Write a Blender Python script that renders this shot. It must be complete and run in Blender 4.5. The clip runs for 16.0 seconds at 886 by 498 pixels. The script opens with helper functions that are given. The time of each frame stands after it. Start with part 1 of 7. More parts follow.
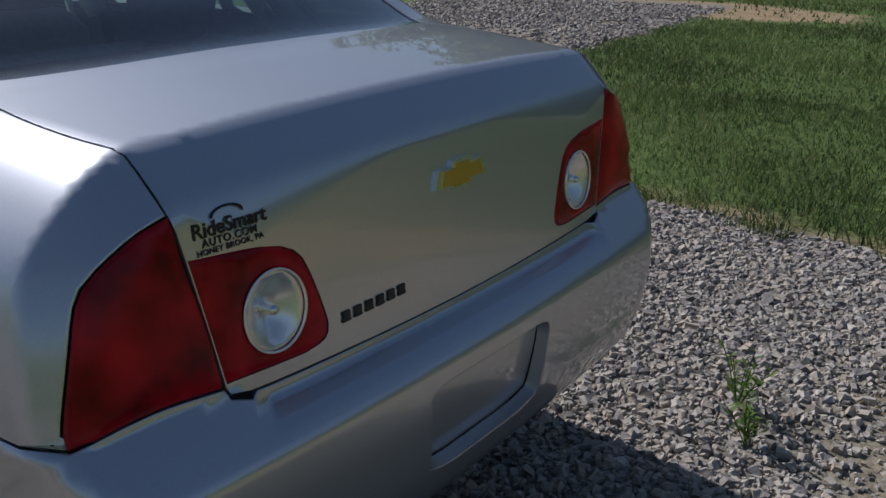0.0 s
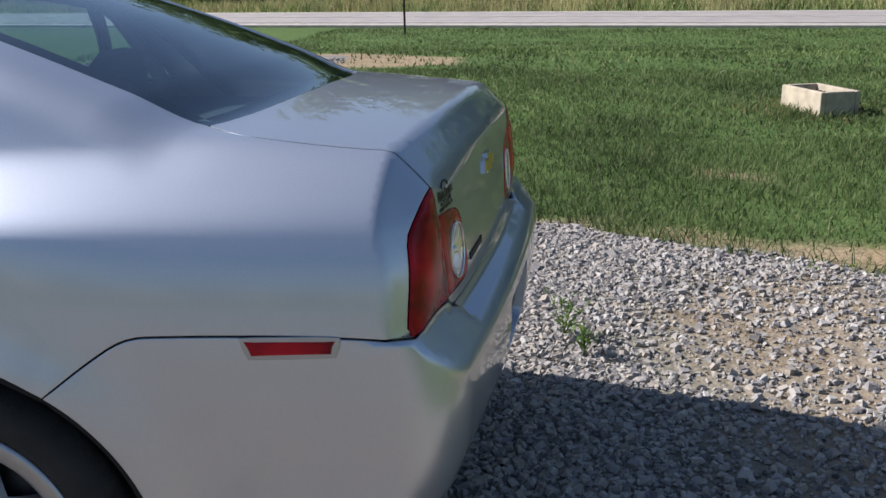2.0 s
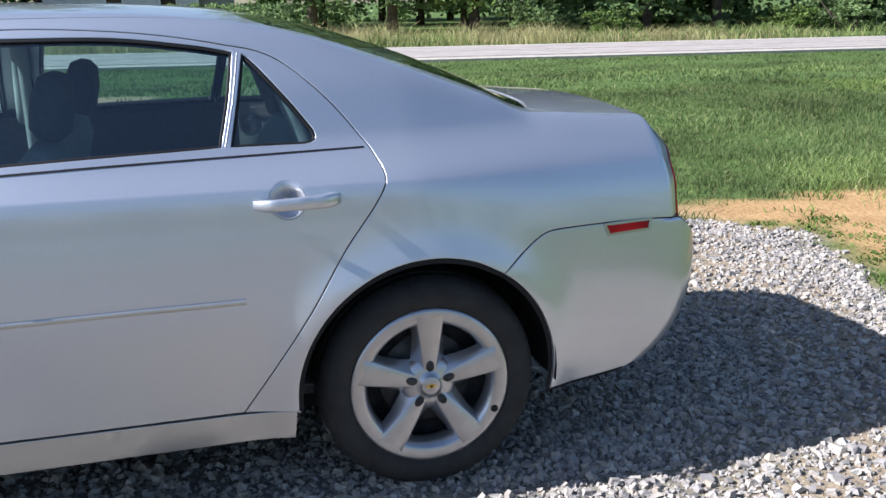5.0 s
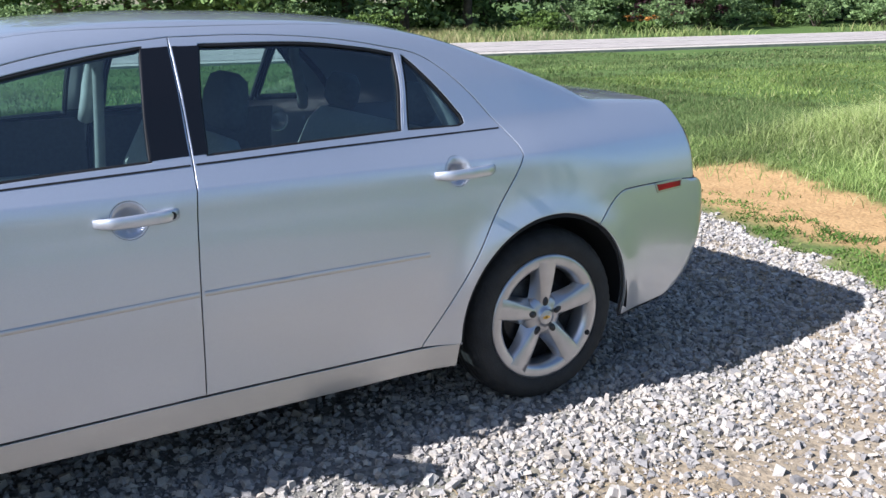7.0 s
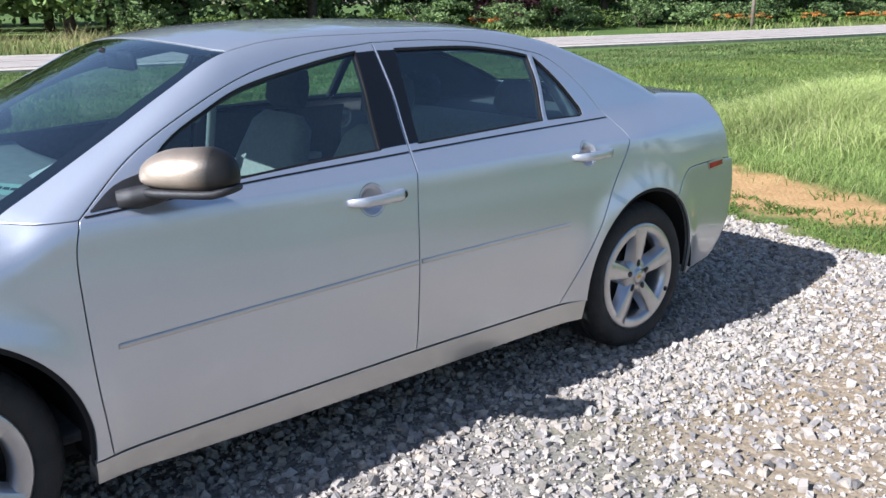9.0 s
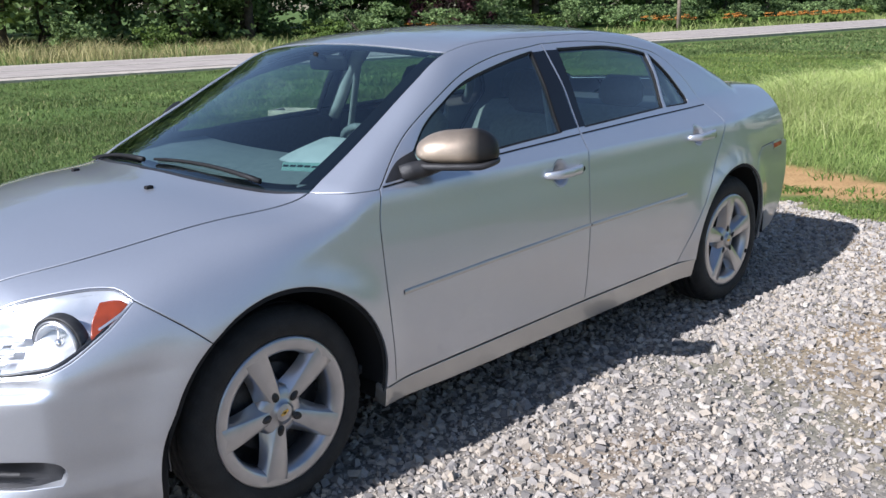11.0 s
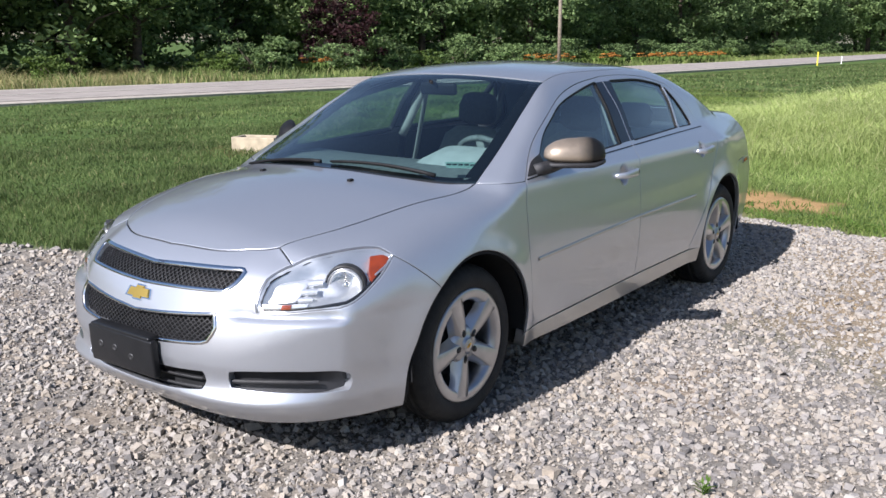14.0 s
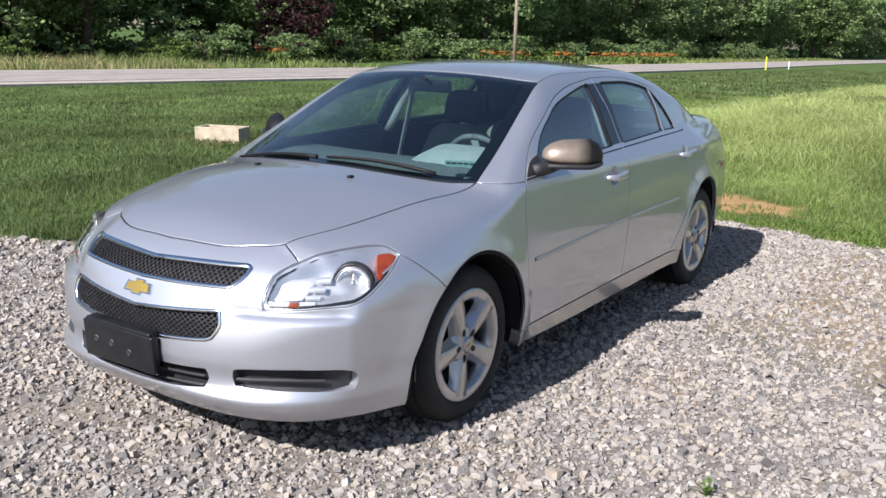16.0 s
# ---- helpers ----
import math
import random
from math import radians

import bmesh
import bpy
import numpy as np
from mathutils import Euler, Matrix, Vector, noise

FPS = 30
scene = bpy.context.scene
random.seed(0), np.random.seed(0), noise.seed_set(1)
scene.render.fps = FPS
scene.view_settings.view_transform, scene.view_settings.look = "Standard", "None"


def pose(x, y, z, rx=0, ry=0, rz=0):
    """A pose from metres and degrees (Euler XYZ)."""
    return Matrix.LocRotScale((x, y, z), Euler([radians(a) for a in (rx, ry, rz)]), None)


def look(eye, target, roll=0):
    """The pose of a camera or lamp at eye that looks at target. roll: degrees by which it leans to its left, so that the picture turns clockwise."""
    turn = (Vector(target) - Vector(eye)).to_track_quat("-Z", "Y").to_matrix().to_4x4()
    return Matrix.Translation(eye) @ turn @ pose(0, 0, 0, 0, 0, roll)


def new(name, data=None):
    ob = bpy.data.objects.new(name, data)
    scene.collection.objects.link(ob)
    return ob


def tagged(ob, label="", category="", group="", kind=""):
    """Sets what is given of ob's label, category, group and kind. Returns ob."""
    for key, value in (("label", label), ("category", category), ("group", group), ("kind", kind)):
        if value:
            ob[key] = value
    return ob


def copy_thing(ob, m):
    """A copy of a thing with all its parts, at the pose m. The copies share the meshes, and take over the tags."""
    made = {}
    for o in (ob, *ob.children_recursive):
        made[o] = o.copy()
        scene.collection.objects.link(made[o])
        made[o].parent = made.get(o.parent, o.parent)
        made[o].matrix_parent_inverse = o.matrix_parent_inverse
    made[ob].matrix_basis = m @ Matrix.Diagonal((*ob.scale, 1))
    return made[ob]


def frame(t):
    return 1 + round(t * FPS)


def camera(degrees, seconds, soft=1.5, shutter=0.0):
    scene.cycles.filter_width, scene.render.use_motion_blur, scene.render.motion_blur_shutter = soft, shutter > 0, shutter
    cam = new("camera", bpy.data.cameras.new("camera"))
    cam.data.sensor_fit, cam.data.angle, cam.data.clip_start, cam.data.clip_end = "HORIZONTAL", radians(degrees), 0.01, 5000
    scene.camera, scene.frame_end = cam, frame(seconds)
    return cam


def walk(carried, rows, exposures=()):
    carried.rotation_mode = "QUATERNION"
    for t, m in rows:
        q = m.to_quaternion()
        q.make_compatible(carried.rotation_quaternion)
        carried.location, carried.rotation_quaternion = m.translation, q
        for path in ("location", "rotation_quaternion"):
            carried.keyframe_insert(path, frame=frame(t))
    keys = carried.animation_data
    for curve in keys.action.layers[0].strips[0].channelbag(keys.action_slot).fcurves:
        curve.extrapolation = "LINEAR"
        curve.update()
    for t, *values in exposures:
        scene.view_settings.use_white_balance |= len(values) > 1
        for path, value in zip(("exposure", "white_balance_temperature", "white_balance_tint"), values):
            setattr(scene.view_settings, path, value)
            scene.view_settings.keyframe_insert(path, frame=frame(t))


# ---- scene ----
cam = camera(51.9, 16.0)
PATH = [
    (0, (-1.759, 1.163, 1.325), (-0.621, -0.33, 0.635), 0.2),
    (0.5, (-1.657, 1.495, 1.359), (-0.716, -0.146, 0.71), 1.1),
    (1, (-1.649, 1.801, 1.343), (-0.844, 0.066, 0.758), -0.6),
    (1.5, (-1.467, 2.032, 1.367), (-0.896, 0.209, 0.775), -1.0),
    (2, (-1.231, 2.199, 1.381), (-0.853, 0.324, 0.797), -1.0),
    (2.5, (-1.013, 2.555, 1.372), (-0.672, 0.65, 0.865), -1.6),
    (3, (-0.713, 2.768, 1.377), (-0.536, 0.847, 0.846), -2.6),
    (3.5, (-0.392, 2.863, 1.411), (-0.398, 0.942, 0.854), -2.6),
    (3.7, (-0.281, 2.965, 1.394), (-0.33, 1.043, 0.845), -3.0),
    (6, (1.285, 3.344, 1.45), (0.439, 1.601, 0.953), -0.6),
    (6.5, (1.598, 3.318, 1.458), (0.652, 1.634, 0.94), -1.7),
    (7, (1.976, 3.464, 1.457), (1.001, 1.796, 0.94), -0.5),
    (7.5, (2.325, 3.459, 1.455), (1.291, 1.822, 0.955), 0.1),
    (8, (2.627, 3.343, 1.478), (1.5, 1.774, 0.963), 0.4),
    (8.5, (2.949, 3.316, 1.481), (1.734, 1.815, 0.96), 0.4),
    (9, (3.219, 3.238, 1.494), (1.957, 1.775, 0.978), -0.4),
    (9.2, (3.335, 3.176, 1.485), (2.062, 1.722, 0.969), -0.2),
    (11.3, (4.537, 3.033, 1.518), (3.13, 1.704, 1.012), -0.9),
    (11.5, (4.663, 3.025, 1.518), (3.238, 1.718, 1.007), -0.6),
    (12, (4.957, 3.077, 1.521), (3.53, 1.778, 0.996), -0.8),
    (12.5, (5.192, 2.913, 1.516), (3.73, 1.647, 1.006), -0.7),
    (13, (5.403, 2.85, 1.536), (3.904, 1.614, 1.064), -0.3),
    (13.5, (5.681, 2.971, 1.533), (4.152, 1.763, 1.082), -0.1),
    (14, (5.811, 2.934, 1.541), (4.249, 1.764, 1.103), -0.1),
    (14.5, (5.887, 2.811, 1.551), (4.288, 1.691, 1.117), 0.7),
    (15, (5.918, 2.743, 1.552), (4.302, 1.64, 1.137), 1.3),
    (15.5, (5.925, 2.731, 1.55), (4.314, 1.624, 1.127), 1.6),
    (16, (5.922, 2.749, 1.555), (4.298, 1.671, 1.106), 1.7),
]
walk(cam, [(t, look(eye, target, roll)) for t, eye, target, roll in PATH], exposures=[(0, -0.19, 5990, 15), (0.3, -0.19, 5990, 15), (0.5, -0.05, 5990, 15), (1, 0.19, 5940, 15), (2, 0.61, 5890, 15), (3, 0.86, 5890, 15), (6, 1.20, 5700, 14), (9, 1.12, 5740, 14), (12, 0.72, 5890, 15), (16, 0.75, 6090, 16)])
# ---- light ----
SUN_DIR = Vector((1.29, -0.10, 1.0)).normalized()
world = bpy.data.worlds.new("sky")
world.use_nodes = True
scene.world = world
_n = world.node_tree.nodes
_sky = _n.new("ShaderNodeTexSky")
_sky.sky_type, _sky.sun_disc = "NISHITA", False
_sky.sun_elevation = math.asin(SUN_DIR.z)
_sky.sun_rotation = math.atan2(SUN_DIR.x, SUN_DIR.y)
_sky.air_density, _sky.dust_density, _sky.ozone_density = 1.2, 0.8, 2.0
world.node_tree.links.new(_sky.outputs[0], _n["Background"].inputs[0])
_n["Background"].inputs[1].default_value = 0.064
sun = new("sun", bpy.data.lights.new("sun", "SUN"))
sun.data.energy, sun.data.angle, sun.data.color = 5.0, radians(0.53), (1.0, 0.955, 0.885)
sun.matrix_world = look((0, 0, 0), -SUN_DIR) @ pose(0, 0, 0)


# ---- materials ----
def material(name, colour=(0.5, 0.5, 0.5), rough=0.5, metal=0.0, coat=0.0, vary=0.0, size=8.0, bump=0.0, bump_size=60.0,
             second=None, random_tint=0.0, coords="Object", spec=0.5, island=False):
    """A principled material with colour variation at two scales and a fine relief."""
    m = bpy.data.materials.new(name)
    m.use_nodes = True
    nt = m.node_tree
    b = nt.nodes["Principled BSDF"]
    b.inputs["Roughness"].default_value, b.inputs["Metallic"].default_value = rough, metal
    b.inputs["Coat Weight"].default_value, b.inputs["Coat Roughness"].default_value = coat, 0.02
    b.inputs["Specular IOR Level"].default_value = spec
    b.inputs["Base Color"].default_value = (*colour, 1)
    tc = nt.nodes.new("ShaderNodeTexCoord")
    last = None
    if vary:
        n1 = nt.nodes.new("ShaderNodeTexNoise")
        n1.inputs["Scale"].default_value, n1.inputs["Detail"].default_value = size, 6
        nt.links.new(tc.outputs[coords], n1.inputs["Vector"])
        ramp = nt.nodes.new("ShaderNodeValToRGB")
        c2 = second or tuple(min(1, c * (1 + vary)) for c in colour)
        ramp.color_ramp.elements[0].color = (*(c * (1 - vary) for c in colour), 1)
        ramp.color_ramp.elements[1].color = (*c2, 1)
        ramp.color_ramp.elements[0].position, ramp.color_ramp.elements[1].position = 0.32, 0.68
        nt.links.new(n1.outputs["Fac"], ramp.inputs[0])
        last = ramp.outputs[0]
    if random_tint:
        if island:
            oi = nt.nodes.new("ShaderNodeNewGeometry")
            rnd = oi.outputs["Random Per Island"]
        else:
            oi = nt.nodes.new("ShaderNodeObjectInfo")
            rnd = oi.outputs["Random"]
        mr = nt.nodes.new("ShaderNodeMapRange")
        mr.inputs["To Min"].default_value, mr.inputs["To Max"].default_value = 1 - random_tint, 1 + random_tint
        nt.links.new(rnd, mr.inputs["Value"])
        mul = nt.nodes.new("ShaderNodeMix")
        mul.data_type, mul.blend_type = "RGBA", "MULTIPLY"
        mul.inputs["Factor"].default_value = 1
        if last is not None:
            nt.links.new(last, mul.inputs[6])
        else:
            mul.inputs[6].default_value = (*colour, 1)
        nt.links.new(mr.outputs[0], mul.inputs[7])
        last = mul.outputs[2]
    if last is not None:
        nt.links.new(last, b.inputs["Base Color"])
    if bump:
        n2 = nt.nodes.new("ShaderNodeTexNoise")
        n2.inputs["Scale"].default_value, n2.inputs["Detail"].default_value = bump_size, 5
        nt.links.new(tc.outputs[coords], n2.inputs["Vector"])
        bm_ = nt.nodes.new("ShaderNodeBump")
        bm_.inputs["Strength"].default_value, bm_.inputs["Distance"].default_value = bump, 0.01
        nt.links.new(n2.outputs["Fac"], bm_.inputs["Height"])
        nt.links.new(bm_.outputs[0], b.inputs["Normal"])
    return m


def glass(name, tint, rough=0.0, base=0.07):
    """Thin glass: tinted see-through with a gloss that grows towards grazing."""
    m = bpy.data.materials.new(name)
    m.use_nodes = True
    nt = m.node_tree
    nt.nodes.remove(nt.nodes["Principled BSDF"])
    out = nt.nodes["Material Output"]
    tr, gl = nt.nodes.new("ShaderNodeBsdfTransparent"), nt.nodes.new("ShaderNodeBsdfGlossy")
    lw, mix = nt.nodes.new("ShaderNodeLayerWeight"), nt.nodes.new("ShaderNodeMixShader")
    tr.inputs[0].default_value = (*tint, 1)
    gl.inputs[0].default_value = (1, 1, 1, 1)
    gl.inputs["Roughness"].default_value = rough
    lw.inputs["Blend"].default_value = 0.5
    pw, ma = nt.nodes.new("ShaderNodeMath"), nt.nodes.new("ShaderNodeMath")
    pw.operation, ma.operation = "POWER", "MULTIPLY_ADD"
    pw.inputs[1].default_value = 3.8
    ma.inputs[1].default_value, ma.inputs[2].default_value = 1 - base, base
    nt.links.new(lw.outputs["Facing"], pw.inputs[0])
    nt.links.new(pw.outputs[0], ma.inputs[0])
    nt.links.new(ma.outputs[0], mix.inputs[0])
    nt.links.new(tr.outputs[0], mix.inputs[1])
    nt.links.new(gl.outputs[0], mix.inputs[2])
    nt.links.new(mix.outputs[0], out.inputs[0])
    return m


def paint_material(name, colour):
    """Silver metallic car paint: flakes under a clear coat, with a thin film of dust."""
    m = material(name, colour, 0.30, 0.95, coat=1.0, bump=0.0)
    m.node_tree.nodes["Principled BSDF"].inputs["Specular Tint"].default_value = (0.32, 0.33, 0.35, 1)
    nt = m.node_tree
    b = nt.nodes["Principled BSDF"]
    tc = nt.nodes.new("ShaderNodeTexCoord")
    vo = nt.nodes.new("ShaderNodeTexVoronoi")
    vo.inputs["Scale"].default_value = 900
    nt.links.new(tc.outputs["Object"], vo.inputs["Vector"])
    mr = nt.nodes.new("ShaderNodeMapRange")
    mr.inputs["To Min"].default_value, mr.inputs["To Max"].default_value = 0.94, 1.06
    nt.links.new(vo.outputs["Color"], mr.inputs["Value"])
    dust = nt.nodes.new("ShaderNodeTexNoise")
    dust.inputs["Scale"].default_value, dust.inputs["Detail"].default_value = 3.5, 8
    nt.links.new(tc.outputs["Object"], dust.inputs["Vector"])
    mr2 = nt.nodes.new("ShaderNodeMapRange")
    mr2.inputs["To Min"].default_value, mr2.inputs["To Max"].default_value = 0.97, 1.03
    nt.links.new(dust.outputs["Fac"], mr2.inputs["Value"])
    mu = nt.nodes.new("ShaderNodeMath")
    mu.operation = "MULTIPLY"
    nt.links.new(mr.outputs[0], mu.inputs[0])
    nt.links.new(mr2.outputs[0], mu.inputs[1])
    mul = nt.nodes.new("ShaderNodeMix")
    mul.data_type, mul.blend_type = "RGBA", "MULTIPLY"
    mul.inputs["Factor"].default_value = 1
    mul.inputs[6].default_value = (*colour, 1)
    nt.links.new(mu.outputs[0], mul.inputs[7])
    nt.links.new(mul.outputs[2], b.inputs["Base Color"])
    # flakes that lie askew throw a second, broad gloss
    wide = nt.nodes.new("ShaderNodeBsdfPrincipled")
    for key, v in (("Roughness", 0.58), ("Metallic", 0.62), ("Coat Weight", 1.0), ("Coat Roughness", 0.02)):
        wide.inputs[key].default_value = v
    wide.inputs["Specular Tint"].default_value = (0.32, 0.33, 0.35, 1)
    nt.links.new(mul.outputs[2], wide.inputs["Base Color"])
    both = nt.nodes.new("ShaderNodeMixShader")
    both.inputs[0].default_value = 0.42
    nt.links.new(b.outputs[0], both.inputs[1])
    nt.links.new(wide.outputs[0], both.inputs[2])
    nt.links.new(both.outputs[0], nt.nodes["Material Output"].inputs[0])
    return m


PAINT = paint_material("silver_paint", (0.56, 0.58, 0.625))
DUSTY = paint_material("dusty_sill_paint", (0.52, 0.51, 0.495))
BLACK = material("black_trim", (0.009, 0.009, 0.010), 0.6, vary=0.3, bump=0.05, spec=0.25)
GAP = material("seam_dark", (0.008, 0.008, 0.009), 0.9)
FRIT = material("black_glass_border", (0.006, 0.006, 0.007), 0.06)
BORDER = material("printed_black_border", (0.004, 0.004, 0.005), 0.9, spec=0.1)
PLASTIC = material("grained_black_plastic", (0.018, 0.018, 0.02), 0.5, vary=0.25, size=30, bump=0.25, bump_size=400)
HOLDER = material("smooth_black_plastic", (0.012, 0.0125, 0.014), 0.34, vary=0.2, size=20, bump=0.05, bump_size=300, spec=0.4)
RUBBER = material("tyre_rubber", (0.016, 0.016, 0.016), 0.8, vary=0.35, size=14, bump=0.25, bump_size=120)
RIM = material("silver_wheel", (0.43, 0.43, 0.445), 0.28, 0.80, coat=0.4, vary=0.06, size=20)
RIM_DARK = material("dark_brake_metal", (0.05, 0.05, 0.052), 0.55, 0.6, vary=0.4, size=30)
CHROME = material("chrome", (0.85, 0.85, 0.86), 0.08, 1.0)
GOLD = material("gold_badge", (0.75, 0.50, 0.12), 0.28, 0.8, vary=0.1)
RED = material("red_lens", (0.33, 0.004, 0.012), 0.25, coat=0.0, vary=0.6, size=13, spec=0.22)
AMBER = material("amber_lens", (0.25, 0.040, 0.010), 0.15, coat=0.6, vary=0.25, size=30)
REFLECTOR = material("lamp_reflector", (0.92, 0.93, 0.95), 0.26, 0.70, vary=0.05, size=40, bump=0.03, bump_size=45)
GLASS = glass("tinted_glass", (0.60, 0.75, 0.76), base=0.10)
CLEAR = glass("clear_lens", (0.93, 0.94, 0.95), base=0.04)
SEAT = material("grey_beige_cloth", (0.30, 0.285, 0.25), 0.9, vary=0.12, size=60, bump=0.3, bump_size=500)
SEAT_DARK = material("dark_grey_cloth", (0.065, 0.065, 0.066), 0.9, vary=0.15, size=60, bump=0.3, bump_size=500)
DASH = material("grey_dash_vinyl", (0.17, 0.175, 0.165), 0.6, vary=0.15, size=30, bump=0.2, bump_size=300)
LIGHT_TRIM = material("light_grey_trim", (0.45, 0.45, 0.42), 0.6, vary=0.1, size=20)


# ---- small mesh helpers ----
def part(name, bm, mat, parent, label="", smooth=True):
    """Links a bmesh as one mesh object under a thing or a part."""
    me = bpy.data.meshes.new(name)
    bm.to_mesh(me)
    bm.free()
    if smooth:
        me.shade_smooth()
    me.materials.append(mat)
    ob = new(name, me)
    ob.parent = parent
    return tagged(ob, label)


def raw(name, verts, faces, mat, parent, label="", smooth=False, normals=None):
    me = bpy.data.meshes.new(name)
    me.from_pydata(verts, [], faces)
    if smooth:
        me.shade_smooth()
    if normals is not None:
        me.normals_split_custom_set_from_vertices(normals)
    me.materials.append(mat)
    ob = new(name, me)
    ob.parent = parent
    return tagged(ob, label)


def box(bm, centre, size, m=None, bevel=0.0, segs=2):
    r = bmesh.ops.create_cube(bm, size=1)
    vs = r["verts"]
    bmesh.ops.scale(bm, vec=size, verts=vs)
    if bevel:
        es = list({e for v in vs for e in v.link_edges})
        r2 = bmesh.ops.bevel(bm, geom=es, offset=bevel, segments=segs, affect="EDGES", profile=0.6)
        vs = list({v for f in r2["faces"] for v in f.verts} | {v for v in vs if v.is_valid})
    bmesh.ops.translate(bm, vec=centre, verts=vs)
    if m is not None:
        bmesh.ops.transform(bm, matrix=m, verts=vs)
    return vs


def lathe(bm, profile, steps=64, wobble=None):
    """Turns a profile of (radius, along) round the y axis."""
    rings = []
    for i in range(steps):
        a = 2 * math.pi * i / steps
        ring = []
        for k, (r, y) in enumerate(profile):
            rr = r + (wobble(i, k) if wobble else 0)
            ring.append(bm.verts.new((rr * math.cos(a), y, rr * math.sin(a))))
        rings.append(ring)
    for i in range(steps):
        a, b = rings[i], rings[(i + 1) % steps]
        for k in range(len(profile) - 1):
            bm.faces.new((a[k], a[k + 1], b[k + 1], b[k]))


def curve(points):
    """A smooth, monotone curve through (x, y) points, as a function of arrays."""
    xs, ys = np.array(points, float).T
    h, d = np.diff(xs), np.diff(ys) / np.diff(xs)
    m = np.zeros_like(xs)
    m[0], m[-1] = d[0], d[-1]
    for i in range(1, len(xs) - 1):
        if d[i - 1] * d[i] > 0:
            w1, w2 = 2 * h[i] + h[i - 1], h[i] + 2 * h[i - 1]
            m[i] = (w1 + w2) / (w1 / d[i - 1] + w2 / d[i])

    def f(x):
        x = np.asarray(x, float)
        i = np.clip(np.searchsorted(xs, x) - 1, 0, len(h) - 1)
        t = np.clip((x - xs[i]) / h[i], 0, 1)
        return ((2 * t**3 - 3 * t**2 + 1) * ys[i] + (t**3 - 2 * t**2 + t) * h[i] * m[i]
                + (3 * t**2 - 2 * t**3) * ys[i + 1] + (t**3 - t**2) * h[i] * m[i + 1])
    return f


def ease(a, b, x):
    t = np.clip((x - a) / (b - a), 0, 1)
    return t * t * (3 - 2 * t)


# ---- the car's outer surface ----
WHEEL_R, AXLE_F, AXLE_R, HUB_Z = 0.330, 2.852, 0.0, 0.325
TOP = curve([(-1.1, 1.052), (-0.81, 1.0765), (-0.6, 1.0935), (-0.47, 1.106), (-0.3, 1.180), (0, 1.298), (0.3, 1.384),
             (0.55, 1.424), (0.9, 1.445), (1.25, 1.45), (1.6, 1.435), (1.87, 1.398), (2.1, 1.308), (2.4, 1.17), (2.65, 1.05),
             (2.76, 0.997), (2.84, 0.984), (3.0, 0.972), (3.3, 0.92), (3.5, 0.87), (3.65, 0.815), (3.75, 0.76), (3.92, 0.60)])
HALF = curve([(0.1, 0.80), (0.2, 0.852), (0.3, 0.868), (0.45, 0.884), (0.6, 0.890), (0.75, 0.882), (0.85, 0.871), (0.942, 0.858), (0.960, 0.847), (1.0, 0.820), (1.03, 0.802),
              (1.1, 0.765), (1.2, 0.715), (1.3, 0.645), (1.38, 0.585), (1.55, 0.44)])
HALF_REAR = curve([(0.1, 0.80), (0.2, 0.852), (0.3, 0.868), (0.45, 0.884), (0.6, 0.890), (0.75, 0.884), (0.85, 0.870), (0.90, 0.858), (0.95, 0.840), (1.0, 0.814), (1.03, 0.796),
                   (1.1, 0.755), (1.2, 0.700), (1.3, 0.640), (1.38, 0.585), (1.55, 0.44)])
REAR = curve([(0.5, -0.926), (0.7, -0.915), (0.76, -0.912), (0.9, -0.903), (1.0, -0.895), (1.1, -0.886), (1.3, -0.868)])
BUMPER = curve([(0.1, -0.60), (0.2, -0.72), (0.27, -0.825), (0.34, -0.905), (0.42, -0.955), (0.5, -0.980), (0.6, -0.990), (0.68, -0.986), (0.8, -0.975)])
NOSE = curve([(0.1, 3.66), (0.2, 3.785), (0.265, 3.850), (0.287, 3.864), (0.305, 3.860), (0.33, 3.852), (0.36, 3.853), (0.42, 3.863), (0.55, 3.862), (0.65, 3.84), (0.72, 3.805), (0.78, 3.74), (0.9, 3.6), (1.2, 3.2)])


TAIL_BOW, CORNER = 0.055, 0.10


def top_height(x, y):
    xe = x + 0.22 * y * y * ease(1.4, 2.3, x) - 0.18 * y * y * ease(0.8, 0.0, x)
    crown = 0.125 - 0.085 * ease(0.2, -0.6, x)
    return TOP(xe) - crown * y * y


def soft_max(a, b, k):
    """The larger of two, rounded over a width k where they meet."""
    h = np.clip(0.5 + 0.5 * (a - b) / k, 0, 1)
    return b + (a - b) * h + k * h * (1 - h)


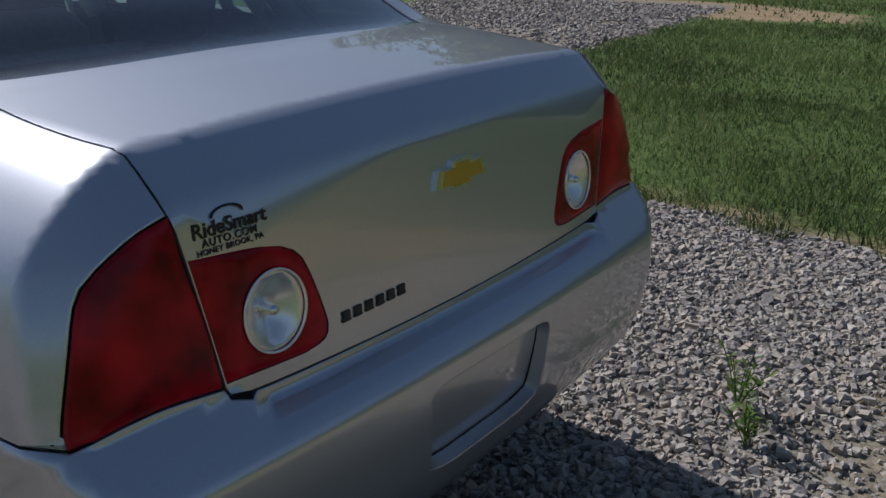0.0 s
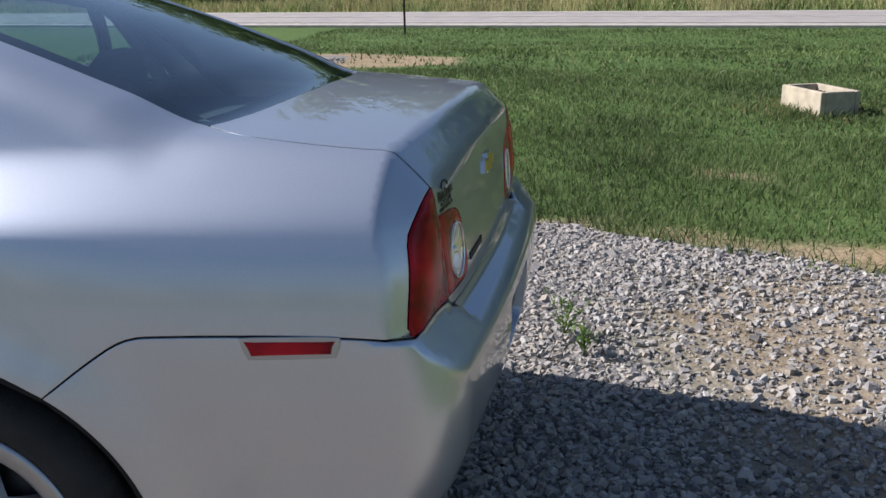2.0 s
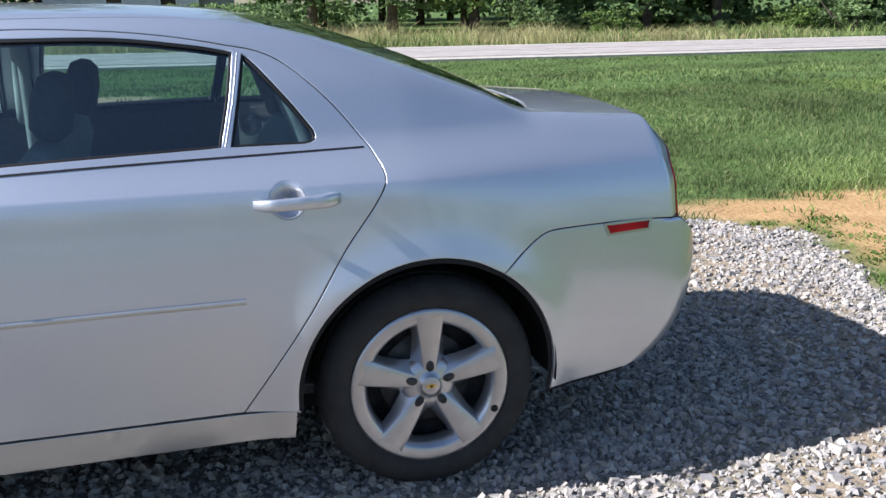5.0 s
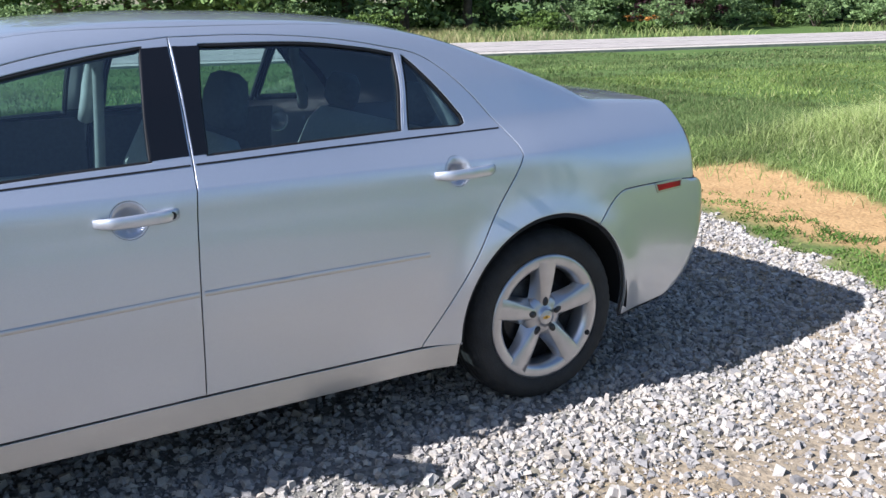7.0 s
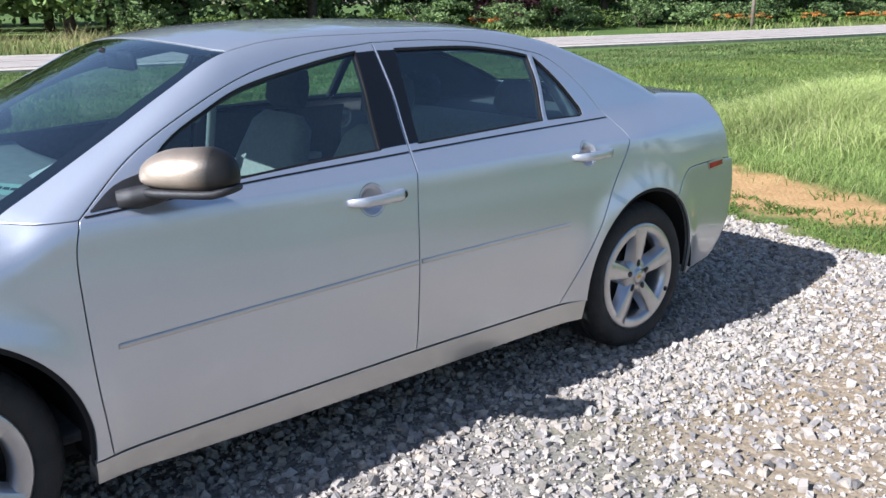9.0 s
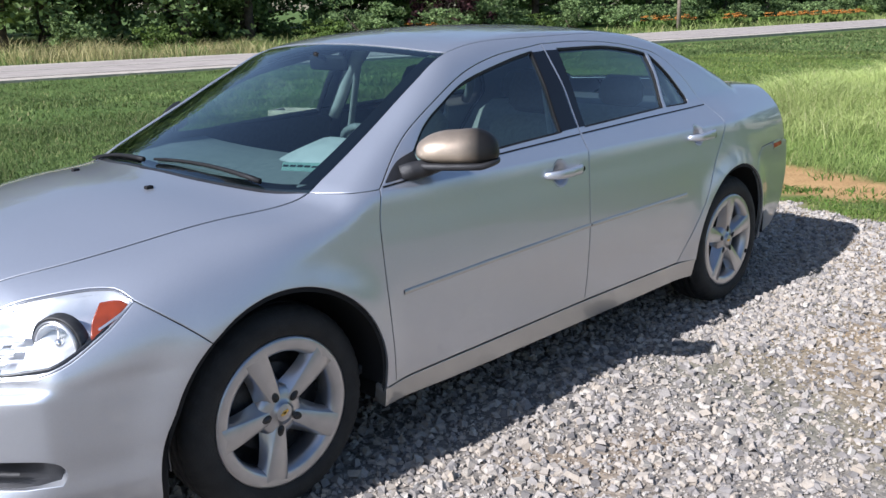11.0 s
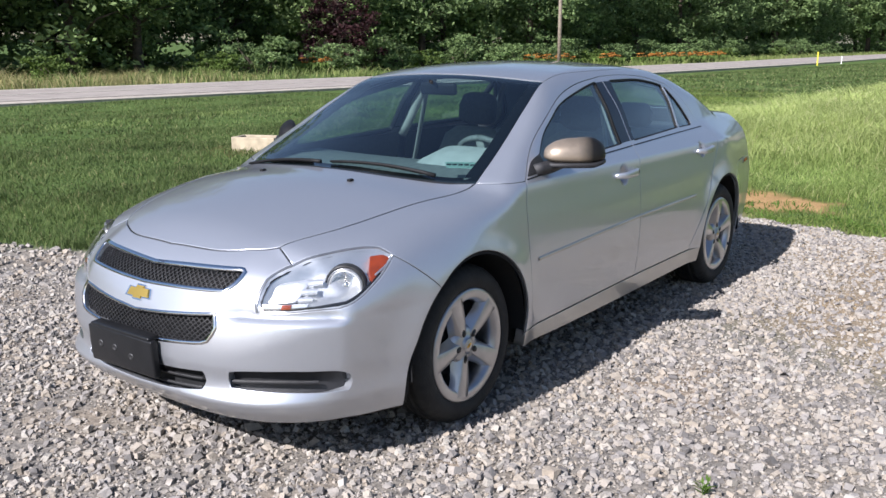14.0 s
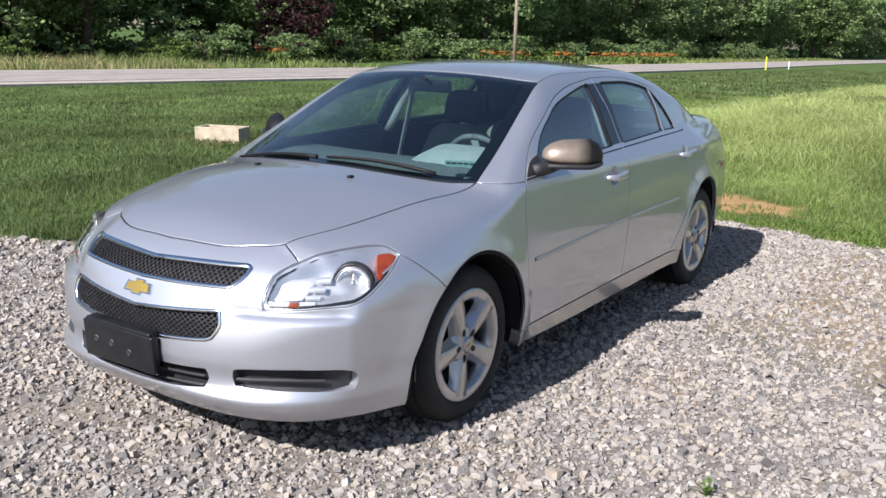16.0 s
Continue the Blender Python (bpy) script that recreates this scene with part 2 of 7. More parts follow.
def body(x, y, z):
    """Below zero inside the car's smooth outer shape."""
    ay = np.abs(y)
    zs = z + 0.024 * ease(0.15, -0.85, x)
    b = HALF(zs)
    b = b + (HALF_REAR(zs) - b) * ease(0.25, -0.45, x)
    back = np.maximum(0, 0.05 - x)
    b = b - 0.2023 * back * back / (back + 0.25)
    b = b * (1 - ease(0.935, 1.08, z) * (0.095 * ease(1.1, -0.3, x) - 0.03 * ease(0.0, -0.9, x)))
    for ax in (AXLE_F, AXLE_R):
        rr = np.hypot(x - ax, z - HUB_Z)
        b = b + 0.021 * np.exp(-((rr - 0.392) / np.where(rr < 0.392, 0.055, 0.085)) ** 2) * ease(0.86, 0.64, z)
    nose = NOSE(z) - 0.055 * ease(0.38, 0.50, ay) * ease(0.572, 0.602, z) * ease(3.49, 3.57, x)
    fx = np.clip((x - 2.75) / (nose - 2.75), 0, None)
    turn = np.sqrt((np.arctan2(ay / b, fx + 1e-9) - 0.900) ** 2 + 0.015 ** 2)
    fade = ease(0.24, 0.36, z) * ease(0.66, 0.58, z)
    p = 3.5 - 0.6 * fade
    side = ((fx ** p + (ay / b) ** p) ** (1 / p) - 1 - 0.046 * fade * np.exp(-turn / 0.17)) * b
    side = np.where(x > 1.4, side, ay - b)
    slope = (TOP(x + 0.02) - TOP(x - 0.02)) / 0.04
    slope = np.where(x < -0.6, 0.08, slope)
    top = (z - top_height(x, y)) / np.sqrt(1 + slope * slope)
    k = 0.05 + 0.10 * ease(2.55, 3.05, x) + 0.010 * ease(0.25, -0.35, x)
    main = soft_max(side, top, k)
    # the tail: a bevelled edge round the lid and lamps, and the bumper with its flat shelf
    bow = TAIL_BOW * ay * ay
    rear = REAR(z) + bow - x
    upper = soft_max(soft_max(main, rear, 0.006), (main + rear + 0.045 + 0.022 * ease(0.85, 0.98, z)) * 0.7071, 0.008)
    upper = np.maximum(upper, 0.64 - z)
    a, c = main - 0.004 * ease(-0.60, -0.82, x) + CORNER, BUMPER(z) + bow - x + CORNER
    lower = np.hypot(np.maximum(a, 0), np.maximum(c, 0)) + np.minimum(np.maximum(a, c), 0) - CORNER
    ear = 0.668 + 1.03 * (x + 0.982 - bow)
    pocket = np.minimum(ear, 0.692 + 0.33 * (x + 0.959 - bow))
    shelf = (z - np.minimum(pocket + (ear - pocket) * ease(0.445, 0.475, ay), 0.750)) * 0.8
    return np.where(x > 0.3, main, np.minimum(upper, soft_max(lower, shelf, 0.010)))


def shoot(o, d, far=1.9):
    """Where rays from inside leave the body."""
    lo, hi = np.zeros(len(o)), np.full(len(o), far)
    for _ in range(34):
        mid = 0.5 * (lo + hi)
        p = o + d * mid[:, None]
        inside = body(p[:, 0], p[:, 1], p[:, 2]) < 0
        lo, hi = np.where(inside, mid, lo), np.where(inside, hi, mid)
    return o + d * hi[:, None]


def normal_at(p):
    e, g = 0.002, []
    for k in range(3):
        s = np.zeros(3)
        s[k] = e
        g.append(body(*(p + s).T) - body(*(p - s).T))
    g = np.array(g).T
    return g / (np.linalg.norm(g, axis=1)[:, None] + 1e-12)


def on_side(x, z, sign=1):
    x, z = np.atleast_1d(x).astype(float), np.atleast_1d(z).astype(float)
    o = np.stack([x, 0 * x, z], 1)
    return shoot(o, np.tile((0.0, float(sign), 0.0), (len(x), 1)))


def on_top(x, y):
    x, y = np.atleast_1d(x).astype(float), np.atleast_1d(y).astype(float)
    return shoot(np.stack([x, y, 0 * x + 0.62], 1), np.tile((0.0, 0.0, 1.0), (len(x), 1)))


def on_end(y, z, front):
    y, z = np.atleast_1d(y).astype(float), np.atleast_1d(z).astype(float)
    o = np.stack([0 * y + (2.7 if front else 0.0), y, z], 1)
    return shoot(o, np.tile((1.0 if front else -1.0, 0.0, 0.0), (len(y), 1)))




def to_chart(chart, p):
    x, y, z = p.T
    if chart == "girth":
        return np.stack([x, 0.85 * np.arctan2(z - 0.62, y)], 1)
    if chart == "front":
        return np.stack([0.9 * np.arctan2(y, x - 2.6), z], 1)
    return np.stack([0.9 * np.arctan2(y, -x), z], 1)


def from_chart(chart, q):
    u, v = q.T
    if chart == "girth":
        a = v / 0.85
        return shoot(np.stack([u, 0 * u, 0 * u + 0.62], 1), np.stack([0 * a, np.cos(a), np.sin(a)], 1))
    a = u / 0.9
    if chart == "front":
        return shoot(np.stack([0 * u + 2.6, 0 * u, v], 1), np.stack([np.cos(a), np.sin(a), 0 * a], 1))
    return shoot(np.stack([0 * u, 0 * u, v], 1), np.stack([-np.cos(a), np.sin(a), 0 * a], 1))


def spline(pts, step=0.02):
    """A Catmull-Rom curve through the points."""
    p = np.array(pts, float)
    if len(p) == 2:
        n = max(2, int(np.linalg.norm(p[1] - p[0]) / step))
        return p[0] + (p[1] - p[0]) * np.linspace(0, 1, n + 1)[:, None]
    q = np.vstack([2 * p[0] - p[1], p, 2 * p[-1] - p[-2]])
    out = []
    for i in range(1, len(q) - 2):
        n = max(2, int(np.linalg.norm(q[i + 1] - q[i]) / step))
        t = np.linspace(0, 1, n, endpoint=False)[:, None]
        out.append(0.5 * (2 * q[i] + (q[i + 1] - q[i - 1]) * t + (2 * q[i - 1] - 5 * q[i] + 4 * q[i + 1] - q[i + 2]) * t**2
                          + (3 * q[i] - q[i - 1] - 3 * q[i + 1] + q[i + 2]) * t**3))
    return np.vstack(out + [p[-1:]])


def loop(chart, *segs):
    """A closed outline in a chart. A segment: ('s', (x, z)...), ('t', (x, y)...) or ('e', (y, z)...); its curve is smooth, corners lie between."""
    out = []
    for kind, *pts in segs:
        c = spline(pts)
        if kind == "s":
            p = on_side(c[:, 0], c[:, 1])
        elif kind == "t":
            p = on_top(c[:, 0], c[:, 1])
        else:
            p = on_end(c[:, 0], c[:, 1], chart == "front")
        out.append(to_chart(chart, p))
    q = np.vstack(out)
    keep = np.linalg.norm(q - np.roll(q, 1, 0), axis=1) > 0.003
    return q[keep]


def both_sides(chart, q):
    """Joins a half outline, which starts and ends on the middle line, with its mirror image."""
    m = q.copy()
    if chart == "girth":
        m[:, 1] = 0.85 * math.pi - m[:, 1]
    else:
        m[:, 0] = -m[:, 0]
    r = np.vstack([q, m[::-1]])
    keep = np.linalg.norm(r - np.roll(r, 1, 0), axis=1) > 0.003
    return r[keep]


def inside(poly, pts):
    x, y = pts.T
    r = np.zeros(len(pts), bool)
    a, b = poly, np.roll(poly, -1, 0)
    for (x1, y1), (x2, y2) in zip(a, b):
        c = (y1 > y) != (y2 > y)
        r ^= c & (x < (x2 - x1) * (y - y1) / (y2 - y1 + 1e-15) + x1)
    return r


def area(poly):
    x, y = poly.T
    return 0.5 * np.sum(x * np.roll(y, -1) - np.roll(x, -1) * y)


def inset(poly, d):
    """Moves an outline inwards by d."""
    t = np.roll(poly, -1, 0) - np.roll(poly, 1, 0)
    t /= np.linalg.norm(t, axis=1)[:, None] + 1e-9
    n = np.stack([-t[:, 1], t[:, 0]], 1) * (1 if area(poly) > 0 else -1)
    return poly + n * d


def dist_to(poly, pts):
    a, b = poly, np.roll(poly, -1, 0)
    best = np.full(len(pts), 9.0)
    for p, q in zip(a, b):
        d = q - p
        t = np.clip(((pts - p) @ d) / (d @ d + 1e-12), 0, 1)
        best = np.minimum(best, np.linalg.norm(pts - p - t[:, None] * d, axis=1))
    return best


from mathutils.geometry import delaunay_2d_cdt


def panel(name, chart, outline, mat, parent, holes=(), gap=0.0018, depth=0.0, thick=0.012, grid=0.035, lip=0.0025, label="", mirror=False, dome=0.0, soft=False, lines=()):
    """A piece of the body's skin inside an outline, with rounded edges that turn inwards. mirror: the same piece of the other flank."""
    loops, inner = [], []
    outer = inset(outline, gap) if gap else outline
    loops.append(outer)
    inner.append(inset(outer, lip))
    for hole in holes:
        h = inset(hole, -gap) if gap else hole
        loops.append(h)
        inner.append(inset(h, -lip))
    u0, v0 = outer.min(0)
    u1, v1 = outer.max(0)
    gu, gv = np.meshgrid(np.arange(u0, u1, grid), np.arange(v0, v1, grid * 0.87))
    gu = gu + (np.arange(gu.shape[0]) % 2)[:, None] * grid * 0.5
    pts = np.stack([gu.ravel(), gv.ravel()], 1)
    pts = pts[inside(inner[0], pts)]
    for h in inner[1:]:
        pts = pts[~inside(h, pts)]
    for lo in inner + [np.vstack([ln, ln[::-1]]) for ln in lines]:
        if len(pts):
            pts = pts[dist_to(lo, pts) > grid * 0.45]
    all_pts, edges, base = [], [], 0
    for lo in loops + inner:
        n = len(lo)
        all_pts.append(lo)
        edges += [(base + i, base + (i + 1) % n) for i in range(n)]
        base += n
    for ln in lines:
        all_pts.append(ln)
        edges += [(base + i, base + i + 1) for i in range(len(ln) - 1)]
        base += len(ln)
    all_pts.append(pts)
    flat = np.vstack(all_pts)
    vs, _, fs, *_ = delaunay_2d_cdt([Vector(p) for p in flat], edges, [], 0, 1e-6)
    q = np.array([tuple(v) for v in vs])
    tri = np.array([f for f in fs if len(f) == 3])
    cen = q[tri].mean(1)
    ok = inside(loops[0], cen)
    for h in loops[1:]:
        ok &= ~inside(h, cen)
    tri = tri[ok]
    p = from_chart(chart, q)
    nrm = normal_at(p)
    edge = np.minimum.reduce([dist_to(lo, q) for lo in loops]) < 1e-4
    if dome:
        d_in = np.minimum.reduce([dist_to(lo, q) for lo in loops])
        p = p + nrm * (dome * ease(0, 0.05, d_in))[:, None]
    p = p - nrm * (depth + np.where(edge, 0 if soft else lip * 0.7, 0))[:, None]
    a = np.cross(p[tri[:, 1]] - p[tri[:, 0]], p[tri[:, 2]] - p[tri[:, 0]])
    flip = np.einsum("ij,ij->i", a, nrm[tri[:, 0]]) < 0
    tri[flip] = tri[flip][:, ::-1]
    count = {}
    for f in tri:
        for i in range(3):
            e = (f[i], f[(i + 1) % 3])
            count[e] = 1
    rim = [e for e in count if (e[1], e[0]) not in count]
    out_n = np.zeros_like(p)
    for i, j in rim:
        o = np.cross(p[j] - p[i], nrm[i])
        o = o / (np.linalg.norm(o) + 1e-9)
        out_n[i] += o
        out_n[j] += o
    on_rim = sorted({i for e in rim for i in e})
    nn = nrm.copy()
    for i in on_rim:
        out_n[i] /= np.linalg.norm(out_n[i]) + 1e-9
        nn[i] = nrm[i] + (0.0 if soft else 0.8) * out_n[i]
        nn[i] /= np.linalg.norm(nn[i])
    if dome:
        nn = np.zeros_like(p)
        a = np.cross(p[tri[:, 1]] - p[tri[:, 0]], p[tri[:, 2]] - p[tri[:, 0]])
        for k in range(3):
            np.add.at(nn, tri[:, k], a)
        nn /= np.linalg.norm(nn, axis=1)[:, None] + 1e-12
    keep = np.unique(tri)
    back = np.full(len(p), -1)
    back[keep] = np.arange(len(keep))
    p, nn, nrm, out_n = p[keep], nn[keep], nrm[keep], out_n[keep]
    tri, on_rim, rim = back[tri], [int(back[i]) for i in on_rim], [(int(back[i]), int(back[j])) for i, j in rim]
    verts, faces, norms = [tuple(v) for v in p], [tuple(int(k) for k in f) for f in tri], [tuple(v) for v in nn]
    if thick:
        idx = {}
        for i in on_rim:
            idx[i] = (len(verts), len(verts) + 1)
            verts += [tuple(p[i]), tuple(p[i] - nrm[i] * thick)]
            norms += [tuple(out_n[i])] * 2
        for i, j in rim:
            faces.append((idx[i][0], idx[i][1], idx[j][1], idx[j][0]))
    made = [raw(name, verts, faces, mat, parent, label, True, norms)]
    if mirror:
        made.append(raw(name, [(x, -y, z) for x, y, z in verts], [f[::-1] for f in faces], mat, parent, label, True, [(x, -y, z) for x, y, z in norms]))
    return made


def ribbon(name, chart, line, width, depth, mat, parent, mirror=False, label="", bulge=0.0):
    """A strip that follows a line on the skin. bulge: its middle stands proud by so much."""
    t = np.gradient(line, axis=0)
    t /= np.linalg.norm(t, axis=1)[:, None] + 1e-9
    n = np.stack([-t[:, 1], t[:, 0]], 1)
    rows = []
    for k in (-0.5, -0.38, 0, 0.38, 0.5):
        p = from_chart(chart, line + n * width * k)
        nr = normal_at(p)
        rows.append(p - nr * (depth - (bulge if abs(k) < 0.45 else 0)))
    m = len(line)
    verts = [tuple(v) for r in rows for v in r]
    faces = []
    for r in range(4):
        for i in range(m - 1):
            faces.append((r * m + i, r * m + i + 1, (r + 1) * m + i + 1, (r + 1) * m + i))
    p0, p1, p2 = np.array(verts[0]), np.array(verts[1]), np.array(verts[m])
    if np.dot(np.cross(p1 - p0, p2 - p0), normal_at(p0[None])[0]) < 0:
        faces = [f[::-1] for f in faces]
    made = [raw(name, verts, faces, mat, parent, label, True)]
    if mirror:
        made.append(raw(name, [(x, -y, z) for x, y, z in verts], [f[::-1] for f in faces], mat, parent, label, True))
    return made


# ---- the car ----
car = tagged(new("car"), "silver four-door sedan with a dusty metallic finish, parked on gravel", "car")


def arc(cx, cz, r, a0, a1, n=9):
    return [(cx + r * math.cos(radians(a0 + (a1 - a0) * i / n)), cz + r * math.sin(radians(a0 + (a1 - a0) * i / n))) for i in range(n + 1)]


ARCH = 0.398
# seams of the flank, as (along, height)
DOOR_TOP_REAR = [(1.262, 1.372), (1.0, 1.374), (0.743, 1.357), (0.54, 1.325), (0.392, 1.285), (0.255, 1.172), (0.143, 1.033)]
DOOR_TOP_FRONT = [(2.42, 0.956), (2.196, 1.117), (1.876, 1.264), (1.598, 1.336), (1.262, 1.372)]
REAR_DOOR_EDGE = [(0.143, 1.033), (0.115, 0.962), (0.150, 0.888), (0.243, 0.766), (0.345, 0.606), (0.438, 0.47), (0.55, 0.311)]
B_SEAM = [(1.262, 1.372), (1.268, 1.2), (1.272, 1.012), (1.288, 0.83), (1.300, 0.59), (1.302, 0.307)]
F_SEAM = [(2.42, 0.956), (2.442, 0.86), (2.442, 0.7), (2.432, 0.5), (2.405, 0.283)]
SILL = [(0.55, 0.311), (1.302, 0.307)]
SILL_F = [(1.302, 0.307), (1.855, 0.295), (2.405, 0.283)]

# openings for the glass
FRONT_WIN = loop("girth", ("s", (2.215, 1.045), (2.115, 1.127), (1.999, 1.188), (1.82, 1.259), (1.521, 1.320), (1.345, 1.347)), ("s", (1.345, 1.347), (1.374, 1.18), (1.388, 1.028)),
                 ("s", (1.388, 1.028), (1.75, 1.012), (2.205, 0.982)), ("s", (2.205, 0.982), (2.215, 1.045)))
REAR_WIN = loop("girth", ("s", (1.175, 1.350), (0.843, 1.347), (0.62, 1.323), (0.505, 1.302)), ("s", (0.505, 1.302), (0.525, 1.18), (0.556, 1.054)),
                ("s", (0.556, 1.054), (0.9, 1.045), (1.225, 1.033)), ("s", (1.225, 1.033), (1.21, 1.2), (1.175, 1.350)))
QUARTER_WIN = loop("girth", ("s", (0.477, 1.296), (0.440, 1.262), (0.358, 1.165), (0.298, 1.085)), ("s", (0.298, 1.085), (0.296, 1.060), (0.325, 1.052)),
                   ("s", (0.325, 1.052), (0.528, 1.054)), ("s", (0.528, 1.054), (0.50, 1.18), (0.477, 1.296)))


FRONT_DOOR = loop("girth", ("s", *DOOR_TOP_FRONT), ("s", *B_SEAM), ("s", *SILL_F), ("s", *reversed(F_SEAM)))
REAR_DOOR = loop("girth", ("s", *DOOR_TOP_REAR), ("s", *REAR_DOOR_EDGE), ("s", *SILL), ("s", *reversed(B_SEAM)))
LAMP_OUT = [(0.543, 0.987), (0.580, 0.977), (0.619, 0.957), (0.657, 0.925), (0.677, 0.886), (0.693, 0.832), (0.706, 0.778), (0.711, 0.749)]
GLASS_SIDE = [(-0.415, 0.510), (-0.2, 0.512), (0.05, 0.505), (0.30, 0.480), (0.40, 0.462)]
ROOF_SEAM = [(0.40, 0.462), (0.55, 0.505), (0.8, 0.535), (1.25, 0.553), (1.6, 0.548), (1.815, 0.568)]
SCREEN_SIDE = [(1.815, 0.568), (2.1, 0.622), (2.4, 0.678), (2.60, 0.705)]
HOOD_SIDE = [(2.60, 0.705), (2.963, 0.655), (3.30, 0.583), (3.535, 0.471)]
BODY_SIDE = loop("girth", ("s", *REAR_DOOR_EDGE), ("s", (0.55, 0.311), (0.392, 0.30)),
                 ("s", *arc(0, HUB_Z, ARCH, -4, 124)),
                 ("s", arc(0, HUB_Z, ARCH, 0, 124)[-1], (-0.30, 0.715), (-0.371, 0.757), (-0.45, 0.763), (-0.60, 0.762), (-0.743, 0.757), (-0.829, 0.751)),
                 ("e", *reversed(LAMP_OUT)), ("t", (-0.877, 0.5445), (-0.83, 0.546), (-0.72, 0.561), (-0.6, 0.564), (-0.5, 0.552), (-0.415, 0.510)),
                 ("t", *GLASS_SIDE), ("t", *ROOF_SEAM), ("t", *SCREEN_SIDE), ("s", (2.58, 0.955), (2.42, 0.956)),
                 ("s", *DOOR_TOP_FRONT), ("s", *DOOR_TOP_REAR))
FENDER = loop("girth", ("s", *F_SEAM), ("s", (2.405, 0.283), (2.46, 0.28)), ("s", *arc(AXLE_F, HUB_Z, ARCH, 186, 50, 10)),
              ("s", arc(AXLE_F, HUB_Z, ARCH, 186, 50, 10)[-1], (3.168, 0.686), (3.277, 0.777)),
              ("s", (3.277, 0.777), (3.292, 0.798)), ("t", (3.303, 0.752), (3.351, 0.712), (3.462, 0.638), (3.565, 0.565)),
              ("t", (3.565, 0.565), (3.535, 0.471)), ("t", *reversed(HOOD_SIDE)), ("s", (2.58, 0.955), (2.42, 0.956)))
HOOD = both_sides("girth", loop("girth", ("t", (2.80, 0.0), (2.775, 0.3), (2.70, 0.55), (2.60, 0.705)), ("t", *HOOD_SIDE),
                                ("t", (3.535, 0.471), (3.585, 0.40), (3.645, 0.25), (3.665, 0.0))))
SCREEN = both_sides("girth", loop("girth", ("t", (1.895, 0.0), (1.88, 0.25), (1.845, 0.48), (1.815, 0.568)), ("t", *SCREEN_SIDE),
                                  ("t", (2.60, 0.705), (2.68, 0.55), (2.755, 0.3), (2.78, 0.0))))
BACKLIGHT = both_sides("girth", loop("girth", ("t", (-0.470, 0.0), (-0.458, 0.3), (-0.435, 0.45), (-0.415, 0.510)), ("t", *GLASS_SIDE),
                                     ("t", (0.40, 0.462), (0.46, 0.37), (0.49, 0.2), (0.50, 0.0))))
ROOF = both_sides("girth", loop("girth", ("t", (0.50, 0.0), (0.49, 0.2), (0.46, 0.37), (0.40, 0.462)), ("t", *ROOF_SEAM),
                                ("t", (1.815, 0.568), (1.845, 0.48), (1.88, 0.25), (1.895, 0.0))))
LID_TOP = both_sides("girth", loop("girth", ("t", (-0.476, 0.0), (-0.464, 0.3), (-0.441, 0.45), (-0.421, 0.510)), ("t", (-0.421, 0.510), (-0.5, 0.552), (-0.6, 0.564), (-0.72, 0.561), (-0.83, 0.546), (-0.877, 0.5435)),
                                   ("t", (-0.877, 0.5435), (-0.890, 0.45), (-0.895, 0.3), (-0.897, 0.0))))

CUP_F = loop("girth", ("s", *arc(1.478, 0.880, 0.053, 0, 360, 16)))
CUP_R = loop("girth", ("s", *arc(0.392, 0.914, 0.050, 0, 360, 16)))
# the lines along which the skin folds
SHOULDER = [loop("girth", ("s", *[(v, z - 0.024 * float(ease(0.15, -0.85, v))) for v in np.linspace(-0.84, 2.44, 42)])) for z in (0.934, 0.942, 0.951, 0.960, 0.970)]
_y = np.linspace(-0.60, 0.60, 41)
DECK_FOLDS = [loop("girth", ("t", *[(xe + TAIL_BOW * v * v, v) for v in _y])) for xe in (-0.893, -0.875, -0.862, -0.856, -0.850, -0.844, -0.838, -0.82)]
TAIL_FOLDS = [loop("girth", ("s", (v, 0.768), (v + 0.001, 0.82), (v + 0.003, 0.88), (v + 0.006, 0.93))) for v in (-0.852, -0.845, -0.838, -0.830)]
_y = np.linspace(-0.64, 0.64, 45)
SHELF_FOLDS = [loop("rear", ("e", *[(v, z) for v in _y])) for z in (0.650, 0.656, 0.661, 0.666, 0.671, 0.678, 0.694)]
front_doors = panel("front_door", "girth", FRONT_DOOR, PAINT, car, holes=[FRONT_WIN, CUP_F], mirror=True, grid=0.026, lines=SHOULDER)
rear_doors = panel("rear_door", "girth", REAR_DOOR, PAINT, car, holes=[REAR_WIN, QUARTER_WIN, CUP_R], mirror=True, grid=0.026, lines=SHOULDER)
panel("body_side", "girth", BODY_SIDE, PAINT, car, mirror=True, grid=0.016, lines=SHOULDER + TAIL_FOLDS)
panel("front_fender", "girth", FENDER, PAINT, car, mirror=True, grid=0.026)
hood = panel("hood", "girth", HOOD, PAINT, car, gap=0.003)[0]
panel("roof", "girth", ROOF, PAINT, car)
lid = panel("trunk_lid", "girth", LID_TOP, PAINT, car, gap=0.0, lip=0.0015, soft=True, grid=0.020, lines=DECK_FOLDS)[0]
ROCKER = loop("girth", ("s", (0.402, 0.305), (0.55, 0.307), (1.299, 0.303), (1.855, 0.291), (2.46, 0.279)), ("s", (2.46, 0.279), (2.455, 0.205)),
              ("s", (2.455, 0.205), (1.85, 0.198), (0.41, 0.215)), ("s", (0.41, 0.215), (0.402, 0.305)))
panel("rocker_panel", "girth", ROCKER, DUSTY, car, mirror=True, thick=0.05)

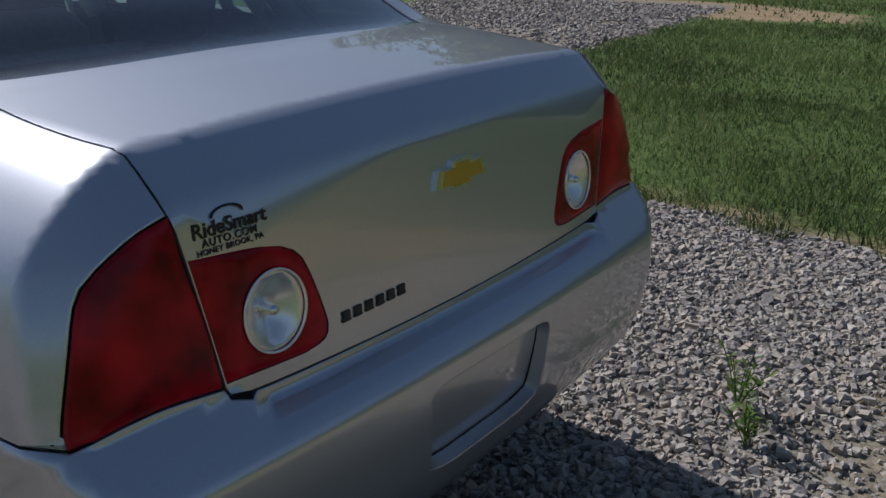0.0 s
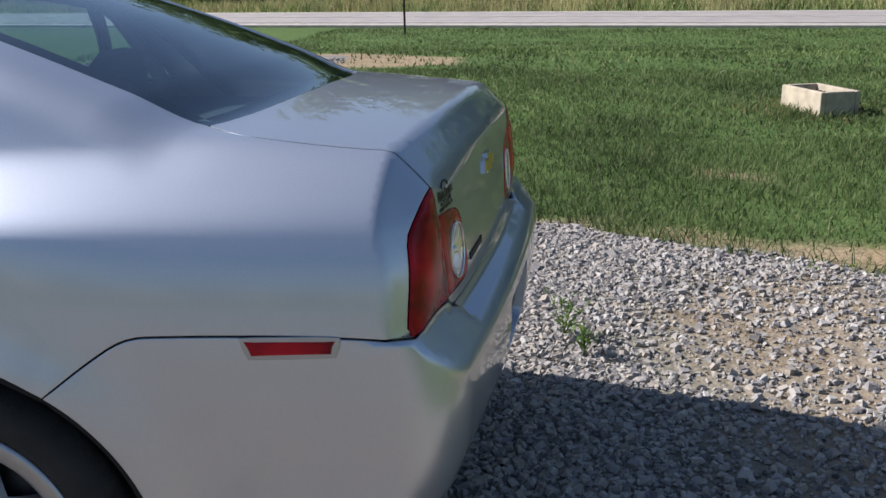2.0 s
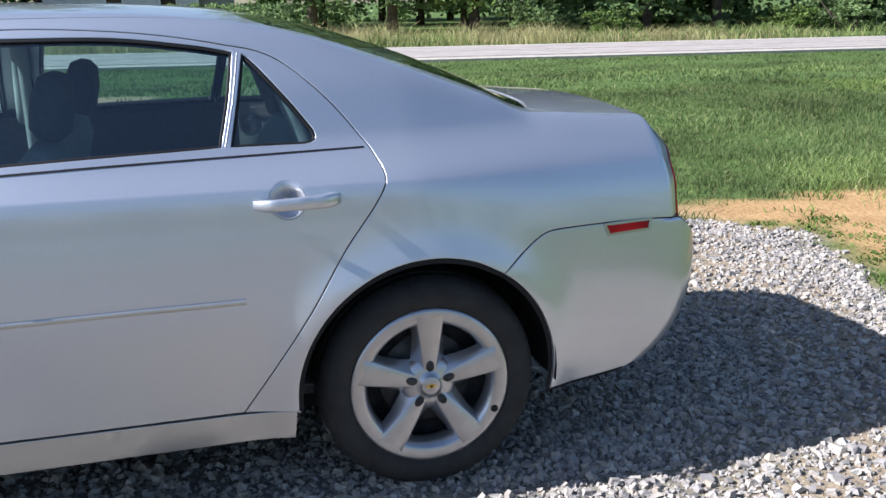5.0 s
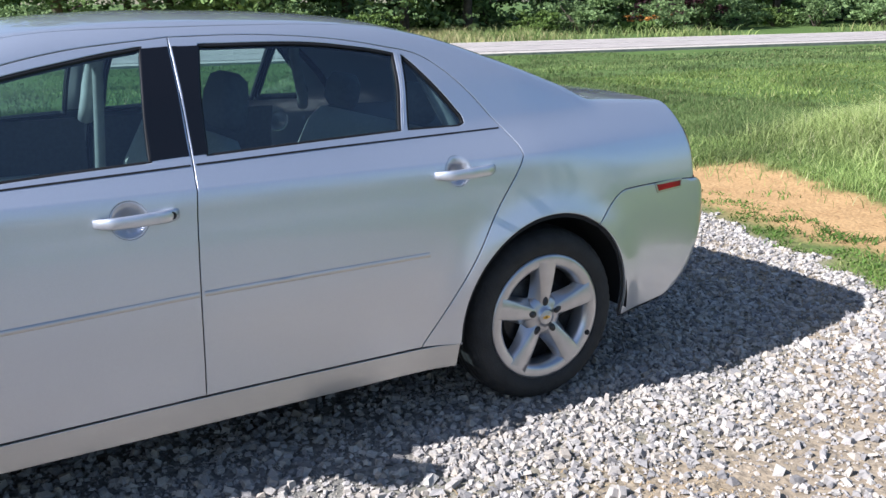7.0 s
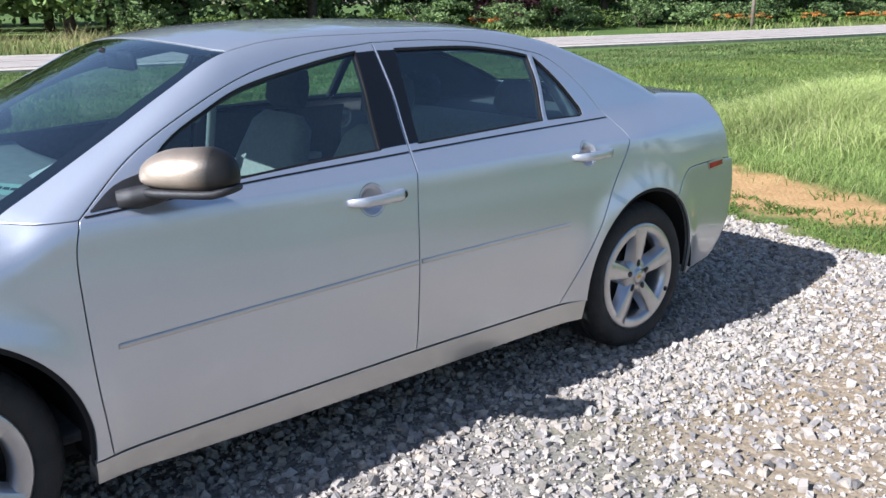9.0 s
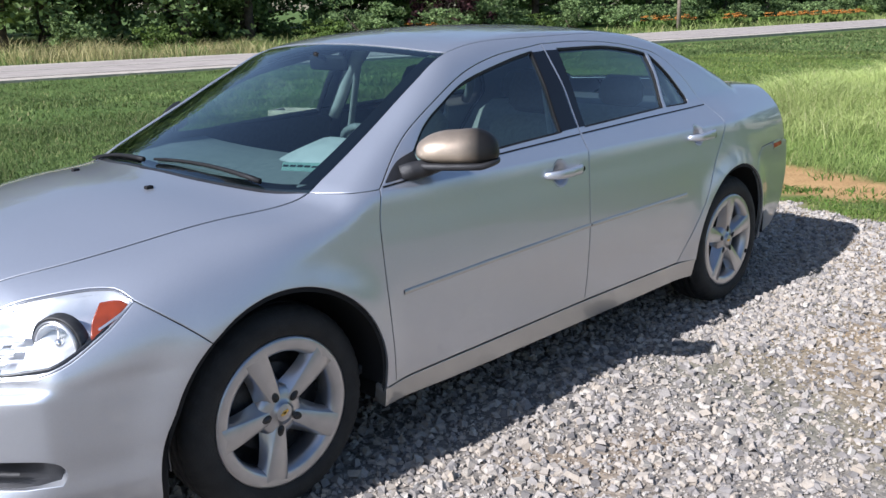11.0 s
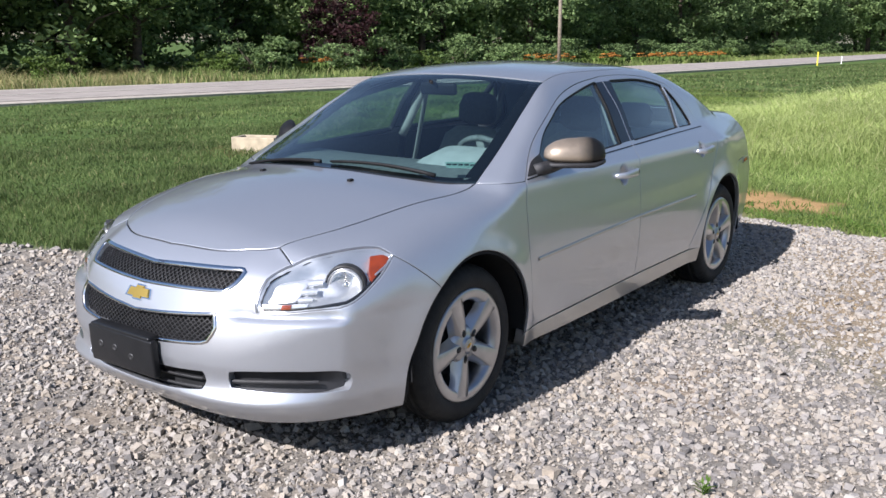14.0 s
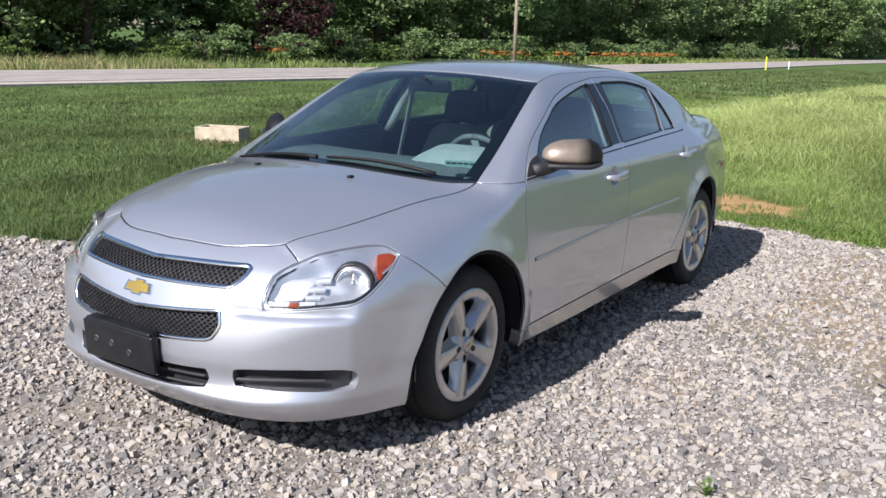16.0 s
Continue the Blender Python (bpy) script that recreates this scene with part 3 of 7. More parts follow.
# glass and its black borders
inner_screen, inner_back = inset(SCREEN, 0.045), inset(BACKLIGHT, 0.045)
windscreen = panel("windshield", "girth", SCREEN, GLASS, car, depth=0.004, thick=0.005, label="tinted curved windshield")[0]
panel("black_border", "girth", SCREEN, BORDER, windscreen, holes=[inner_screen], depth=0.007, thick=0, gap=0, lip=0.002, label="black border of the windshield")
backlight = panel("rear_window", "girth", BACKLIGHT, GLASS, car, depth=0.004, thick=0.005, label="tinted curved rear window")[0]
panel("black_border", "girth", BACKLIGHT, BORDER, backlight, holes=[inner_back], depth=0.007, thick=0, gap=0, lip=0.002, label="black border of the rear window")
for name, win, doors in (("window_glass", FRONT_WIN, front_doors), ("window_glass", REAR_WIN, rear_doors), ("quarter_glass", QUARTER_WIN, rear_doors)):
    made = panel(name, "girth", win, GLASS, car, depth=0.010, thick=0.004, gap=-0.006, mirror=True)
    seal = panel("window_seal", "girth", inset(win, -0.010), BLACK, car, holes=[inset(win, 0.007)], depth=0.003, gap=0, lip=0.003, thick=0.02, mirror=True)
    for ob, d in zip(made + seal, list(doors) * 2):
        ob.parent = d
for a, b, own in ((1, 0, front_doors), (0, 1, rear_doors)):
    if a:
        q = loop("girth", ("s", (1.350, 1.342), (1.266, 1.346)), ("s", (1.266, 1.346), (1.271, 1.2), (1.276, 1.034)), ("s", (1.276, 1.034), (1.390, 1.029)), ("s", (1.390, 1.029), (1.380, 1.18), (1.350, 1.342)))
    else:
        q = loop("girth", ("s", (1.258, 1.346), (1.172, 1.346)), ("s", (1.172, 1.346), (1.207, 1.2), (1.222, 1.035)), ("s", (1.222, 1.035), (1.267, 1.034)), ("s", (1.267, 1.034), (1.263, 1.2), (1.258, 1.346)))
    for ob, d in zip(panel("pillar_cover", "girth", q, FRIT, car, depth=-0.0012, thick=0.004, gap=0.001, mirror=True, label="gloss black pillar cover"), own):
        ob.parent = d
# the black sail at the mirror
SAIL = loop("girth", ("s", (2.385, 0.974), (2.30, 1.028), (2.212, 1.052)), ("s", (2.212, 1.052), (2.202, 0.982)), ("s", (2.202, 0.982), (2.385, 0.970)))
for ob, d in zip(panel("mirror_sail", "girth", SAIL, PLASTIC, car, depth=-0.003, thick=0.006, gap=0, mirror=True), front_doors):
    ob.parent = d

# nose: fascia with its openings
UPPER = both_sides("front", loop("front", ("e", (0.0, 0.728), (0.2, 0.737), (0.41, 0.742)), ("e", (0.41, 0.742), (0.432, 0.735), (0.425, 0.70), (0.402, 0.678)), ("e", (0.402, 0.678), (0.2, 0.670), (0.0, 0.664))))
LOWER = both_sides("front", loop("front", ("e", (0.0, 0.562), (0.2, 0.578), (0.395, 0.597)), ("e", (0.395, 0.597), (0.408, 0.55), (0.388, 0.512)), ("e", (0.388, 0.512), (0.36, 0.496), (0.2, 0.480), (0.0, 0.465))))
INTAKE = both_sides("front", loop("front", ("e", (0.0, 0.365), (0.2, 0.372), (0.355, 0.382)), ("e", (0.355, 0.382), (0.365, 0.35), (0.35, 0.318)), ("e", (0.35, 0.318), (0.2, 0.300), (0.0, 0.292))))
FOG = loop("front", ("e", (0.470, 0.394), (0.50, 0.400), (0.57, 0.404), (0.67, 0.405)), ("s", (3.66, 0.403), (3.567, 0.398), (3.527, 0.380), (3.515, 0.350), (3.525, 0.322)), ("e", (0.745, 0.322), (0.65, 0.328), (0.53, 0.334), (0.470, 0.338)), ("e", (0.470, 0.338), (0.462, 0.366), (0.470, 0.394)))
HL_TOP = [(3.303, 0.752), (3.351, 0.712), (3.462, 0.638), (3.582, 0.553), (3.625, 0.530)]
HL_IN = [(0.520, 0.718), (0.522, 0.668), (0.530, 0.608)]
HL_LOW = [(0.530, 0.608), (0.627, 0.612), (0.716, 0.622)]
HL_OUT = [(3.545, 0.626), (3.474, 0.655), (3.432, 0.679), (3.36, 0.722), (3.277, 0.777)]
HEAD = loop("front", ("s", (3.277, 0.777), (3.292, 0.798)), ("t", *HL_TOP), ("e", *HL_IN), ("e", *HL_LOW), ("s", *HL_OUT))
FASCIA = both_sides("front", loop("front", ("t", (3.665, 0.0), (3.645, 0.25), (3.585, 0.40), (3.535, 0.471)), ("t", (3.535, 0.471), (3.565, 0.565)),
                                  ("t", (3.582, 0.553), (3.625, 0.530)), ("e", *HL_IN), ("e", *HL_LOW),
                                  ("s", *HL_OUT), ("s", (3.277, 0.777), (3.168, 0.686), arc(AXLE_F, HUB_Z, ARCH, 186, 50, 10)[-1]),
                                  ("s", *arc(AXLE_F, HUB_Z, ARCH, 50, 26), (3.231, 0.45), (3.262, 0.38), (3.278, 0.283), (3.270, 0.185)), ("s", (3.270, 0.185), (3.45, 0.190)), ("e", (0.72, 0.192), (0.5, 0.192), (0.2, 0.190), (0.0, 0.190))))
bumper_f = panel("front_bumper", "front", FASCIA, PAINT, car, holes=[UPPER, LOWER, INTAKE, FOG, (FOG * (-1, 1))[::-1]], grid=0.014, thick=0.05)[0]


def mesh_insert(name, outline, depth, label):
    """A dark grille: a backing and rows of slanted wires that cross."""
    backing = panel(name, "front", inset(outline, -0.004), BLACK, car, depth=depth + 0.03, gap=0, lip=0.002, thick=0, label=label)[0]
    u0, v0 = outline.min(0)
    u1, v1 = outline.max(0)
    bm_v, bm_f = [], []
    pitch, hw = 0.018, 0.0017
    lo = inset(outline, 0.001)
    for s in (1, -1):
        for k in np.arange(u0 - 0.3, u1 + 0.3, pitch):
            t = np.linspace(0, 1, 14)
            line = np.stack([k + s * 0.9 * (t - 0.5) * (v1 - v0) * 1.0, v0 + (v1 - v0) * t], 1)
            for i in range(len(t) - 1):
                seg = line[i:i + 2]
                if not inside(lo, seg.mean(0)[None])[0]:
                    continue
                n = np.array([hw, 0])
                quad = np.array([seg[0] - n, seg[0] + n, seg[1] + n, seg[1] - n])
                bm_f.append(tuple(range(len(bm_v), len(bm_v) + 4)))
                bm_v += [tuple(q) for q in quad]
    q = np.array(bm_v)
    p = from_chart("front", q)
    nr = normal_at(p)
    n0 = len(p)
    frontp, backp = p - nr * depth, p - nr * (depth + 0.006)
    verts = [tuple(v) for v in np.vstack([frontp, backp])]
    faces = []
    for a, b, c, d in bm_f:
        faces += [(a, b, c, d), (a, d, d + n0, a + n0), (b, b + n0, c + n0, c)]
    raw("grille_mesh", verts, faces, PLASTIC, backing)
    return backing


for g, lab in ((UPPER, "black mesh upper grille"), (LOWER, "black mesh lower grille")):
    ob = mesh_insert("grille", g, 0.016, lab)
    ring = np.vstack([inset(g, -0.002), inset(g, -0.002)[:3]])
    ribbon("chrome_surround", "front", ring, 0.013, 0.001, CHROME, ob, bulge=0.005, label="chrome surround")
intake = panel("lower_intake", "front", inset(INTAKE, -0.004), BLACK, car, depth=0.045, gap=0, thick=0, label="black lower air intake")[0]
for k in (0.322, 0.348):
    ln = loop("front", ("e", (-0.34, k), (0.0, k - 0.012), (0.34, k)))
    ribbon("slat", "front", ln, 0.010, 0.018, PLASTIC, intake, bulge=0.006)
for ob in panel("fog_slot", "front", inset(FOG, -0.004), PLASTIC, car, depth=0.04, gap=0, thick=0, mirror=True, label="black slot in the bumper"):
    pass
for s in (1, -1):
    ln = loop("front", ("e", (0.45, 0.352), (0.60, 0.356), (0.73, 0.352))) * (s, 1)
    ribbon("fog_bar", "front", ln, 0.014, 0.020, PLASTIC, car, bulge=0.006)

# tail: lid face, lamps, bumper
LID_FACE = both_sides("rear", loop("rear", ("t", (-0.897, 0.0), (-0.895, 0.3), (-0.890, 0.45), (-0.877, 0.5435)), ("e", (0.5425, 0.987), (0.531, 0.925)), ("e", (0.531, 0.925), (0.515, 0.84), (0.499, 0.746)),
                                   ("e", (0.499, 0.746), (0.462, 0.727), (0.2, 0.719), (0.0, 0.717))))
INNER = loop("rear", ("e", (0.5295, 0.928), (0.42, 0.917), (0.365, 0.898), (0.34, 0.86), (0.314, 0.775), (0.322, 0.752)), ("e", (0.322, 0.752), (0.36, 0.744), (0.4975, 0.750)), ("e", (0.4975, 0.750), (0.5135, 0.84), (0.5295, 0.928)))
OUTER = loop("rear", ("e", *LAMP_OUT), ("e", (0.711, 0.749), (0.700, 0.748), (0.653, 0.753), (0.586, 0.754), (0.503, 0.746)), ("e", (0.503, 0.746), (0.507, 0.788), (0.519, 0.855), (0.535, 0.925), (0.543, 0.987)))
lid_face = panel("lid_face", "rear", LID_FACE, PAINT, car, holes=[INNER, (INNER * (-1, 1))[::-1]], gap=0.0, lip=0.0015, soft=True, grid=0.017)[0]
lid_face.parent = lid
outer_lamps = panel("tail_lamp", "rear", OUTER, RED, car, gap=0.0008, depth=-0.002, lip=0.006, dome=0.006, mirror=True, label="dark red tail lamp lens")
REVL = loop("rear", ("e", *[(0.408 + 0.050 * math.cos(a), 0.824 + 0.056 * math.sin(a)) for a in np.linspace(0, 2 * math.pi, 20)]))
inner_lamps = panel("lid_lamp", "rear", INNER, RED, lid, holes=[REVL], gap=0.0008, depth=-0.002, lip=0.006, dome=0.004, mirror=True, label="red lamp on the trunk lid")
RB = both_sides("rear", loop("rear", ("e", (0.0, 0.7145), (0.2, 0.7165), (0.463, 0.7235), (0.500, 0.7435)), ("e", (0.500, 0.7435), (0.586, 0.7530), (0.653, 0.7520), (0.700, 0.7472), (0.711, 0.7485)), ("s", (-0.829, 0.7505), (-0.743, 0.7565), (-0.60, 0.7615), (-0.45, 0.7625), (-0.371, 0.7565), (-0.30, 0.7145), arc(0, HUB_Z, ARCH, 0, 124)[-1]),
                             ("s", *arc(0, HUB_Z, ARCH, 124, 191)), ("s", (-0.392, 0.25), (-0.55, 0.252), (-0.68, 0.262)), ("e", (0.62, 0.275), (0.4, 0.28), (0.0, 0.28))))
PLATE = both_sides("rear", loop("rear", ("e", (0.0, 0.625), (0.15, 0.625), (0.175, 0.61)), ("e", (0.175, 0.61), (0.16, 0.47)), ("e", (0.16, 0.47), (0.10, 0.455), (0.0, 0.455))))
bumper_r = panel("rear_bumper", "rear", RB, PAINT, car, holes=[PLATE], grid=0.014, thick=0.025, lines=SHELF_FOLDS)[0]
panel("plate_recess", "rear", inset(PLATE, -0.004), PAINT, bumper_r, depth=0.03, gap=0, thick=0, label="recess for a plate, empty")

# dark backing under the seams
for ln, ch in ((FRONT_DOOR, "girth"), (REAR_DOOR, "girth"), (BODY_SIDE, "girth"), (FENDER, "girth"), (OUTER, "rear"), (INNER, "rear")):
    ribbon("seam_backing", ch, np.vstack([ln, ln[:2]]), 0.028, 0.011, GAP, car, mirror=True)
for ln, ch in ((HOOD, "girth"), (RB, "rear"), (FASCIA, "front"), (ROOF, "girth")):
    ribbon("seam_backing", ch, np.vstack([ln, ln[:2]]), 0.028, 0.011, GAP, car)


# ---- wheels ----
def wheel(x, side, turn):
    w = new("wheel")
    w.parent = car
    w.matrix_basis = pose(x, side * 0.845, HUB_Z - 0.008, 0, -turn if side > 0 else turn, 0 if side > 0 else 180)
    bm = bmesh.new()
    prof = [(0.222, -0.165), (0.25, -0.19), (0.29, -0.203), (0.312, -0.195), (0.324, -0.175), (0.329, -0.15), (0.329, -0.128), (0.322, -0.126), (0.322, -0.118), (0.330, -0.116),
            (0.331, -0.098), (0.323, -0.096), (0.323, -0.088), (0.331, -0.086), (0.330, -0.064), (0.322, -0.062), (0.322, -0.054), (0.329, -0.052), (0.326, -0.030), (0.316, -0.010), (0.300, 0.006), (0.275, 0.012), (0.252, 0.008), (0.236, -0.004), (0.226, -0.02)]
    prof = [(r_ + 0.10 * max(0.0, r_ - 0.245), y_) for r_, y_ in prof]
    lathe(bm, prof, 150, lambda i, k: -0.005 if (i % 3 == 0 and k in (4, 5, 18, 19)) else 0)
    part("tyre", bm, RUBBER, w)
    bm = bmesh.new()
    lathe(bm, [(0.205, -0.17), (0.215, -0.04), (0.224, -0.012), (0.241, -0.002), (0.244, 0.001), (0.242, 0.006), (0.234, 0.0095), (0.208, 0.0080), (0.199, 0.003), (0.189, -0.022), (0.187, -0.05)], 96)
    part("rim", bm, RIM, w, "silver painted rim")
    bm = bmesh.new()
    lathe(bm, [(0.0, -0.07), (0.14, -0.07), (0.145, -0.075), (0.145, -0.09), (0.19, -0.095), (0.205, -0.10)], 48)
    part("brake_disc", bm, RIM_DARK, w, "dark brake parts behind the spokes")
    # five spokes, flush with the rim's face, each with a lug pocket at its root
    for i in range(5):
        bm = bmesh.new()
        m = Matrix.Rotation(-2 * math.pi * i / 5 - math.pi / 2, 4, "Y")
        rows = []
        for k in range(9):
            t = k / 8
            r = 0.040 + 0.186 * t
            hw = 0.017 + 0.026 * t ** 0.9
            flare = 0.010 + 0.030 * (1 - t) ** 2 + 0.012 * max(0, t - 0.72) * 4
            yc = -0.004 + 0.013 * math.sin(min(1, t * 1.15) * math.pi * 0.5)
            prof = [(-hw - flare, yc - 0.042), (-hw - flare * 0.45, yc - 0.020), (-hw, yc - 0.003), (-hw + 0.003, yc), (0, yc - 0.0008), (hw - 0.003, yc), (hw, yc - 0.003), (hw + flare * 0.45, yc - 0.020), (hw + flare, yc - 0.042)]
            rows.append([bm.verts.new(m @ Vector((r, b, a))) for a, b in prof])
        for a, b in zip(rows, rows[1:]):
            for k in range(8):
                bm.faces.new((a[k], b[k], b[k + 1], a[k + 1]))
        bmesh.ops.recalc_face_normals(bm, faces=bm.faces)
        part("spoke", bm, RIM, w)
        bm = bmesh.new()
        lathe(bm, [(0.0, 0.0045), (0.006, 0.0045), (0.007, 0.001), (0.0115, 0.0015), (0.013, 0.0005)], 18)
        for v in bm.verts:
            v.co.x *= 1.7 if v.co.x > 0 else 1.15
        bmesh.ops.transform(bm, matrix=m @ Matrix.Translation((0.058, -0.001, 0)), verts=bm.verts)
        part("lug_pocket", bm, RIM_DARK, w, "dark lug nut in its pocket")
    bm = bmesh.new()
    lathe(bm, [(0.0, 0.008), (0.026, 0.0075), (0.030, 0.005), (0.031, 0.000), (0.048, -0.003), (0.068, -0.008), (0.082, -0.020), (0.088, -0.045)], 60)
    part("hub_cap", bm, RIM, w, "silver hub centre")
    bm = bmesh.new()
    box(bm, (0, 0.0085, 0), (0.030, 0.003, 0.009), bevel=0.001)
    box(bm, (0, 0.0085, 0), (0.012, 0.003, 0.014), bevel=0.001)
    part("badge", bm, GOLD, w, "small gold badge")
    if turn == 0:
        bm = bmesh.new()
        lathe(bm, [(0.0, 0.004), (0.011, 0.004), (0.0118, 0.0)], 16)
        bmesh.ops.translate(bm, vec=(-0.198, 0.0075, -0.098), verts=bm.verts)
        part("valve_hole", bm, GAP, w, "black valve hole")
    return w


wheel(AXLE_R, 1, 0)
wheel(AXLE_F, 1, -24)
wheel(AXLE_R, -1, 20)
wheel(AXLE_F, -1, 50)
# wheel housings, floor of the car
for ax in (AXLE_R, AXLE_F):
    for s in (1, -1):
        bm = bmesh.new()
        n, rows = 26, []
        for i in range(n + 1):
            a = radians(-6 + 192 * i / n)
            rows.append([bm.verts.new((ax + 0.405 * math.cos(a), s * yy, HUB_Z + 0.405 * math.sin(a))) for yy in (0.50, 0.70, 0.872 if ax > 1 else 0.845)])
        for a, b in zip(rows, rows[1:]):
            for k in (0, 1):
                bm.faces.new((a[k], a[k + 1], b[k + 1], b[k]))
        bm.faces.new([r[0] for r in rows])
        part("wheel_housing", bm, GAP, car, "black wheel housing")
bm = bmesh.new()
box(bm, (0, 0, 0), (3.5, 1.25, 0.10), bevel=0.02)
bmesh.ops.translate(bm, vec=(1.43, 0, 0.24), verts=bm.verts)
box(bm, (1.43, 0, 0.24), (2.0, 1.62, 0.08), bevel=0.02)
box(bm, (-0.58, 0, 0.34), (0.40, 1.1, 0.12), bevel=0.03)
part("underbody", bm, GAP, car, "black underbody")


# ---- fittings of the car ----
def tube(bm, pts, r, sides=8):
    """A round rod along points."""
    pts = [Vector(p) for p in pts]
    rings = []
    for i, p in enumerate(pts):
        d = (pts[min(i + 1, len(pts) - 1)] - pts[max(i - 1, 0)]).normalized()
        u = d.cross(Vector((0.13, 0.27, 0.95))).normalized()
        v = d.cross(u)
        rr = r[i] if isinstance(r, (list, tuple)) else r
        rings.append([bm.verts.new(p + (u * math.cos(a) + v * math.sin(a)) * rr) for a in (2 * math.pi * k / sides for k in range(sides))])
    for a, b in zip(rings, rings[1:]):
        for k in range(sides):
            bm.faces.new((a[k], a[(k + 1) % sides], b[(k + 1) % sides], b[k]))
    bm.faces.new(rings[0][::-1])
    bm.faces.new(rings[-1])


def flip_y(bm):
    bmesh.ops.scale(bm, vec=(1, -1, 1), verts=bm.verts)
    bmesh.ops.reverse_faces(bm, faces=bm.faces)


# belt seams under the silver window frames
for ln, doors in (([(2.405, 0.960), (1.9, 0.988), (1.280, 1.010)], front_doors), ([(1.264, 1.011), (0.8, 1.024), (0.16, 1.033)], rear_doors)):
    for ob, d in zip(ribbon("belt_seam", "girth", loop("girth", ("s", *ln)), 0.006, -0.0012, BLACK, car, mirror=True), doors):
        ob.parent = d
# black bar between the rear window and its quarter light
for ob, d in zip(ribbon("window_bar", "girth", loop("girth", ("s", (0.490, 1.300), (0.5125, 1.18), (0.543, 1.052))), 0.030, 0.0035, FRIT, car, mirror=True, bulge=0.001), rear_doors):
    ob.parent = d
for ob, d in zip(ribbon("bright_line", "girth", loop("girth", ("s", (0.490, 1.298), (0.5125, 1.18), (0.543, 1.056))), 0.0035, 0.001, RIM, car, mirror=True, bulge=0.0015), rear_doors):
    ob.parent = d
# cups and handles
for cup, doors, hx, hz, lock in ((CUP_F, front_doors, 1.458, 0.886, True), (CUP_R, rear_doors, 0.367, 0.912, False)):
    for ob, d in zip(panel("handle_cup", "girth", cup, PAINT, car, gap=-0.001, thick=0, dome=-0.046, lip=0.002, grid=0.008, mirror=True), doors):
        ob.parent = d
    for s, d in zip((1, -1), doors):
        bm = bmesh.new()
        rows = []
        for k in range(15):
            t = k / 14
            x = hx + 0.118 - 0.236 * t
            z = hz - 0.004 + 0.004 * t
            y = on_side([x], [z])[0, 1]
            out = 0.006 + 0.034 * min(1, math.sin(min(t, 1 - t) * math.pi) * 1.9) * (1 if t < 0.6 else 0.85)
            hh = 0.0190 * (0.62 + 0.38 * min(1, 8 * min(t, 1 - t) + 0.15)) * (0.88 + 0.16 * t)
            ring = []
            for a in range(12):
                an = 2 * math.pi * a / 12
                ca, sa = math.cos(an), math.sin(an)
                ring.append(bm.verts.new((x, y + out + 0.011 * np.sign(ca) * abs(ca) ** 0.7 - 0.004, z + hh * np.sign(sa) * abs(sa) ** 0.7)))
            rows.append(ring)
        for a, b in zip(rows, rows[1:]):
            for k in range(12):
                bm.faces.new((a[k], b[k], b[(k + 1) % 12], a[(k + 1) % 12]))
        bm.faces.new(rows[0])
        bm.faces.new(rows[-1][::-1])
        bmesh.ops.recalc_face_normals(bm, faces=bm.faces)
        if s < 0:
            flip_y(bm)
        handle = part("door_handle", bm, PAINT, d, "silver painted door handle")
        if lock and s > 0:
            bm = bmesh.new()
            lathe(bm, [(0.0, 0.002), (0.008, 0.002), (0.0085, 0.004), (0.0115, 0.004), (0.012, 0.0)], 18)
            y = on_side([hx - 0.098], [hz])[0, 1]
            bmesh.ops.translate(bm, vec=(hx - 0.094, y + 0.026, hz), verts=bm.verts)
            part("lock_cylinder", bm, RIM_DARK, d, "dark key lock in the handle")
# rub strips
for ln, doors in (([(2.365, 0.600), (1.9, 0.618), (1.304, 0.638)], front_doors), ([(1.288, 0.638), (0.9, 0.643), (0.522, 0.646)], rear_doors)):
    for ob, d in zip(ribbon("rub_strip", "girth", loop("girth", ("s", *ln)), 0.017, 0.001, DUSTY, car, mirror=True, bulge=0.005), doors):
        ob.parent = d
# side markers
MARK = loop("rear", ("s", (-0.578, 0.756), (-0.745, 0.755)), ("s", (-0.745, 0.755), (-0.738, 0.728)), ("s", (-0.738, 0.728), (-0.592, 0.725)), ("s", (-0.592, 0.725), (-0.578, 0.756)))
for ob in panel("side_marker", "rear", inset(MARK, -0.006), RIM, car, depth=-0.004, gap=0, thick=0.004, lip=0.002, mirror=True, label="pale rim of the red side marker"):
    pass
panel("marker_lens", "rear", inset(MARK, 0.003), RED, car, depth=-0.007, gap=0, thick=0.004, lip=0.003, mirror=True, label="red side marker lens")
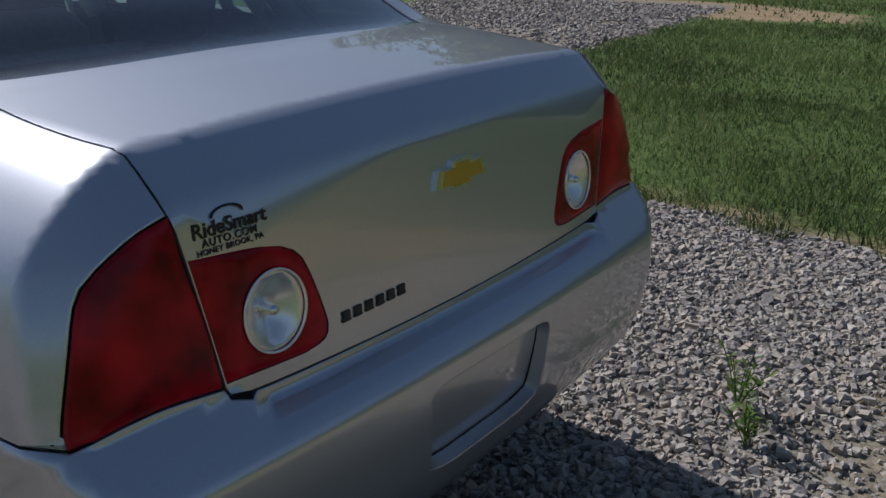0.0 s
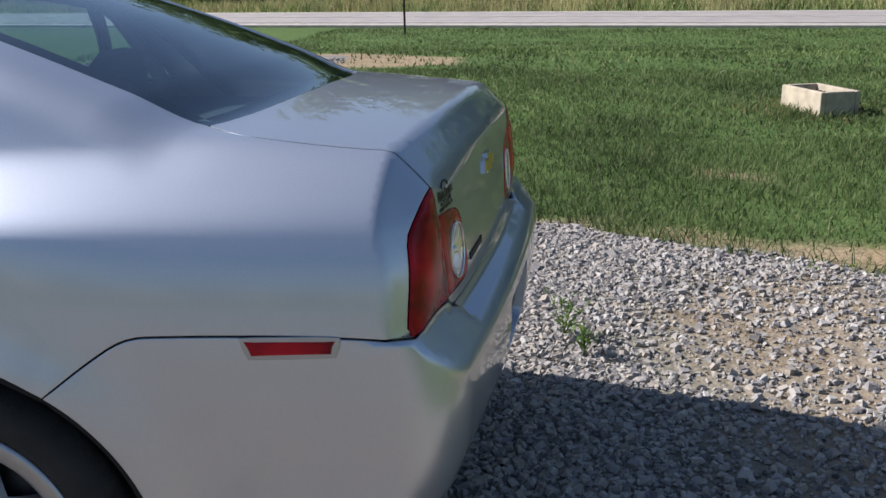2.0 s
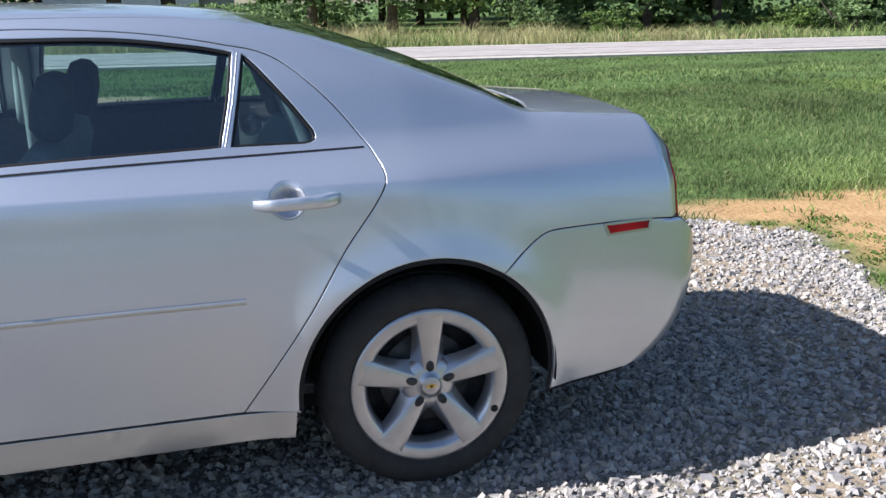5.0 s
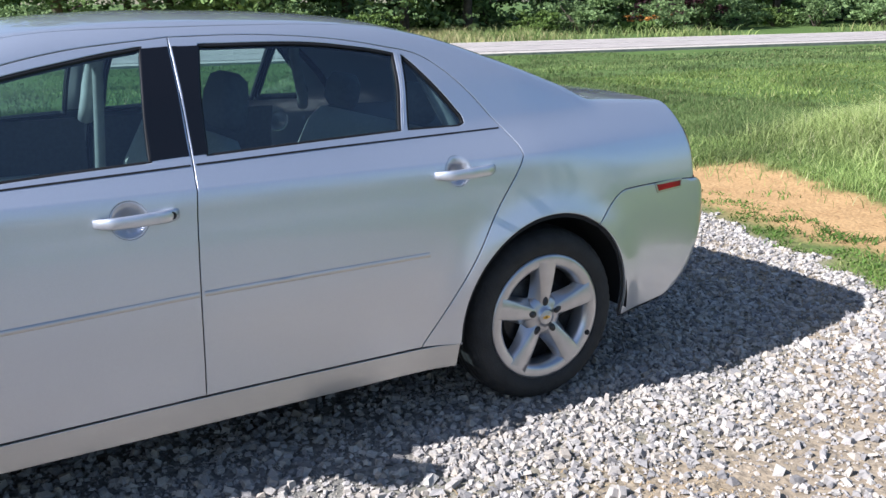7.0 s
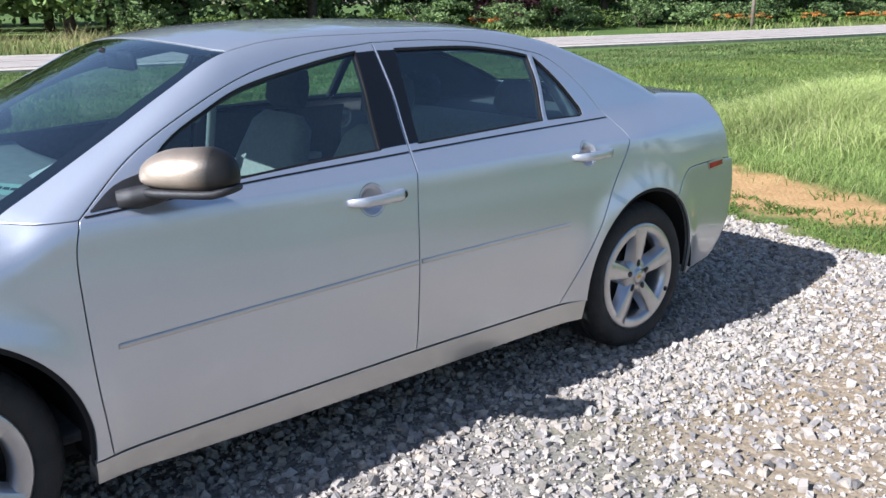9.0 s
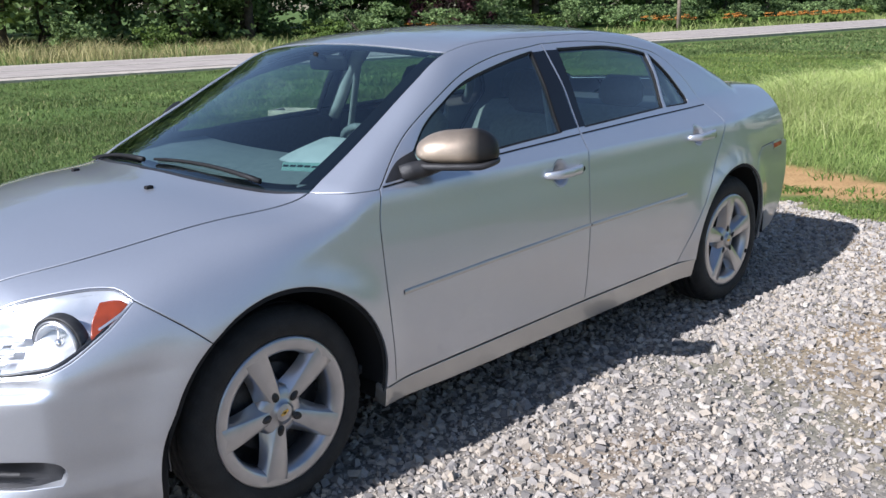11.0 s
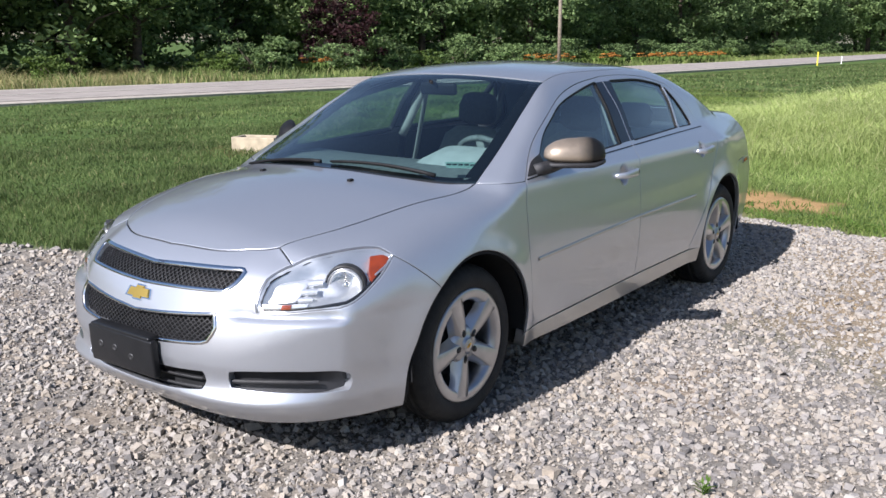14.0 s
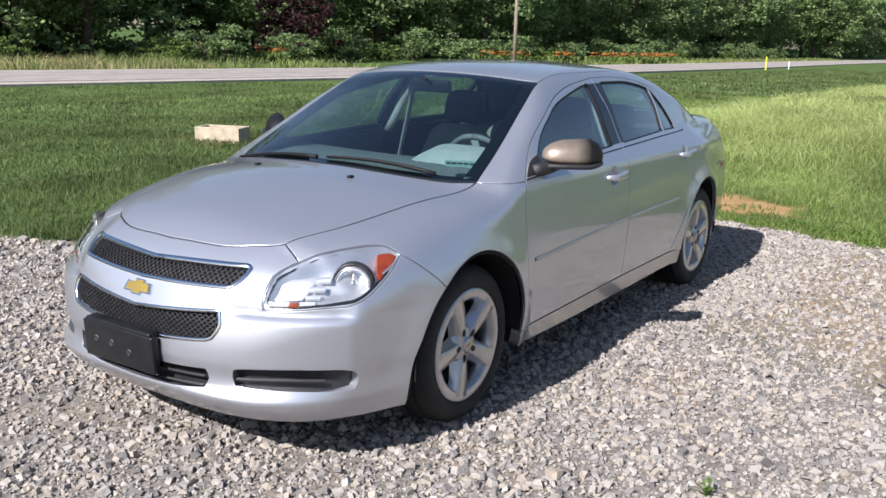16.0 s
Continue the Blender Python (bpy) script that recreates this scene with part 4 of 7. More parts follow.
# reversing lamps in the lid
for ob, par in zip(panel("reversing_lamp", "rear", REVL, REFLECTOR, lid, depth=-0.002, gap=-0.001, thick=0, lip=0.003, grid=0.010, dome=-0.030, mirror=True, label="bright round reversing lamp"), inner_lamps):
    ob.parent = par
for ob, par in zip(panel("lamp_lens", "rear", REVL, CLEAR, lid, depth=-0.004, gap=0, thick=0.004, lip=0.003, grid=0.015, dome=0.003, mirror=True, label="clear round lens"), inner_lamps):
    ob.parent = par
for s, par in zip((1, -1), inner_lamps):
    bm = bmesh.new()
    lathe(bm, [(0.0, -0.030), (0.006, -0.029), (0.009, -0.022), (0.009, -0.006), (0.014, -0.004), (0.014, 0.004), (0.0, 0.005)], 18)
    c_ = on_end([0.408], [0.824], False)[0]
    bmesh.ops.transform(bm, matrix=Matrix.Translation((c_[0] + 0.026, s * 0.408, 0.824)) @ Matrix.Rotation(-math.pi / 2, 4, "Z"), verts=bm.verts)
    part("bulb", bm, CHROME, par, "small bright bulb in the lamp")
RING = np.vstack([inset(REVL, -0.002), inset(REVL, -0.002)[:3]])
for ob, par in zip(ribbon("lamp_ring", "rear", RING, 0.004, -0.004, REFLECTOR, lid, mirror=True, bulge=0.002), inner_lamps):
    ob.parent = par

# headlamps: bowl, reflectors, amber corner, clear lens
HEAD_GREY = material("headlamp_bowl", (0.72, 0.73, 0.74), 0.30, 0.80, vary=0.08, size=18, bump=0.04, bump_size=30)
for s in (1, -1):
    head = new("headlamp")
    head.parent = car
    tagged(head, "clear headlamp with an amber corner")
    q = HEAD if s > 0 else (HEAD * (-1, 1))[::-1]
    panel("lamp_bowl", "front", q, HEAD_GREY, head, depth=0.006, gap=0.0, thick=0, lip=0.003, grid=0.016, dome=-0.038)
    panel("lamp_rim", "front", inset(q, -0.0005), RIM, head, holes=[inset(q, 0.0028)], depth=0.002, gap=0, thick=0.004, lip=0.0008, label="silver rim of the lamp")
    panel("lens", "front", q, CLEAR, head, depth=0.000, gap=0.001, thick=0.006, label="clear moulded lens")
    A = loop("front", ("s", (3.292, 0.774), (3.305, 0.786), (3.33, 0.787), (3.352, 0.785)), ("s", (3.352, 0.785), (3.392, 0.745), (3.412, 0.702)), ("s", (3.412, 0.702), (3.37, 0.725), (3.292, 0.774))) * (s, 1)
    if s < 0:
        A = A[::-1]
    amber = panel("amber_corner", "front", A, AMBER, head, depth=0.007, gap=0, thick=0.03, lip=0.004, grid=0.015, label="amber corner reflector")[0]
    ln = loop("front", ("s", (3.29, 0.768), (3.34, 0.745), (3.385, 0.725))) * (s, 1)
    ribbon("divider", "front", ln, 0.006, 0.006, HEAD_GREY, amber)
    # the round main reflector with its bulb, the inner reflector, the running lamp strip
    c = from_chart("front", loop("front", ("s", (3.478, 0.722), (3.47, 0.722))) * (s, 1))[0]
    n = normal_at(c[None])[0]
    aim = Matrix.Translation(Vector(c) - Vector(n) * 0.050) @ Vector((0.85 * 1, s * 0.5, 0)).to_track_quat("Y", "Z").to_matrix().to_4x4()
    bm = bmesh.new()
    lathe(bm, [(0.004, -0.030), (0.022, -0.024), (0.040, -0.008), (0.052, 0.016), (0.055, 0.020), (0.059, 0.021), (0.061, 0.014), (0.061, -0.02)], 40)
    bmesh.ops.transform(bm, matrix=aim, verts=bm.verts)
    bowl = part("round_reflector", bm, REFLECTOR, head, "bright round reflector")
    bm = bmesh.new()
    lathe(bm, [(0.0, 0.014), (0.010, 0.013), (0.013, 0.006), (0.013, -0.02)], 16)
    bmesh.ops.transform(bm, matrix=aim, verts=bm.verts)
    part("bulb_shield", bm, CHROME, bowl)
    bm = bmesh.new()
    lathe(bm, [(0.0605, 0.0), (0.0615, 0.022), (0.0645, 0.0235), (0.067, 0.018), (0.067, -0.02)], 40)
    bmesh.ops.transform(bm, matrix=aim, verts=bm.verts)
    part("reflector_rim", bm, RIM, bowl, "bright ring round the reflector")
    bm = bmesh.new()
    for a_ in (0.5, 2.6, 4.7):
        box(bm, (0.026, 0.004, 0), (0.040, 0.003, 0.006), m=aim @ Matrix.Rotation(a_, 4, "Y"), bevel=0.001)
    part("reflector_fins", bm, CHROME, bowl, "bright fins across the reflector")
    bm = bmesh.new()
    lathe(bm, [(0.067, 0.012), (0.070, 0.017), (0.076, 0.014), (0.077, -0.02)], 40)
    bmesh.ops.transform(bm, matrix=aim, verts=bm.verts)
    part("dark_ring", bm, RIM_DARK, bowl, "dark ring round the lamp")
    for z_ in (0.662, 0.690, 0.718):
        ln = loop("front", ("e", (0.652, z_), (0.672, z_ + 0.002), (0.694, z_ + 0.002))) * (s, 1)
        ribbon("step", "front", ln, 0.020, 0.024, REFLECTOR, head, bulge=0.006)
    ln = np.vstack([loop("front", ("e", *[(a_, b_ + 0.009) for a_, b_ in HL_LOW])), loop("front", ("s", *[(a_, b_ + 0.010) for a_, b_ in HL_OUT[:4]]))[1:]]) * (s, 1)
    ribbon("bezel", "front", ln, 0.012, 0.010, HOLDER, head, bulge=0.002, label="dark bezel along the lower edge")
    IN = loop("front", ("e", (0.53, 0.700), (0.57, 0.720), (0.65, 0.735)), ("e", (0.65, 0.735), (0.655, 0.69), (0.645, 0.655)), ("e", (0.645, 0.655), (0.58, 0.647), (0.52, 0.645)), ("e", (0.52, 0.645), (0.53, 0.700))) * (s, 1)
    panel("inner_reflector", "front", IN if s > 0 else IN[::-1], REFLECTOR, head, depth=0.026, gap=0, thick=0, lip=0.004, grid=0.012, dome=-0.006, label="bright inner reflector")
    RUN = loop("front", ("e", (0.535, 0.641), (0.60, 0.642), (0.690, 0.648)), ("e", (0.690, 0.648), (0.690, 0.630)), ("e", (0.690, 0.630), (0.60, 0.622), (0.535, 0.619)), ("e", (0.535, 0.619), (0.535, 0.641))) * (s, 1)
    panel("turn_lamp", "front", RUN if s > 0 else RUN[::-1], REFLECTOR, head, depth=0.012, gap=0, thick=0.01, lip=0.003, grid=0.015)
    AM = loop("front", ("e", (0.612, 0.641), (0.642, 0.643)), ("e", (0.642, 0.643), (0.642, 0.624)), ("e", (0.642, 0.624), (0.612, 0.622)), ("e", (0.612, 0.622), (0.612, 0.641))) * (s, 1)
    panel("turn_bulb", "front", AM if s > 0 else AM[::-1], AMBER, head, depth=0.007, gap=0, thick=0.006, lip=0.002, grid=0.015, label="amber bulb cover")


def badge(name, width, height, y0, z0, front, parent, label):
    """A plain gold cross shape with a bright rim, on the nose or the lid."""
    shape = [(-0.5, -0.36), (-0.20, -0.36), (-0.20, -0.5), (0.16, -0.5), (0.16, -0.30), (0.5, -0.30), (0.42, 0.34), (0.16, 0.34), (0.18, 0.5), (-0.16, 0.5), (-0.18, 0.28), (-0.44, 0.28)]
    for mat, k, d, nm in ((CHROME, 1.12, 0.006, name), (GOLD, 0.9, 0.010, "gold_fill")):
        bm = bmesh.new()
        rows = []
        for dd in (0.0, d):
            ring = []
            for u, v in shape:
                y, z = y0 + u * width * k * (1 if front else -1), z0 + v * height * k
                p = on_end([y], [z], front)[0]
                n = normal_at(p[None])[0]
                ring.append(bm.verts.new(p + n * dd))
            rows.append(ring)
        m = len(shape)
        for i in range(m):
            bm.faces.new((rows[0][i], rows[0][(i + 1) % m], rows[1][(i + 1) % m], rows[1][i]))
        bm.faces.new(rows[1])
        bmesh.ops.recalc_face_normals(bm, faces=bm.faces)
        parent = part(nm, bm, mat, parent, label if nm == name else "gold inlay", smooth=False)


badge("emblem", 0.138, 0.048, 0.0, 0.622, True, bumper_f, "gold badge with a chrome rim")
badge("emblem", 0.125, 0.042, -0.005, 0.928, False, lid, "gold badge with a chrome rim")

# plate holder on the nose
mh = pose(3.884, -0.04, 0.402, 0, 4, 0)
bm = bmesh.new()
box(bm, (0, 0, 0), (0.030, 0.40, 0.146), bevel=0.006)
box(bm, (-0.012, 0, 0.076), (0.050, 0.37, 0.018), bevel=0.006)
box(bm, (-0.030, 0, -0.02), (0.060, 0.33, 0.10), bevel=0.010)
bmesh.ops.transform(bm, matrix=mh, verts=bm.verts)
holder = part("plate_holder", bm, HOLDER, car, "empty black plastic plate holder")
for hy, hz in ((-0.125, 0.006), (-0.035, 0.006), (0.065, -0.012)):
    bm = bmesh.new()
    lathe(bm, [(0.0, 0.001), (0.006, 0.001), (0.008, 0.003), (0.0125, 0.003), (0.0155, 0.0)], 16)
    bmesh.ops.transform(bm, matrix=mh @ Matrix.Translation((0.0155, hy, hz)) @ Matrix.Rotation(-math.pi / 2, 4, "Z"), verts=bm.verts)
    part("screw_boss", bm, RIM_DARK, holder, "grey screw boss")

# model script on the lid as plain bars, the dealer's transfer with its words
for k in range(6):
    bm = bmesh.new()
    y, z = 0.280 - k * 0.0245, 0.772 + 0.0005 * k
    p = on_end([y], [z], False)[0]
    box(bm, (p[0] - 0.001, y, z), (0.004, 0.016, 0.017), bevel=0.001)
    box(bm, (p[0] - 0.001, y, z - 0.006), (0.0045, 0.019, 0.004), bevel=0.001)
    part("script_bar", bm, RIM_DARK, lid, "raised dark metal script bar" if k == 0 else "")
TRANSFER = material("black_transfer", (0.01, 0.01, 0.011), 0.5)


def letters(name, text, size, y, z, parent, mat, spacing=1.0):
    """Flat letters on the lid's face."""
    cu = bpy.data.curves.new(name, "FONT")
    cu.body, cu.size, cu.extrude, cu.offset = text, size, 0.0003, size * 0.02
    cu.align_x = "CENTER"
    cu.space_character = spacing
    ob = new(name, cu)
    dg = bpy.context.evaluated_depsgraph_get()
    me = bpy.data.meshes.new_from_object(ob.evaluated_get(dg))
    bpy.data.objects.remove(ob)
    co = np.empty(len(me.vertices) * 3)
    me.vertices.foreach_get("co", co)
    co = co.reshape(-1, 3)
    yy, zz = y - co[:, 0], z + co[:, 1]
    p = on_end(yy, zz, False)
    p[:, 0] -= 0.0012 + co[:, 2]
    me.vertices.foreach_set("co", p.ravel())
    me.materials.append(mat)
    o = new(name, me)
    o.parent = parent
    return o


transfer = new("dealer_transfer")
transfer.parent = lid
tagged(transfer, "black dealer lettering on the lid")
letters("big_letters", "RideSmart", 0.0275, 0.462, 0.951, transfer, TRANSFER)
letters("small_letters", "AUTO.COM", 0.0145, 0.464, 0.9385, transfer, TRANSFER, 1.15)
letters("small_letters", "HONEY BROOK, PA", 0.0108, 0.464, 0.9285, transfer, TRANSFER, 1.1)
bm = bmesh.new()
pts = []
for a in np.linspace(0, math.pi, 13):
    pts.append((0.464 + 0.024 * math.cos(a), 0.972 + 0.012 * math.sin(a)))
pr = on_end([q[0] for q in pts], [q[1] for q in pts], False)
tube(bm, [tuple(v - np.array((0.0003, 0, 0))) for v in pr], 0.0016, 6)
part("transfer_arc", bm, TRANSFER, transfer)

# washer nozzles and wipers
for s in (1, -1):
    bm = bmesh.new()
    z = on_top([2.928], [s * 0.275])[0, 2]
    box(bm, (2.928, s * 0.275, z + 0.004), (0.026, 0.020, 0.012), bevel=0.003)
    part("washer_nozzle", bm, BLACK, hood, "small black washer nozzle")
for pivot, tip in (((2.672, 0.54), (2.742, -0.02)), ((2.765, -0.06), (2.690, -0.64))):
    bm = bmesh.new()
    px, py = np.linspace(pivot[0], tip[0], 9), np.linspace(pivot[1], tip[1], 9)
    pt = on_top(px, py)
    tube(bm, [(a[0], a[1], a[2] + 0.016 - 0.006 * i / 8) for i, a in enumerate(pt)], [0.010, 0.009, 0.008, 0.007, 0.007, 0.006, 0.006, 0.006, 0.005], 8)
    tube(bm, [(a[0] - 0.012, a[1], a[2] + 0.006) for a in pt[1:]], 0.005, 6)
    part("wiper", bm, BLACK, car, "black wiper arm and blade")
COWL = both_sides("girth", loop("girth", ("t", (2.765, 0.0), (2.74, 0.3), (2.665, 0.55), (2.585, 0.70)), ("t", (2.585, 0.70), (2.60, 0.712)), ("t", (2.60, 0.712), (2.70, 0.55), (2.775, 0.3), (2.80, 0.0))))
panel("cowl", "girth", COWL, PLASTIC, car, depth=0.006, gap=0, thick=0.01, label="black plastic cowl below the windshield")

# door mirrors
MIRROR_CAP = material("worn_mirror_cap", (0.30, 0.245, 0.19), 0.42, 0.55, vary=0.25, size=9, bump=0.1, bump_size=200)
# the worn cap's colour turns near black towards its outer end
_t = MIRROR_CAP.node_tree
_b = _t.nodes["Principled BSDF"]
_worn = _b.inputs["Base Color"].links[0].from_socket
_c, _d, _r, _x = (_t.nodes.new("ShaderNode" + k) for k in ("TexCoord", "VectorMath", "MapRange", "Mix"))
_d.operation = "DOT_PRODUCT"
_d.inputs[1].default_value = (-0.643, 0.766, 0.0)
_t.links.new(_c.outputs["Object"], _d.inputs[0])
_t.links.new(_d.outputs["Value"], _r.inputs["Value"])
_r.inputs["From Min"].default_value, _r.inputs["From Max"].default_value = -0.655, -0.585
_x.data_type = "RGBA"
_x.inputs[7].default_value = (0.02, 0.019, 0.018, 1)
_t.links.new(_r.outputs[0], _x.inputs["Factor"])
_t.links.new(_worn, _x.inputs[6])
_t.links.new(_x.outputs[2], _b.inputs["Base Color"])
for s, d in zip((1, -1), front_doors):
    bm = bmesh.new()
    bmesh.ops.create_uvsphere(bm, u_segments=32, v_segments=20, radius=1)
    for v in bm.verts:
        x, y, z = v.co
        rx = np.sign(x) * abs(x) ** 0.85 * (0.075 if x > 0 else 0.030)
        ry = np.sign(y) * abs(y) ** (0.72 if y > 0 else 0.55) * 0.142
        rz = np.sign(z) * abs(z) ** 0.62 * ((0.072 if z > 0 else 0.042) * (1 - 0.30 * min(1, max(0, (0.45 - y) / 1.3))))
        if z > 0:
            rz *= 1.18
            rx *= 1 - (0.42 if x > 0 else 0.15) * z
        v.co = (rx, ry * (1 - 0.10 * max(0, z)), rz)
    bmesh.ops.transform(bm, matrix=pose(2.135, 0.930, 1.052, 0, 0, 40), verts=bm.verts)
    if s < 0:
        flip_y(bm)
    if s < 0:
        bmesh.ops.translate(bm, vec=(0.0, 0.03, -0.012), verts=bm.verts)
    mir = part("door_mirror", bm, MIRROR_CAP if s > 0 else BLACK, d, "dark mirror housing with a worn bronze-grey cap")
    bm = bmesh.new()
    bmesh.ops.create_uvsphere(bm, u_segments=28, v_segments=16, radius=1)
    for v in bm.verts:
        x, y, z = v.co
        v.co = (np.sign(x) * abs(x) ** 0.85 * (0.076 if x > 0 else 0.034), np.sign(y) * abs(y) ** 0.6 * 0.143, np.sign(z) * abs(z) ** 0.5 * 0.016)
    for v in bm.verts:
        v.co.z += 0.25 * max(0, v.co.y - 0.08)
    bmesh.ops.transform(bm, matrix=pose(2.132, 0.930, 1.009, 0, 0, 40), verts=bm.verts)
    if s < 0:
        flip_y(bm)
    part("lower_shell", bm, PLASTIC, mir, "black lower shell of the mirror")
    bm = bmesh.new()
    box(bm, (-0.026, 0.004, 0.004), (0.012, 0.235, 0.085), bevel=0.005)
    bmesh.ops.transform(bm, matrix=pose(2.135, 0.930, 1.052, 0, 0, 40), verts=bm.verts)
    if s < 0:
        flip_y(bm)
    part("mirror_glass", bm, CHROME, mir, "mirror glass")
    bm = bmesh.new()
    tube(bm, [(2.30, 0.815, 0.985), (2.255, 0.835, 0.992), (2.21, 0.862, 1.002), (2.17, 0.89, 1.012)], [0.030, 0.032, 0.030, 0.022], 12)
    if s < 0:
        flip_y(bm)
    part("mirror_arm", bm, PLASTIC, mir, "black mirror foot")

# ---- inside the car ----
def cushion(name, parent, mat, rings, label=""):
    """A padded shape through rings of (centre, half width, half depth, along-axis vector ignored)."""
    bm = bmesh.new()
    rows = []
    for (cx, cy, cz), hw, hd, tilt in rings:
        ring = []
        for k in range(20):
            a = 2 * math.pi * k / 20
            c, s_ = math.cos(a), math.sin(a)
            u = np.sign(c) * abs(c) ** 0.55 * hw
            w = np.sign(s_) * abs(s_) ** 0.65 * hd
            ring.append(bm.verts.new((cx + w * math.cos(tilt), cy + u, cz + w * math.sin(tilt))))
        rows.append(ring)
    for a, b in zip(rows, rows[1:]):
        for k in range(20):
            bm.faces.new((a[k], a[(k + 1) % 20], b[(k + 1) % 20], b[k]))
    bm.faces.new(rows[0][::-1])
    bm.faces.new(rows[-1])
    bmesh.ops.recalc_face_normals(bm, faces=bm.faces)
    return part(name, bm, mat, parent, label)


for sy in (0.37, -0.37):
    seat = new("front_seat")
    seat.parent = car
    tagged(seat, "grey cloth front seat with a headrest")
    cushion("seat_cushion", seat, SEAT, [((1.66, sy, 0.50), 0.22, 0.03, 1.57), ((1.62, sy, 0.51), 0.25, 0.07, 1.57), ((1.40, sy, 0.49), 0.26, 0.085, 1.57), ((1.20, sy, 0.46), 0.25, 0.08, 1.57)])
    cushion("backrest", seat, SEAT, [((1.22, sy, 0.47), 0.23, 0.06, 0.3), ((1.20, sy, 0.60), 0.25, 0.085, 0.35), ((1.14, sy, 0.80), 0.25, 0.08, 0.35), ((1.07, sy, 0.98), 0.21, 0.06, 0.35), ((1.055, sy, 1.03), 0.14, 0.035, 0.35)])
    cushion("headrest", seat, SEAT_DARK, [((1.045, sy, 1.055), 0.09, 0.035, 0.3), ((1.04, sy, 1.08), 0.128, 0.055, 0.3), ((1.025, sy, 1.16), 0.132, 0.058, 0.3), ((1.01, sy, 1.225), 0.115, 0.045, 0.3), ((1.005, sy, 1.243), 0.07, 0.02, 0.3)], "dark headrest")
bench = new("rear_seat")
bench.parent = car
tagged(bench, "grey cloth rear bench with headrests")
cushion("seat_cushion", bench, SEAT, [((0.80, 0, 0.50), 0.60, 0.04, 1.57), ((0.76, 0, 0.51), 0.66, 0.08, 1.57), ((0.40, 0, 0.48), 0.66, 0.09, 1.57)])
cushion("backrest", bench, SEAT, [((0.44, 0, 0.48), 0.64, 0.07, 0.4), ((0.40, 0, 0.70), 0.66, 0.09, 0.4), ((0.30, 0, 0.93), 0.62, 0.08, 0.4), ((0.27, 0, 1.00), 0.55, 0.05, 0.4)])
for sy in (0.34, -0.34):
    cushion("headrest", bench, SEAT_DARK, [((0.285, sy, 1.02), 0.09, 0.03, 0.3), ((0.28, sy, 1.05), 0.125, 0.05, 0.3), ((0.265, sy, 1.12), 0.125, 0.05, 0.3), ((0.255, sy, 1.165), 0.09, 0.03, 0.3)], "dark headrest")
bm = bmesh.new()
box(bm, (-0.06, 0, 0.99), (0.62, 1.16, 0.03), bevel=0.01)
part("parcel_shelf", bm, SEAT_DARK, car, "dark parcel shelf behind the seats")
# dashboard with its hood over the dials, wheel and column
bm = bmesh.new()
rows = []
for y in np.linspace(-0.70, 0.70, 21):
    bulge = 0.02 * math.exp(-((y - 0.37) / 0.17) ** 2)
    back = 0.16 * y * y
    prof = [(2.62 - back * 1.1, 0.945), (2.40 - back, 0.975), (2.20 - back, 0.975 + bulge), (2.12, 0.955 + bulge * 1.1), (2.06, 0.88), (2.08, 0.70), (2.20, 0.50)]
    rows.append([bm.verts.new((a, y, b)) for a, b in prof])
for a, b in zip(rows, rows[1:]):
    for k in range(6):
        bm.faces.new((a[k], a[k + 1], b[k + 1], b[k]))
dash = part("dashboard", bm, DASH, car, "grey vinyl dashboard")
bm = bmesh.new()
rows = []
for t in np.linspace(-1, 1, 15):
    w = 1 - 0.55 * t ** 4
    y = 0.36 + 0.205 * t
    rows.append([bm.verts.new(p) for p in ((2.115, y, 0.955), (2.10, y, 0.985 + 0.058 * w), (2.14, y, 0.992 + 0.060 * w), (2.26, y, 0.975 + 0.045 * w), (2.38, y, 0.955 + 0.010 * w))])
for a, b in zip(rows, rows[1:]):
    for k in range(4):
        bm.faces.new((a[k], a[k + 1], b[k + 1], b[k]))
part("instrument_hood", bm, LIGHT_TRIM, dash, "pale hood over the dials")
bm = bmesh.new()
mw = pose(2.00, 0.37, 0.925, 0, -62, 0)
ring = [(0.188 * math.cos(a), 0.188 * math.sin(a), 0) for a in np.linspace(0, 2 * math.pi, 37)]
tube(bm, [mw @ Vector(p) for p in ring], 0.015, 8)
swheel = part("steering_wheel", bm, DASH, car, "grey steering wheel")
bm = bmesh.new()
bmesh.ops.create_uvsphere(bm, u_segments=18, v_segments=10, radius=1)
bmesh.ops.scale(bm, vec=(0.075, 0.085, 0.035), verts=bm.verts)
for a in (0, math.pi * 0.5, math.pi, -math.pi * 0.5):
    box(bm, (0.115 * math.cos(a), 0.115 * math.sin(a), -0.002), (0.14 if abs(math.cos(a)) > 0.5 else 0.045, 0.045 if abs(math.cos(a)) > 0.5 else 0.14, 0.014), bevel=0.004)
bmesh.ops.transform(bm, matrix=mw, verts=bm.verts)
part("wheel_pad", bm, LIGHT_TRIM, swheel, "light grey airbag pad")
bm = bmesh.new()
tube(bm, [(2.02, 0.37, 0.915), (2.25, 0.37, 0.80)], 0.045, 12)
part("column", bm, DASH, swheel)
bm = bmesh.new()
box(bm, (1.55, 0, 0.50), (1.0, 0.20, 0.24), bevel=0.03)
box(bm, (1.35, 0, 0.64), (0.40, 0.19, 0.06), bevel=0.02)
part("console", bm, DASH, car, "grey centre console")
bm = bmesh.new()
box(bm, (1.2, 0, 0.31), (2.9, 1.5, 0.03))
part("carpet", bm, SEAT_DARK, car, "dark carpet")
